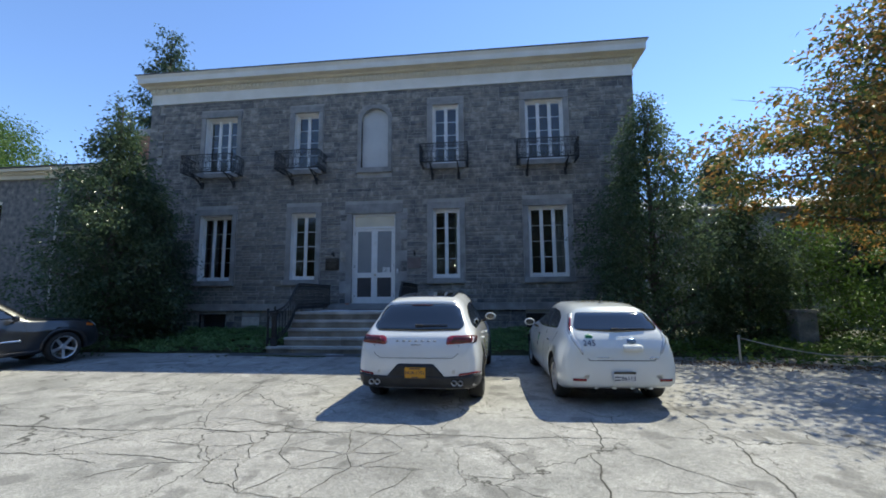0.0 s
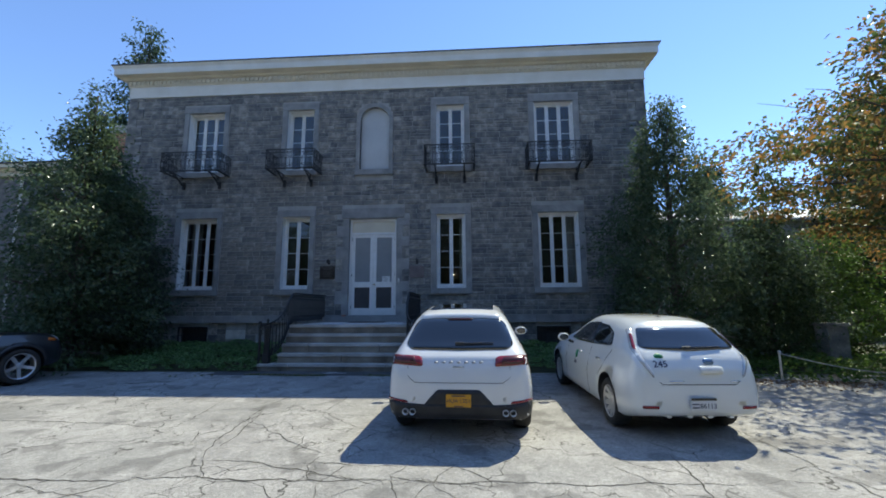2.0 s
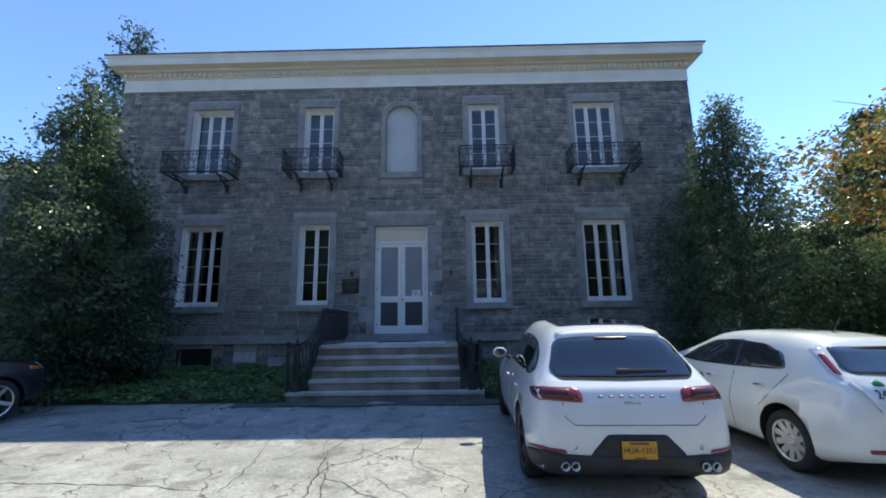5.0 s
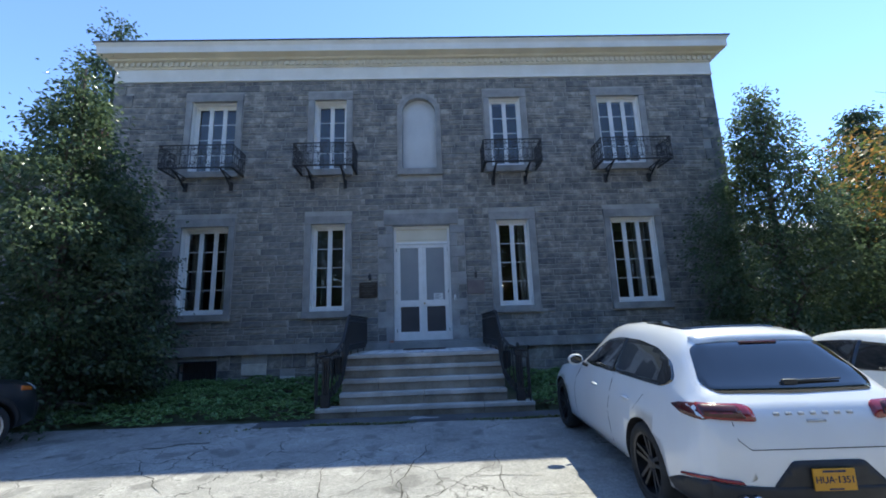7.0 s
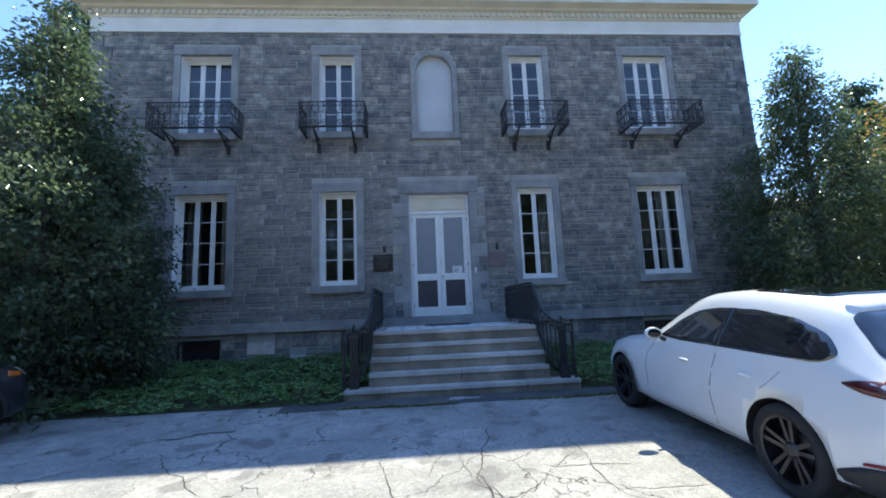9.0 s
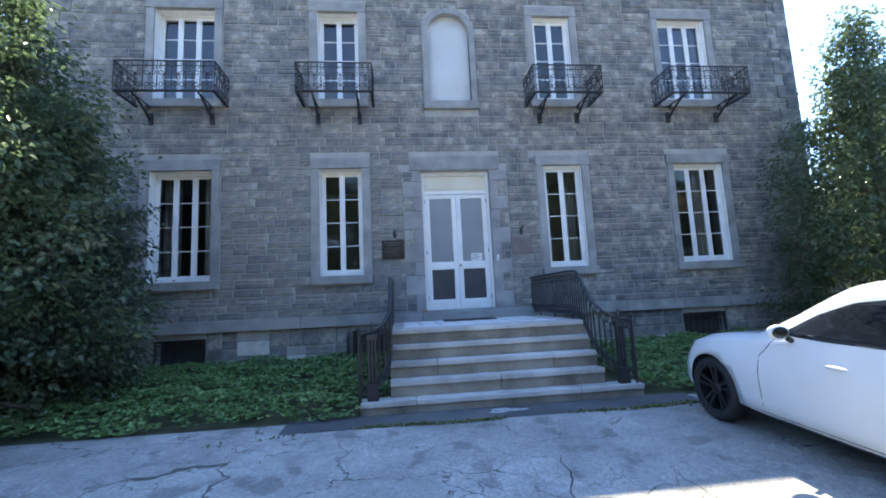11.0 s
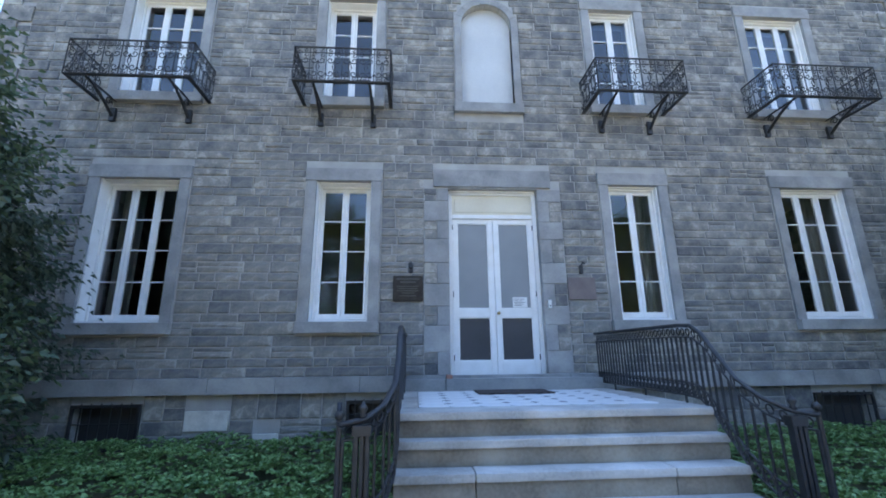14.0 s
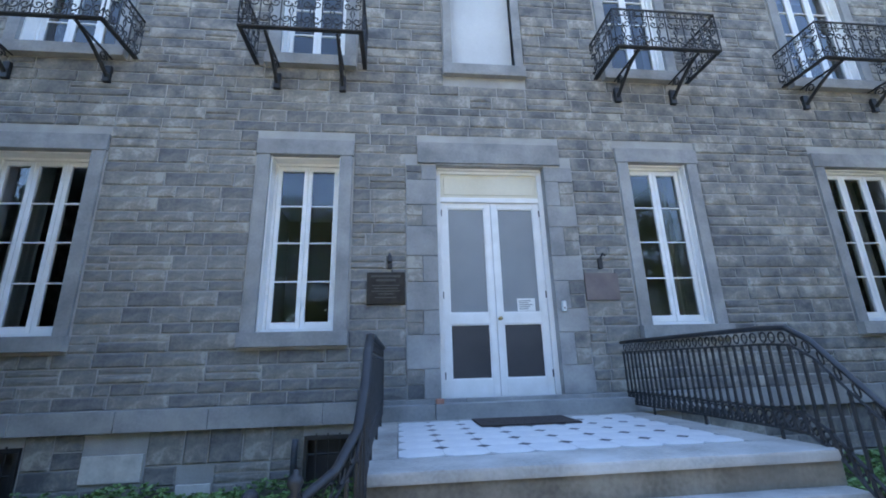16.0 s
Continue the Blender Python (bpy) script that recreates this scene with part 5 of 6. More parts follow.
for x in (-22.4, -27.4):
    w = part("window", boxes([(x - 0.6, x - 0.5, 17.08, 17.2, 4.4, 6.3), (x + 0.5, x + 0.6, 17.08, 17.2, 4.4, 6.3), (x - 0.5, x + 0.5, 17.08, 17.2, 6.18, 6.3), (x - 0.5, x + 0.5, 17.08, 17.2, 4.4, 4.5), (x - 0.04, x + 0.04, 17.1, 17.18, 4.5, 6.18)], 0.006), M_WHITE, wing)
    for a in (-0.5, 0.04):
        p = part("pane", boxes([(x + a, x + a + 0.46, 17.13, 17.14, 4.5, 6.18)]), M_GLASS, w)
dp = thing("downpipe", "pale painted downpipe on the wing wall", "pipe")
bm = bmesh.new()
tube(bm, [(-18.9, 16.93, 7.2), (-18.9, 16.93, 0.4)], 0.045, 8)
part("pipe", bm, M_CREAMW, dp)
chim = thing("brick_chimney", "red brick chimney with a corbelled pale cap", "chimney")
part("stack", boxes([(-16.65, -15.9, 18.4, 19.2, 7.70, 9.6)], 0.01), M_BRICK, chim)
part("cap", boxes([(-16.72, -15.83, 18.33, 19.27, 9.6, 9.72), (-16.68, -15.87, 18.37, 19.23, 9.72, 9.95)], 0.01), M_MORTAR, chim)
part("base_band", boxes([(-16.69, -15.86, 18.36, 19.24, 7.9, 8.0)], 0.01), M_CREAMW, chim)
back = thing("far_house", "pale-roofed house half hidden behind the trees", "building")
pierced("wall", 9.5, 30.0, 0.0, 7.0, 27.0, 27.3, [(12.0, 13.2, 1.6, 3.4), (16.0, 17.2, 1.6, 3.4), (20.0, 21.2, 1.6, 3.4), (12.0, 13.2, 4.6, 6.2), (16.0, 17.2, 4.6, 6.2)], M_TRIM, back)
part("wall", boxes([(9.5, 30.0, 27.6, 36.0, 0, 7.0)]), M_TRIM, back)
M_TIN = mat("pale_tin_roof", [(0.42, 0.42, 0.43), (0.55, 0.55, 0.55)], 1.0, 0.5, 0.1, 30.0)
raw("roof", [(9.0, 26.5, 7.0), (30.5, 26.5, 7.0), (30.5, 31.5, 8.6), (9.0, 31.5, 8.6), (9.0, 36.5, 7.0), (30.5, 36.5, 7.0), (9.0, 26.5, 6.9), (30.5, 26.5, 6.9), (30.5, 36.5, 6.9), (9.0, 36.5, 6.9)], [(0, 1, 2, 3), (3, 2, 5, 4), (0, 6, 7, 1), (1, 7, 8, 5, 2), (4, 5, 8, 9), (0, 3, 4, 9, 6), (6, 9, 8, 7)], M_TIN, back)
for x in (12.6, 16.6, 20.6):
    for z in (1.6, 4.6):
        if x == 20.6 and z == 4.6:
            continue
        part("window", boxes([(x - 0.6, x + 0.6, 27.1, 27.15, z, z + (1.8 if z < 4 else 1.6))]), M_SCREEND, back)


# ---- cars ----
from mathutils.bvhtree import BVHTree
from mathutils.geometry import delaunay_2d_cdt


def paint(name, colour, flake=0.0, rough=0.3):
    m = mat(name, [tuple(v * 0.97 for v in colour), tuple(min(1, v * 1.02) for v in colour)], 3.0, rough, 0.0, 400.0, flake, coat=1.0)
    return m


M_CARW = paint("white_car_paint", (0.74, 0.745, 0.75))
M_CARW2 = paint("pearl_white_car_paint", (0.72, 0.735, 0.725))
M_CARD = paint("dark_blue_grey_car_paint", (0.012, 0.014, 0.019), 0.0)
M_CARGLASS = mat("tinted_car_glass", [(0.006, 0.007, 0.008), (0.012, 0.013, 0.015)], 2.0, 0.03, 0.0, 90.0, coat=1.0, spec=1.0)
M_BLACKP = mat("black_bumper_plastic", [(0.018, 0.018, 0.02), (0.034, 0.034, 0.036)], 8.0, 0.55, 0.3, 300.0)
M_GLOSSB = plain("gloss_black_trim", (0.01, 0.01, 0.012), 0.12, 0.0, 0.6)
M_TYRE = mat("tyre_rubber", [(0.014, 0.014, 0.014), (0.03, 0.03, 0.03)], 9.0, 0.8, 0.3, 120.0)
M_BADGE = plain("brushed_badge", (0.42, 0.42, 0.43), 0.45, 0.3)
M_RIMD = plain("dark_alloy", (0.07, 0.07, 0.075), 0.35, 0.8)
M_RIML = plain("silver_alloy", (0.62, 0.62, 0.63), 0.32, 0.8)
M_RED = mat("red_lamp_lens", [(0.17, 0.006, 0.010), (0.26, 0.010, 0.014)], 8.0, 0.12, 0.0, 90.0, coat=0.8)
M_REDD = mat("dark_lamp_lens", [(0.055, 0.008, 0.010), (0.09, 0.013, 0.015)], 8.0, 0.25, 0.0, 90.0, coat=0.25)
M_CLEARL = plain("clear_lamp_lens", (0.55, 0.56, 0.58), 0.12, 0.2, 0.8)
M_AMBER = plain("amber_lens", (0.55, 0.14, 0.02), 0.2, 0.0, 0.5)
M_CHROME = plain("chrome", (0.75, 0.75, 0.76), 0.12, 1.0)
M_PLATEY = plain("amber_plate", (0.62, 0.30, 0.02), 0.45)
M_PLATEW = plain("white_plate", (0.70, 0.71, 0.72), 0.45)
M_NAVY = plain("navy_print", (0.02, 0.025, 0.07), 0.5)
M_GREENP = plain("green_decal", (0.02, 0.22, 0.10), 0.5)
M_BLUEB = plain("blue_badge", (0.12, 0.19, 0.30), 0.25, 0.5, 0.6)
M_SEAM = plain("panel_gap", (0.02, 0.02, 0.02), 0.8)


def smooth_rows(rows, n):
    """Rows of numbers resampled by a smooth spline over their first column."""
    a = np.array(rows, float)
    x = a[:, 0]
    xs = np.interp(np.linspace(0, 1, n), np.linspace(0, 1, len(x)), x)
    out = [xs]
    for c in range(1, a.shape[1]):
        y = a[:, c]
        d = np.gradient(y, x)
        s = np.diff(y) / np.diff(x)
        for i in range(len(y)):
            lo = s[i - 1] if i else s[0]
            hi = s[i] if i < len(s) else s[-1]
            d[i] = 0.0 if lo * hi <= 0 and 0 < i < len(y) - 1 else np.sign(lo + hi) * min(abs(d[i]), 2.5 * min(abs(lo), abs(hi)) if 0 < i < len(y) - 1 else abs(d[i]))
        i = np.clip(np.searchsorted(x, xs) - 1, 0, len(x) - 2)
        h = x[i + 1] - x[i]
        t = (xs - x[i]) / h
        out.append((1 + 2 * t) * (1 - t) ** 2 * y[i] + t * (1 - t) ** 2 * h * d[i] + t * t * (3 - 2 * t) * y[i + 1] + t * t * (t - 1) * h * d[i + 1])
    return np.stack(out, axis=1)


def car_shell(rows, n=70, slim=1.0, drop=0.0):
    """A closed loft. Rows: y, z bottom, z widest, half-width, z shoulder, half-width there, z roof, half-width of the roof."""
    bm = bmesh.new()
    rings = []
    for y, zb, zm, wm, zs, ws, zr, wr in smooth_rows(rows, n):
        wm, ws, wr = wm * slim, ws * slim, wr * slim
        zr -= drop * max(0.0, min(1.0, (zr - 1.08) / 0.45))
        half = [(0, zb), (wm * 0.55, zb), (wm * 0.88, zb + 0.012), (wm * 0.965, zb + 0.06), (wm * 0.99, zb + 0.4 * (zm - zb)), (wm, zm), (wm * 0.6 + ws * 0.4 + 0.004, zm + 0.5 * (zs - zm)), (ws + 0.008, zs - 0.12 * (zs - zm)), (ws, zs)]
        for t in (0.18, 0.4, 0.62, 0.82):
            half.append((ws + (wr - ws) * (t * 0.86 + 0.14 * t * t) - 0.012 * math.sin(math.pi * t) * 0, zs + (zr - zs) * 0.93 * (1 - (1 - t) ** 1.12)))
        half += [(wr * 0.97, zr - 0.045 * min(1, (zr - zs) * 3)), (wr * 0.86, zr - 0.018 * min(1, (zr - zs) * 4)), (wr * 0.5, zr - 0.003), (0, zr)]
        full = half + [(-x, z) for x, z in half[-2:0:-1]]
        rings.append([bm.verts.new((x, y, z)) for x, z in full])
    k = len(rings[0])
    for a, b in zip(rings, rings[1:]):
        for i in range(k):
            bm.faces.new((a[i], b[i], b[(i + 1) % k], a[(i + 1) % k]))
    bm.faces.new(rings[0])
    bm.faces.new(rings[-1][::-1])
    bmesh.ops.recalc_face_normals(bm, faces=bm.faces)
    return bm


class Car:
    """A car body on which panels, lamps and glass are laid by projection. Local y points forward, the rear axle is at y = 0."""

    def __init__(self, name, label, rows, base, loc, rz, wheels, arch, slim=1.0, drop=0.0):
        self.top = thing(name, label, "car", "", loc, rz)
        bm = car_shell(rows, 70, slim, drop)
        self.tree = BVHTree.FromBMesh(bm)
        body = part("body", bm, base, None, "", True)
        cut = bmesh.new()
        for y in wheels:
            for q in (-1, 1):
                lathe(cut, [(arch, 0.0), (arch, 0.40)], Matrix.Translation((q * 0.78 - 0.2, y, 0.355)) @ pose(0, 0, 0, 0, 90, 0), 40)
        bmesh.ops.recalc_face_normals(cut, faces=cut.faces)
        cutter = part("cutter", cut, M_BLACKP)
        mod = body.modifiers.new("wells", "BOOLEAN")
        mod.operation, mod.object, mod.solver = "DIFFERENCE", cutter, "EXACT"
        dg = bpy.context.evaluated_depsgraph_get()
        me = bpy.data.meshes.new_from_object(body.evaluated_get(dg))
        body.modifiers.clear()
        body.data = me
        me.materials.clear()
        me.materials.append(base)
        me.materials.append(M_BLACKP)
        for p in me.polygons:
            c = p.center
            inside = any(abs(math.hypot(c.y - y, c.z - 0.355) - arch) < 0.02 and abs(p.normal.x) < 0.35 for y in wheels) or any(math.hypot(c.y - y, c.z - 0.355) < arch - 0.03 for y in wheels)
            p.material_index = 1 if (inside and abs(c.x) > 0.5) or c.z < 0.235 else 0
            p.use_smooth = not inside
        bpy.data.objects.remove(cutter)
        body.parent = self.top
        self.body = body

    def lay(self, name, outline, way, material, parent=None, lift=0.005, label="", step=0.05, start=3.0):
        """Lays a flat outline onto the body. way: 'left', 'right', 'rear', 'front' or 'roof'; outline in the two other axes."""
        d = {"left": Vector((1, 0, 0)), "right": Vector((-1, 0, 0)), "rear": Vector((0, 1, 0)), "front": Vector((0, -1, 0)), "roof": Vector((0, 0, -1))}[way]
        o = [Vector(p) for p in outline]
        n = len(o)
        edge = []
        for i in range(n):
            a, b = o[i], o[(i + 1) % n]
            k = max(1, int((b - a).length / step))
            edge += [a.lerp(b, t / k) for t in range(k)]
        x0, x1 = min(p.x for p in o), max(p.x for p in o)
        y0, y1 = min(p.y for p in o), max(p.y for p in o)

        def inside(p):
            c = False
            for i in range(n):
                a, b = o[i], o[i - 1]
                if (a.y > p.y) != (b.y > p.y) and p.x < (b.x - a.x) * (p.y - a.y) / (b.y - a.y) + a.x:
                    c = not c
            return c

        pts = list(edge)
        gx, gy = max(1, int((x1 - x0) / step)), max(1, int((y1 - y0) / step))
        for i in range(1, gx):
            for j in range(1, gy):
                p = Vector((x0 + (x1 - x0) * i / gx, y0 + (y1 - y0) * j / gy))
                if inside(p) and min((p - e).length for e in edge) > step * 0.4:
                    pts.append(p)
        m = len(edge)
        res = delaunay_2d_cdt(pts, [], [list(range(m))], 1, 1e-5)
        out = []
        for p in res[0]:
            src = {"left": Vector((-start, p.x, p.y)), "right": Vector((start, p.x, p.y)), "rear": Vector((p.x, -start, p.y)), "front": Vector((p.x, start + 4, p.y)), "roof": Vector((p.x, p.y, start))}[way]
            hit, nor, _, _ = self.tree.ray_cast(src, d)
            if hit is None:
                near = self.tree.find_nearest(src + d * start)
                hit, nor = near[0], near[1]
            out.append(hit + nor * lift)
        bm = bmesh.new()
        vs = [bm.verts.new(p) for p in out]
        for f in res[2]:
            try:
                bm.faces.new([vs[i] for i in f])
            except ValueError:
                pass
        bmesh.ops.recalc_face_normals(bm, faces=bm.faces)
        rim = [e for e in bm.edges if e.is_boundary]
        made = bmesh.ops.extrude_edge_only(bm, edges=rim)["geom"]
        for v in made:
            if isinstance(v, bmesh.types.BMVert):
                v.co += d * (lift + 0.012)
        return part(name, bm, material, parent or self.top, label, True)

    def seam(self, pts, way, w=0.004):
        """A panel gap laid along a line."""
        o = [Vector(p) for p in pts]
        left, right = [], []
        for i, p in enumerate(o):
            t = (o[min(len(o) - 1, i + 1)] - o[max(0, i - 1)]).normalized()
            nrm = Vector((-t.y, t.x)) * w
            left.append(p + nrm)
            right.append(p - nrm)
        return self.lay("panel_gap", left + right[::-1], way, M_SEAM, self.body, 0.0015, "", 0.08)

    def wheel(self, x, y, r, spokes, rim_mat, rim_r, twin=False):
        q = 1 if x > 0 else -1
        w = new("wheel")
        w.parent = self.top
        w.matrix_basis = Matrix.Translation((x, y, r)) @ pose(0, 0, 0, 0, 90 * q, 0)
        bm = bmesh.new()
        lathe(bm, [(rim_r, -0.10), (r - 0.035, -0.115), (r - 0.008, -0.085), (r, -0.05), (r, 0.05), (r - 0.008, 0.085), (r - 0.035, 0.112), (rim_r + 0.01, 0.105), (rim_r - 0.005, 0.09)], None, 36, False)
        part("tyre", bm, M_TYRE, w, "", True)
        bm = bmesh.new()
        lathe(bm, [(rim_r - 0.02, -0.09), (rim_r - 0.02, 0.06), (rim_r - 0.02, 0.092), (rim_r, 0.1), (rim_r + 0.004, 0.085), (rim_r + 0.004, -0.09)], None, 36, False)
        for i in range(spokes):
            a = 2 * math.pi * i / spokes
            for s in ((-1, 1) if twin else (0,)):
                m = pose(0, 0, 0, 0, 0, math.degrees(a))
                wd = 0.016 if twin else 0.032
                vs = [bm.verts.new(m @ Vector(p)) for p in ((0.05, s * 0.018 - wd, 0.055), (0.05, s * 0.018 + wd, 0.055), (rim_r - 0.01, s * 0.045 + wd * 1.0, 0.085), (rim_r - 0.01, s * 0.045 - wd * 1.0, 0.085), (0.05, s * 0.018 - wd, 0.02), (0.05, s * 0.018 + wd, 0.02), (rim_r - 0.01, s * 0.045 + wd * 1.0, 0.05), (rim_r - 0.01, s * 0.045 - wd * 1.0, 0.05))]
                for f in ((0, 1, 2, 3), (7, 6, 5, 4), (0, 4, 5, 1), (1, 5, 6, 2), (2, 6, 7, 3), (3, 7, 4, 0)):
                    bm.faces.new([vs[i2] for i2 in f])
        lathe(bm, [(0.07, 0.01), (0.07, 0.055), (0.045, 0.07), (0.01, 0.072)], None, 16)
        bmesh.ops.recalc_face_normals(bm, faces=bm.faces)
        part("rim", bm, rim_mat, w)
        bm = bmesh.new()
        lathe(bm, [(0.15, -0.01), (0.15, 0.012)], None, 24)
        part("brake_disc", bm, M_RIMD, w)

    def mirror(self, x, y, z, material):
        q = 1 if x > 0 else -1
        bm = bmesh.new()
        bmesh.ops.create_uvsphere(bm, u_segments=16, v_segments=10, radius=1.0, matrix=Matrix.LocRotScale((x, y, z), None, (0.105, 0.065, 0.072)))
        for v in bm.verts:
            if v.co.y < y - 0.03:
                v.co.y = y - 0.03
        ob = part("wing_mirror", bm, material, self.top, "", True)
        bm = bmesh.new()
        lathe(bm, [(0.068, 0.0), (0.068, 0.004)], Matrix.LocRotScale((x, y - 0.031, z), Euler((radians(90), 0, 0)), (1.2, 0.78, 1.0)), 20)
        part("mirror_glass", bm, M_CARGLASS, ob)
        bm = bmesh.new()
        tube(bm, [(x - q * 0.10, y + 0.01, z - 0.06), (x - q * 0.18, y + 0.03, z - 0.10)], 0.025, 6)
        part("mirror_foot", bm, M_BLACKP, ob)

    def handle(self, x, y, z, material):
        bm = bmesh.new()
        bmesh.ops.create_uvsphere(bm, u_segments=12, v_segments=8, radius=1.0, matrix=Matrix.LocRotScale((x, y, z), None, (0.022, 0.10, 0.018)))
        return part("door_handle", bm, material, self.top, "", True)

    def wiper(self, x0, x1, y, z, tilt=0.02):
        ends = []
        for x, zz in ((x0, z), ((x0 + x1) / 2, z + tilt / 2), (x1, z + tilt)):
            hit, nor, _, _ = self.tree.ray_cast(Vector((x, -3, zz)), Vector((0, 1, 0)))
            ends.append(hit + nor * 0.022)
        bm = bmesh.new()
        tube(bm, ends, 0.012, 6, 0.6)
        e = ends[0]
        box(bm, e.x - 0.03, e.x + 0.08, e.y - 0.012, e.y + 0.02, e.z - 0.022, e.z + 0.018, 0.006)
        part("rear_wiper", bm, M_BLACKP, self.top)


def round_poly(pts, r=0.03, n=4):
    """An outline with its corners rounded."""
    o = [Vector(p) for p in pts]
    out = []
    for i, p in enumerate(o):
        a, b = o[i - 1], o[(i + 1) % len(o)]
        ra = min(r, (a - p).length * 0.45)
        rb = min(r, (b - p).length * 0.45)
        s, e = p + (a - p).normalized() * ra, p + (b - p).normalized() * rb
        for k in range(n + 1):
            t = k / n
            out.append(s * (1 - t) ** 2 + p * 2 * t * (1 - t) + e * t * t)
    return out


def mirrored(o):
    return [(-x, y) for x, y in o]


# the white sport utility car
SLOPE = math.degrees(math.atan(0.035))
suv_rows = [
    (-0.94, 0.50, 0.60, 0.55, 0.66, 0.52, 0.70, 0.48),
    (-0.92, 0.36, 0.60, 0.74, 0.76, 0.70, 0.82, 0.60),
    (-0.87, 0.31, 0.62, 0.84, 0.90, 0.80, 0.97, 0.66),
    (-0.78, 0.29, 0.64, 0.895, 0.98, 0.85, 1.07, 0.70),
    (-0.66, 0.27, 0.66, 0.925, 1.02, 0.86, 1.16, 0.71),
    (-0.50, 0.26, 0.68, 0.94, 1.04, 0.865, 1.34, 0.63),
    (-0.36, 0.25, 0.69, 0.95, 1.05, 0.865, 1.475, 0.58),
    (-0.20, 0.24, 0.69, 0.955, 1.05, 0.865, 1.535, 0.575),
    (0.20, 0.23, 0.69, 0.955, 1.05, 0.86, 1.578, 0.57),
    (0.80, 0.22, 0.68, 0.94, 1.03, 0.855, 1.61, 0.575),
    (1.30, 0.22, 0.66, 0.935, 1.01, 0.855, 1.575, 0.57),
    (1.70, 0.22, 0.66, 0.935, 1.00, 0.855, 1.43, 0.56),
    (2.05, 0.22, 0.68, 0.945, 0.99, 0.85, 1.22, 0.60),
    (2.30, 0.23, 0.70, 0.95, 0.98, 0.84, 1.07, 0.66),
    (2.70, 0.24, 0.71, 0.955, 0.95, 0.86, 1.02, 0.68),
    (3.05, 0.25, 0.68, 0.94, 0.90, 0.84, 0.965, 0.66),
    (3.30, 0.25, 0.60, 0.88, 0.82, 0.78, 0.87, 0.60),
    (3.46, 0.28, 0.52, 0.76, 0.68, 0.68, 0.72, 0.52),
    (3.54, 0.36, 0.50, 0.56, 0.58, 0.52, 0.60, 0.42),
]
suv = Car("sport_utility_car", "white sport utility car parked nose to the house", suv_rows, M_CARW, (-1.226, 7.60, ground_z(7.6)), 0, (0.0, 2.81), 0.405, 0.955, -0.015)
suv.top.matrix_basis = pose(-1.226, 7.60, ground_z(7.6) + 0.003, SLOPE, 0, -2.1) @ Matrix.Scale(0.955, 4)
for y in (0.0, 2.81):
    for x in (-0.785, 0.785):
        suv.wheel(x, y, 0.362, 5, M_RIMD, 0.265, True)
win = round_poly([(-0.44, 1.15), (-0.30, 1.29), (0.0, 1.39), (0.45, 1.445), (0.95, 1.45), (1.28, 1.41), (1.62, 1.28), (1.95, 1.08), (1.45, 1.065), (0.6, 1.075), (-0.3, 1.085)], 0.07)
for way in ("left", "right"):
    g = suv.lay("side_window", win, way, M_CARGLASS, lift=0.004)
    suv.lay("pillar", [(0.80, 1.075), (0.90, 1.07), (0.80, 1.45), (0.72, 1.45)], way, M_GLOSSB, g, 0.0075)
    suv.seam([(0.82, 1.06), (0.86, 0.6), (0.80, 0.34)], way)
    suv.seam([(1.95, 1.06), (2.10, 0.85), (2.08, 0.36)], way)
    suv.seam([(0.02, 0.97), (0.10, 0.88), (0.20, 0.80)], way, 0.0018)
    suv.lay("rear_bumper", round_poly([(-0.875, 0.33), (-0.42, 0.27), (-0.43, 0.40), (-0.60, 0.47), (-0.875, 0.525)], 0.02), way, M_BLACKP, lift=0.009)
    suv.lay("reflector", round_poly([(-0.87, 0.528), (-0.62, 0.488), (-0.62, 0.506), (-0.87, 0.554)], 0.006), way, M_RED, lift=0.011)
    suv.lay("sill", [(0.42, 0.235), (2.38, 0.235), (2.40, 0.30), (0.40, 0.30)], way, M_BLACKP, lift=0.006)
    suv.lay("tail_lamp", round_poly([(-0.86, 0.93), (-0.64, 0.94), (-0.48, 0.985), (-0.60, 1.02), (-0.80, 1.035)], 0.03), way, M_REDD, lift=0.007)
rear_glass = round_poly([(-0.60, 1.095), (0, 1.085), (0.60, 1.095), (0.675, 1.16), (0.575, 1.41), (0.48, 1.462), (-0.48, 1.462), (-0.575, 1.41), (-0.675, 1.16)], 0.05)
rg = suv.lay("rear_window", rear_glass, "rear", M_CARGLASS, lift=0.005)
suv.lay("roof_spoiler", round_poly([(-0.50, -0.375), (0.50, -0.375), (0.53, -0.27), (-0.53, -0.27)], 0.03), "roof", M_CARW, lift=0.018)
suv.lay("brake_light", round_poly([(-0.16, 1.438), (0.16, 1.438), (0.16, 1.456), (-0.16, 1.456)], 0.006), "rear", M_REDD, rg, 0.012)
suv.lay("glass_roof", round_poly([(-0.44, -0.08), (0.44, -0.08), (0.44, 0.70), (-0.44, 0.70)], 0.06), "roof", M_CARGLASS, lift=0.010)
suv.lay("windscreen", round_poly([(-0.62, 2.24), (0.62, 2.24), (0.5, 1.48), (-0.5, 1.48)], 0.06), "roof", M_CARGLASS, lift=0.004)
lamp = [(0.43, 0.915), (0.795, 0.94), (0.785, 1.035), (0.50, 1.03), (0.44, 1.01)]
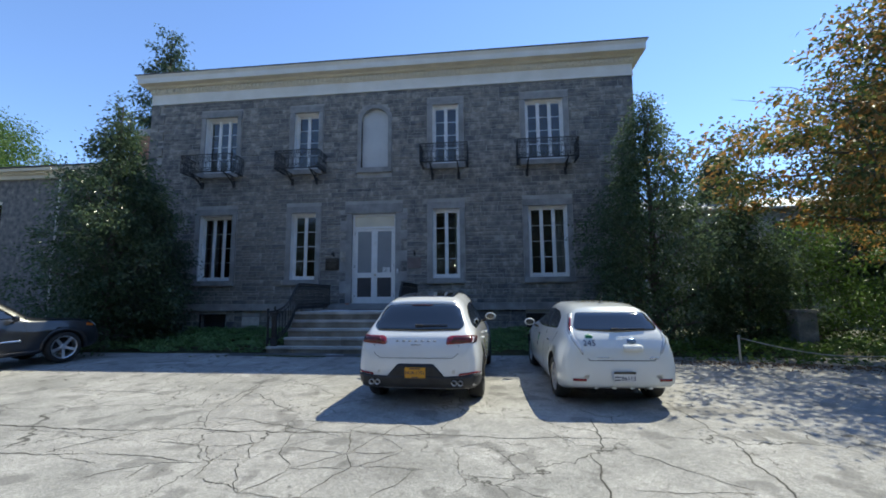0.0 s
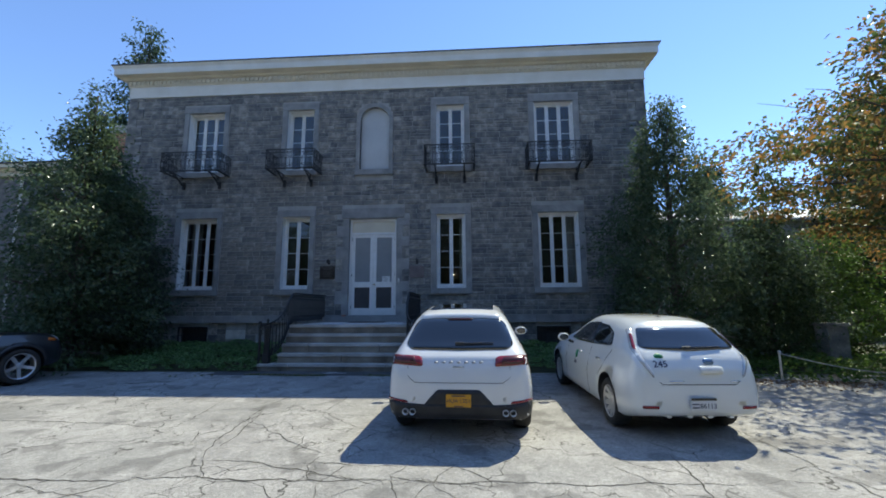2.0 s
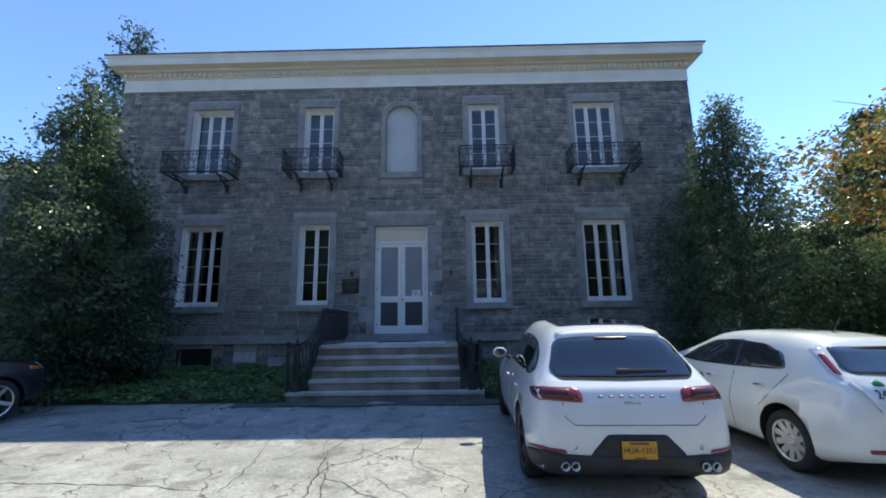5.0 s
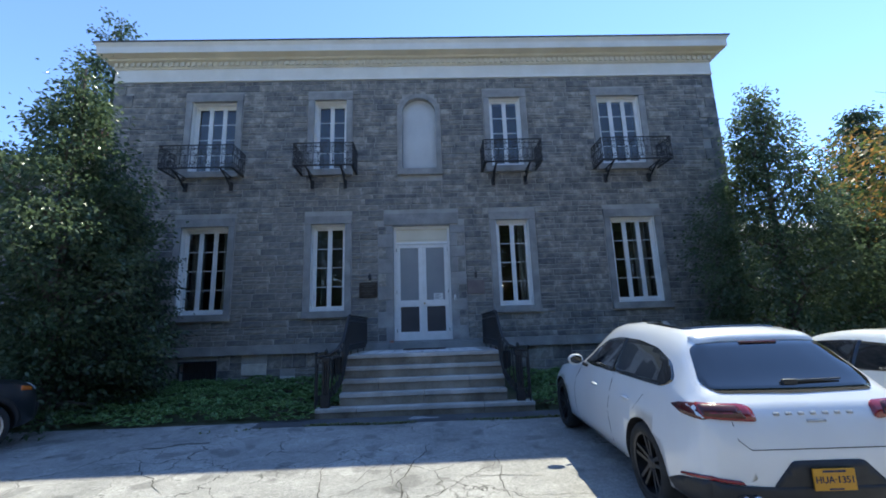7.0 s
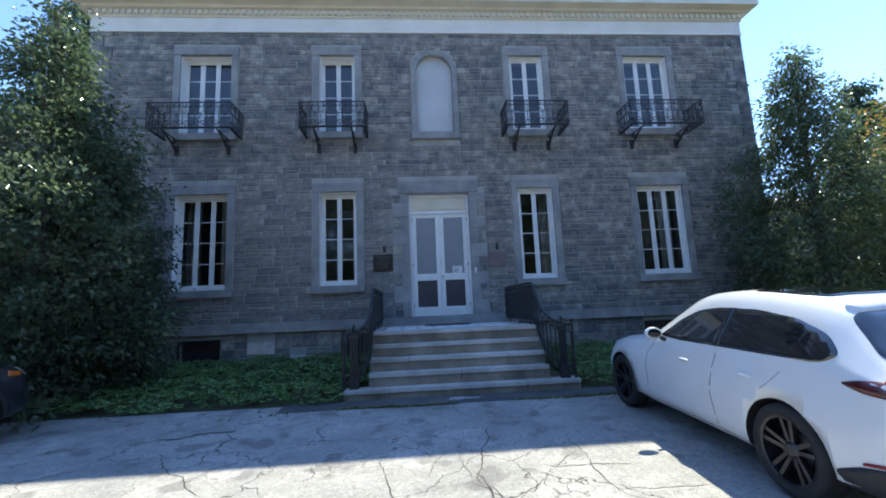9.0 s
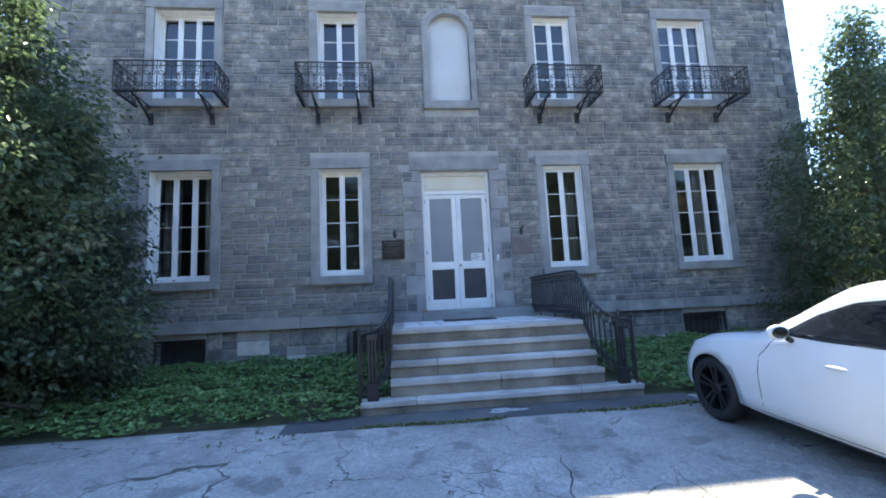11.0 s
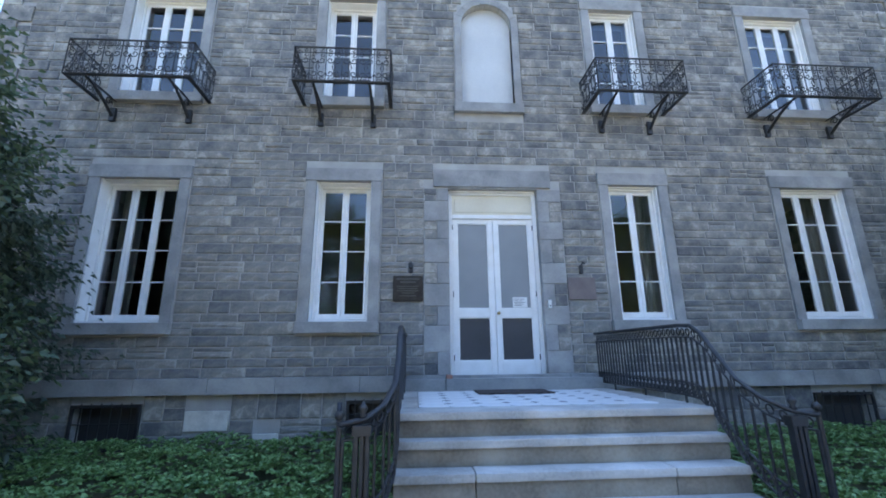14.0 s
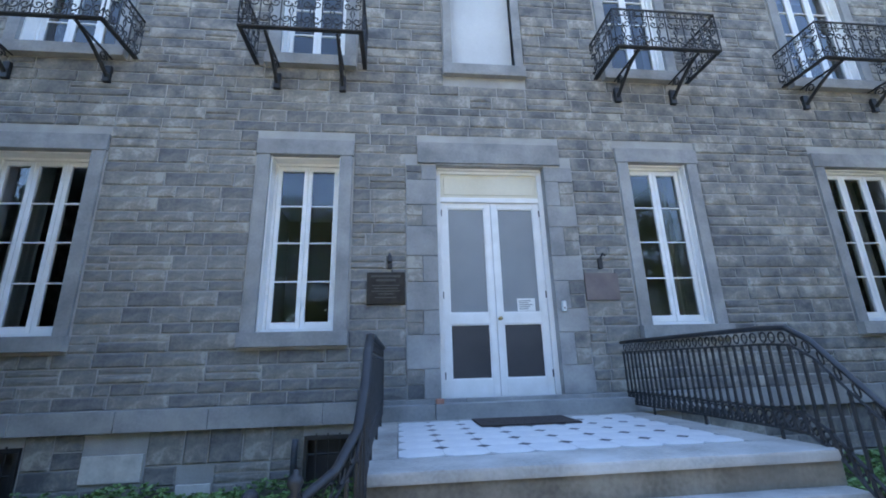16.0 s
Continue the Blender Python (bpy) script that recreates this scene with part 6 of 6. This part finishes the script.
for o in (lamp, mirrored(lamp)):
    tl = suv.lay("tail_lamp", round_poly(o, 0.03), "rear", M_RED, lift=0.010, label="red tail lamp")
    sx = 1 if o is lamp else -1
    suv.lay("lens", round_poly([(sx * 0.50, 0.935), (sx * 0.785, 0.952), (sx * 0.777, 1.024), (sx * 0.535, 1.018)], 0.02), "rear", M_REDD, tl, 0.014)
suv.lay("plate_recess", round_poly([(-0.42, 0.43), (0.42, 0.43), (0.40, 0.50), (0.25, 0.66), (-0.25, 0.66), (-0.40, 0.50)], 0.03), "rear", M_BLACKP, lift=0.008)
suv.lay("rear_bumper", round_poly([(-0.79, 0.33), (0.79, 0.33), (0.80, 0.525), (0.62, 0.50), (0.40, 0.49), (-0.40, 0.49), (-0.62, 0.50), (-0.80, 0.525)], 0.02), "rear", M_BLACKP, lift=0.011, label="black lower bumper")
for q in (-1, 1):
    suv.lay("reflector", round_poly([(q * 0.60, 0.506), (q * 0.80, 0.526), (q * 0.80, 0.552), (q * 0.62, 0.532)], 0.01), "rear", M_RED, lift=0.013)
    for dx in (0.545, 0.63):
        bm = bmesh.new()
        lathe(bm, [(0.024, 0.06), (0.036, 0.06), (0.038, 0.0), (0.036, -0.012), (0.031, -0.012), (0.028, 0.05)], Matrix.Translation((q * dx, -0.962, 0.405)) @ pose(0, 0, 0, -90, 0, 0), 18)
        part("exhaust_pipe", bm, M_METAL, suv.top, "", True)
    suv.mirror(q * 0.955, 1.74, 1.13, M_CARW)
    for y in (0.38, 1.28):
        suv.handle(q * (0.885), y, 0.88, M_CARW)
suv.seam([(-0.62, 1.02), (-0.60, 0.80), (-0.52, 0.735), (0.52, 0.735), (0.60, 0.80), (0.62, 1.02)], "rear", 0.003)
plate = part("licence_plate", boxes([(-0.146, 0.146, -0.975, -0.962, 0.468, 0.612)], 0.004), M_PLATEY, suv.top, "amber licence plate with dark lettering")
writing("lettering", "HUA\u00b71351", 0.064, pose(0, -0.977, 0.538, 90, 0, 0), M_NAVY, plate)
part("plate_lettering", boxes([(-0.08, 0.08, -0.978, -0.974, 0.588, 0.602)]), M_NAVY, plate)
part("plate_lettering", boxes([(-0.05, 0.05, -0.978, -0.974, 0.474, 0.484)]), M_NAVY, plate)
suv.wiper(-0.02, 0.42, -0.74, 1.145, 0.012)
for i in range(7):
    x = -0.27 + 0.09 * i
    suv.lay("badge", [(x - 0.022, 0.952), (x + 0.022, 0.952), (x + 0.022, 0.972), (x - 0.022, 0.972)], "rear", M_BADGE, lift=0.006)
suv.lay("badge", [(-0.07, 0.905), (0.07, 0.905), (0.07, 0.922), (-0.07, 0.922)], "rear", M_BADGE, lift=0.006)
for q in (-1, 1):
    suv.lay("headlamp", round_poly([(q * 0.52, 0.72), (q * 0.80, 0.74), (q * 0.78, 0.86), (q * 0.56, 0.84)], 0.04), "front", M_CLEARL, lift=0.008)
suv.lay("grille", round_poly([(-0.6, 0.36), (0.6, 0.36), (0.55, 0.56), (-0.55, 0.56)], 0.04), "front", M_BLACKP, lift=0.008)

# the pearl-white electric hatchback
hatch_rows = [
    (-0.84, 0.46, 0.52, 0.50, 0.60, 0.48, 0.66, 0.44),
    (-0.82, 0.36, 0.54, 0.66, 0.72, 0.62, 0.80, 0.52),
    (-0.77, 0.32, 0.58, 0.76, 0.86, 0.70, 0.94, 0.57),
    (-0.68, 0.29, 0.60, 0.83, 0.98, 0.74, 1.06, 0.60),
    (-0.56, 0.26, 0.62, 0.865, 1.02, 0.755, 1.18, 0.59),
    (-0.42, 0.22, 0.64, 0.88, 1.04, 0.765, 1.34, 0.555),
    (-0.28, 0.20, 0.64, 0.885, 1.05, 0.77, 1.47, 0.53),
    (-0.10, 0.19, 0.64, 0.885, 1.04, 0.775, 1.515, 0.53),
    (0.35, 0.18, 0.62, 0.88, 1.01, 0.78, 1.55, 0.54),
    (0.90, 0.18, 0.60, 0.88, 0.98, 0.785, 1.55, 0.545),
    (1.40, 0.18, 0.60, 0.88, 0.96, 0.785, 1.48, 0.54),
    (1.85, 0.18, 0.61, 0.88, 0.95, 0.78, 1.30, 0.54),
    (2.25, 0.19, 0.63, 0.885, 0.94, 0.77, 1.12, 0.58),
    (2.60, 0.20, 0.64, 0.885, 0.92, 0.77, 1.00, 0.62),
    (2.95, 0.21, 0.62, 0.87, 0.86, 0.74, 0.92, 0.58),
    (3.25, 0.22, 0.56, 0.80, 0.76, 0.68, 0.82, 0.50),
    (3.45, 0.25, 0.50, 0.66, 0.62, 0.58, 0.67, 0.40),
    (3.55, 0.34, 0.46, 0.45, 0.52, 0.42, 0.54, 0.32),
]
lf = Car("electric_hatchback", "pearl-white electric hatchback with fleet number and decals", hatch_rows, M_CARW2, (1.5, 7.65, ground_z(7.65)), 3.2, (0.0, 2.70), 0.355, 0.95, 0.07)
lf.top.matrix_basis = pose(1.43, 7.70, ground_z(7.70) + 0.003, SLOPE, 0, 2.6) @ Matrix.Scale(0.935, 4)
for y in (0.0, 2.70):
    for x in (-0.70, 0.70):
        lf.wheel(x, y, 0.318, 10, M_RIML, 0.215)
win = round_poly([(0.0, 1.08), (0.10, 1.24), (0.40, 1.33), (0.95, 1.355), (1.35, 1.32), (1.75, 1.18), (2.05, 1.01), (1.5, 0.995), (0.8, 1.02), (0.2, 1.055)], 0.05)
for way in ("left", "right"):
    g = lf.lay("side_window", win, way, M_CARGLASS, lift=0.004)
    lf.lay("pillar", [(0.78, 1.02), (0.88, 1.015), (0.84, 1.355), (0.77, 1.355)], way, M_GLOSSB, g, 0.0075)
    lf.seam([(0.80, 1.0), (0.83, 0.6), (0.78, 0.28)], way)
    lf.seam([(2.0, 1.0), (2.05, 0.8), (2.02, 0.28)], way)
    lf.seam([(-0.05, 1.03), (0.12, 0.85), (0.34, 0.62)], way)
    lf.lay("decal", [(1.45 + 0.065 * math.cos(a), 0.78 + 0.075 * math.sin(a)) for a in [2 * math.pi * i / 18 for i in range(18)]], way, M_GREENP, lift=0.003)
    sd = -1 if way == "left" else 1
    hit, nor, _, _ = lf.tree.ray_cast(Vector((3 * sd, 1.45, 0.645)), Vector((-sd, 0, 0)))
    writing("fleet_number", "245", 0.085, Matrix.Translation(hit + nor * 0.006) @ pose(0, 0, 0, 90, 0, 90 * sd), M_NAVY, lf.top)
lf.lay("rear_window", round_poly([(-0.56, 1.10), (0, 1.075), (0.56, 1.10), (0.60, 1.14), (0.51, 1.345), (-0.51, 1.345), (-0.60, 1.14)], 0.05), "rear", M_CARGLASS, lift=0.005)
lf.lay("windscreen", round_poly([(-0.58, 2.28), (0.58, 2.28), (0.46, 1.48), (-0.46, 1.48)], 0.06), "roof", M_CARGLASS, lift=0.004)
for q in (-1, 1):
    lens = [(q * 0.55, 1.33), (q * 0.585, 1.31), (q * 0.675, 1.08), (q * 0.665, 0.97), (q * 0.56, 0.80), (q * 0.52, 0.80), (q * 0.615, 1.0), (q * 0.615, 1.12)]
    t = lf.lay("tail_lamp", round_poly(lens, 0.02), "rear", M_CLEARL, lift=0.010, label="tall clear tail lamp")
    lf.lay("red_strip", round_poly([(q * 0.575, 1.27), (q * 0.595, 1.26), (q * 0.655, 1.09), (q * 0.635, 1.08)], 0.008), "rear", M_RED, t, 0.014)
    lf.lay("reflector", round_poly([(q * 0.50, 0.415), (q * 0.68, 0.415), (q * 0.68, 0.45), (q * 0.50, 0.45)], 0.01), "rear", M_RED, lift=0.009)
    lf.mirror(q * 0.93, 1.80, 1.03, M_CARW2)
    for y in (0.30, 1.18):
        lf.handle(q * 0.825, y, 0.86, M_CHROME)
    lf.lay("headlamp", round_poly([(q * 0.45, 0.70), (q * 0.66, 0.76), (q * 0.62, 0.86), (q * 0.44, 0.78)], 0.03), "front", M_CLEARL, lift=0.01)
lf.seam([(-0.60, 1.0), (-0.55, 0.80), (-0.44, 0.70), (0.44, 0.70), (0.55, 0.80), (0.60, 1.0)], "rear", 0.005)
lf.lay("hatch_handle", round_poly([(0.02, 0.82), (0.30, 0.82), (0.30, 0.90), (0.02, 0.90)], 0.03), "rear", M_CARW2, lift=0.03)
lf.lay("badge", round_poly([(0.10, 0.925), (0.22, 0.925), (0.22, 0.99), (0.10, 0.99)], 0.04, 6), "rear", M_BLUEB, lift=0.015)
lf.lay("badge", [(0.38, 0.73), (0.50, 0.73), (0.50, 0.745), (0.38, 0.745)], "rear", M_CHROME, lift=0.005)
lf.lay("badge", [(-0.36, 0.73), (-0.18, 0.73), (-0.18, 0.742), (-0.36, 0.742)], "rear", M_CHROME, lift=0.005)
hit, nor, _, _ = lf.tree.ray_cast(Vector((-0.43, -3, 0.93)), Vector((0, 1, 0)))
num = writing("fleet_number", "245", 0.12, Matrix.Translation(hit + nor * 0.008) @ pose(0, 0, 0, math.degrees(math.acos(max(-1, min(1, nor.z)))), 0, 0), M_NAVY, lf.top)
lf.lay("decal", round_poly([(-0.47, 1.0), (-0.37, 1.0), (-0.36, 1.03), (-0.42, 1.06), (-0.48, 1.03)], 0.02), "rear", M_GREENP, lift=0.004)
plate = part("licence_plate", boxes([(-0.14, 0.16, -0.885, -0.865, 0.405, 0.55)], 0.004), M_PLATEW, lf.top, "white licence plate with a dark top band")
part("plate_band", boxes([(-0.14, 0.16, -0.889, -0.883, 0.525, 0.555)], 0.002), M_GLOSSB, plate)
writing("lettering", "86113", 0.08, pose(0.06, -0.887, 0.46, 90, 0, 0), M_NAVY, plate)
for z in (0.435, 0.475):
    part("plate_lettering", boxes([(-0.13, -0.05, -0.888, -0.884, z, z + 0.015)]), M_NAVY, plate)
bm = bmesh.new()
tube(bm, [(0.0, 0.12, 1.46), (0.0, -0.02, 1.66)], 0.007, 5, 0.5)
box(bm, -0.03, 0.03, 0.06, 0.20, 1.43, 1.475, 0.01)
part("aerial", bm, M_BLACKP, lf.top)
lf.wiper(-0.05, 0.40, -0.68, 1.10, 0.01)
for x in (-0.35, -0.1, 0.15, 0.4):
    part("diffuser_fin", boxes([(x - 0.03, x + 0.03, -0.77, -0.6, 0.29, 0.345)], 0.014), M_CARW2, lf.top)

# the dark station car by the bed
jeep_rows = [
    (-0.98, 0.45, 0.62, 0.62, 0.74, 0.6, 0.80, 0.55),
    (-0.93, 0.36, 0.66, 0.82, 0.96, 0.78, 1.05, 0.68),
    (-0.80, 0.30, 0.70, 0.90, 1.05, 0.84, 1.30, 0.66),
    (-0.55, 0.28, 0.72, 0.93, 1.07, 0.86, 1.62, 0.62),
    (0.0, 0.27, 0.72, 0.94, 1.07, 0.87, 1.70, 0.62),
    (0.9, 0.27, 0.70, 0.93, 1.06, 0.87, 1.73, 0.63),
    (1.5, 0.27, 0.70, 0.93, 1.05, 0.865, 1.66, 0.62),
    (1.95, 0.27, 0.71, 0.935, 1.05, 0.86, 1.40, 0.63),
    (2.25, 0.27, 0.72, 0.94, 1.04, 0.85, 1.16, 0.68),
    (2.75, 0.28, 0.74, 0.945, 1.02, 0.87, 1.10, 0.72),
    (3.25, 0.29, 0.72, 0.93, 0.98, 0.85, 1.05, 0.70),
    (3.55, 0.32, 0.64, 0.86, 0.88, 0.80, 0.96, 0.66),
    (3.70, 0.40, 0.60, 0.70, 0.74, 0.66, 0.80, 0.56),
]
jp = Car("station_car", "dark blue-grey sport utility car parked beside the bed", jeep_rows, M_CARD, (-11.53, 7.49, ground_z(7.49)), -15, (0.0, 2.85), 0.43)
jp.top.matrix_basis = pose(-11.53, 7.49, ground_z(7.49) + 0.003, 0, 0, -15) @ pose(0, 0, 0, SLOPE, 0, 0) @ Matrix.Scale(0.93, 4)
for y in (0.0, 2.85):
    for x in (-0.83, 0.83):
        jp.wheel(x, y, 0.372, 5, M_RIML, 0.27, False)
for way in ("left", "right"):
    g = jp.lay("side_window", round_poly([(-0.6, 1.12), (-0.45, 1.5), (0.2, 1.60), (1.1, 1.62), (1.5, 1.54), (1.98, 1.13), (1.0, 1.10)], 0.05), way, M_CARGLASS, lift=0.004)
    jp.lay("pillar", [(0.75, 1.11), (0.87, 1.11), (0.84, 1.62), (0.74, 1.62)], way, M_GLOSSB, g, 0.0075)
    jp.seam([(0.80, 1.08), (0.83, 0.6), (0.78, 0.36)], way)
    jp.seam([(2.05, 1.06), (2.12, 0.8), (2.08, 0.36)], way)
    jp.lay("side_moulding", round_poly([(0.5, 0.60), (2.0, 0.60), (2.0, 0.64), (0.5, 0.64)], 0.01), way, M_CHROME, lift=0.008)
    jp.lay("sill", [(0.45, 0.285), (2.38, 0.285), (2.40, 0.37), (0.43, 0.37)], way, M_RIMD, lift=0.012)
    for yc in (0.0, 2.85):
        ring = [(yc + 0.44 * math.cos(a), 0.355 + 0.44 * math.sin(a)) for a in [math.pi * i / 16 for i in range(17)]] + [(yc + 0.50 * math.cos(a), 0.355 + 0.50 * math.sin(a)) for a in [math.pi * (1 - i / 16) for i in range(17)]]
        jp.lay("arch_flare", ring, way, M_RIMD, lift=0.015, step=0.06)
    for y in (0.35, 1.25):
        s = -1 if way == "left" else 1
        jp.handle(s * 0.905, y, 0.93, M_CARD)
for q in (-1, 1):
    jp.mirror(q * 1.02, 1.85, 1.14, M_CARD)
    jp.lay("headlamp", round_poly([(q * 0.46, 0.82), (q * 0.80, 0.84), (q * 0.78, 0.96), (q * 0.50, 0.95)], 0.03), "front", M_CLEARL, lift=0.01)
    jp.lay("fog_lamp", round_poly([(q * 0.5, 0.50), (q * 0.66, 0.50), (q * 0.66, 0.58), (q * 0.5, 0.58)], 0.03), "front", M_CLEARL, lift=0.01)
jp.lay("marker_lamp", round_poly([(3.32, 0.86), (3.5, 0.84), (3.5, 0.90), (3.34, 0.93)], 0.02), "right", M_AMBER, lift=0.01)
jp.lay("grille", round_poly([(-0.42, 0.70), (0.42, 0.70), (0.42, 0.93), (-0.42, 0.93)], 0.03), "front", M_BLACKP, lift=0.01)
jp.lay("front_bumper", round_poly([(-0.8, 0.36), (0.8, 0.36), (0.82, 0.62), (-0.82, 0.62)], 0.05), "front", M_BLACKP, lift=0.012)
jp.lay("windscreen", round_poly([(-0.62, 2.2), (0.62, 2.2), (0.54, 1.62), (-0.54, 1.62)], 0.06), "roof", M_CARGLASS, lift=0.004)


# ---- stones of the front wall, coursed and pierced by the openings ----
rs = random.Random(77)
blocked = [(x - w / 2 - 0.175, x + w / 2 + 0.175, z[0] - 0.17, z[1] + 0.22) for x, w, z, _ in windows]
blocked.append((dx0 - 0.245, dx1 + 0.245, dz1 - 0.003, dz1 + 0.345))
blocked.append((dx0 - 0.40, dx1 + 0.40, 1.6, dz1))
blocked.append((CX - R1 - 0.01, CX + R1 + 0.01, 6.155, SPR))
for i in range(6):
    a0, a1 = SPR + R1 * i / 6, SPR + R1 * (i + 1) / 6
    hwid = math.sqrt(max(0.0, R1 ** 2 - (R1 * i / 6) ** 2))
    blocked.append((CX - hwid - 0.01, CX + hwid + 0.01, a0, a1 + 0.003))
blocked += [(a - 0.01, b + 0.01, c - 0.02, d + 0.03) for a, b, c, d in cellar]
blocked += [(-8.73, -8.10, 0.97, 1.26), (-7.76, -7.39, 0.77, 0.94)]

corner = thing("corner_quoins", "rough grey corner blocks at both ends of the house front", "quoins")
zq, k = 1.70, 0
while zq < 9.05:
    h = min((0.30, 0.36, 0.28, 0.33)[k % 4], 9.10 - zq)
    for q, ex in ((1, WX0), (-1, WX1)):
        w = (0.30, 0.52)[k % 2]
        a, b = sorted((ex - q * 0.012, ex + q * w))
        part("quoin_block", boxes([(a, b, WY - 0.032, WY + 0.1, zq + 0.004, zq + h - 0.004)], 0.01), M_STONE_P, corner)
        blocked.append((a, b + 0.001, zq, zq + h))
    zq += h
    k += 1


def stone_rects():
    """Rectangles of coursed stone over the whole front, cut round what is blocked."""
    out = []
    for z0, z1, hmin, hmax in ((0.30, 1.475, 0.16, 0.28), (1.70, 9.10, 0.12, 0.215)):
        z = z0
        while z < z1 - 0.02:
            h = rs.uniform(hmin, hmax)
            if z1 - z - h < hmin * 0.8:
                h = z1 - z
            spans = [(WX0, WX1)]
            for a, b, c, d in blocked:
                if c < z + h - 0.012 and d > z + 0.012:
                    new_spans = []
                    for s, e in spans:
                        if b <= s or a >= e:
                            new_spans.append((s, e))
                        else:
                            if a - s > 0.03:
                                new_spans.append((s, a))
                            if e - b > 0.03:
                                new_spans.append((b, e))
                    spans = new_spans
            for s, e in spans:
                x = s
                while x < e - 1e-6:
                    w = rs.uniform(0.17, 0.66) * (1.2 if h > 0.17 else 1.0)
                    if e - x - w < 0.14:
                        w = e - x
                    if h > 0.165 and rs.random() < 0.22:
                        k = h * rs.uniform(0.4, 0.6)
                        out.append((x, x + w, z, z + k))
                        out.append((x, x + w, z + k, z + h))
                    else:
                        out.append((x, x + w, z, z + h))
                    x += w
            z += h
    return out


def stone_geo(w, h, r):
    """A rough-faced stone of unit depth origin at its middle back: 4 outer, 4 inner corners and a raised heart."""
    j = lambda k: r.uniform(-k, k)
    g = 0.006
    o = [(-w / 2 + g + abs(j(0.004)), -h / 2 + g + abs(j(0.003))), (w / 2 - g - abs(j(0.004)), -h / 2 + g + abs(j(0.003))), (w / 2 - g - abs(j(0.004)), h / 2 - g - abs(j(0.003))), (-w / 2 + g + abs(j(0.004)), h / 2 - g - abs(j(0.003)))]
    c = min(0.018, w * 0.2, h * 0.2)
    f = r.uniform(0.006, 0.02)
    v = [(x, 0.003, z) for x, z in o]
    v += [(x, -f * 0.45 + j(0.002), z) for x, z in o]
    v += [(x - math.copysign(c, x), -f + j(0.005), z - math.copysign(c * 0.8, z)) for x, z in o]
    v += [(j(w * 0.15), -f - r.uniform(0.0, 0.010), j(h * 0.1))]
    q = [(a, (a + 1) % 4, (a + 1) % 4 + 4, a + 4) for a in range(4)] + [(a + 4, (a + 1) % 4 + 4, (a + 1) % 4 + 8, a + 8) for a in range(4)] + [(a + 8, (a + 1) % 4 + 8, 12) for a in range(4)]
    return v, q


rects = stone_rects()


def near(r):
    x, z = (r[0] + r[1]) / 2, (r[2] + r[3]) / 2
    return abs(x + 6.4) * 0.55 + abs(z - 2.9)


rects.sort(key=near)
rv, rf = [], []
for i, (x0, x1, z0, z1) in enumerate(rects):
    v, q = stone_geo(x1 - x0, z1 - z0, rs)
    mx, mz = (x0 + x1) / 2, (z0 + z1) / 2
    if i < 300:
        o = raw("stone", v, q, M_STONE_P, wall_front)
        o.location = (mx, WY - 0.001, mz)
    else:
        k = len(rv)
        rv += [(a + mx, b + WY - 0.001, c + mz) for a, b, c in v]
        rf += [tuple(a + k for a in f) for f in q]
tagged(raw("stonework", rv, rf, M_STONE, wall_front), kind="stuff")
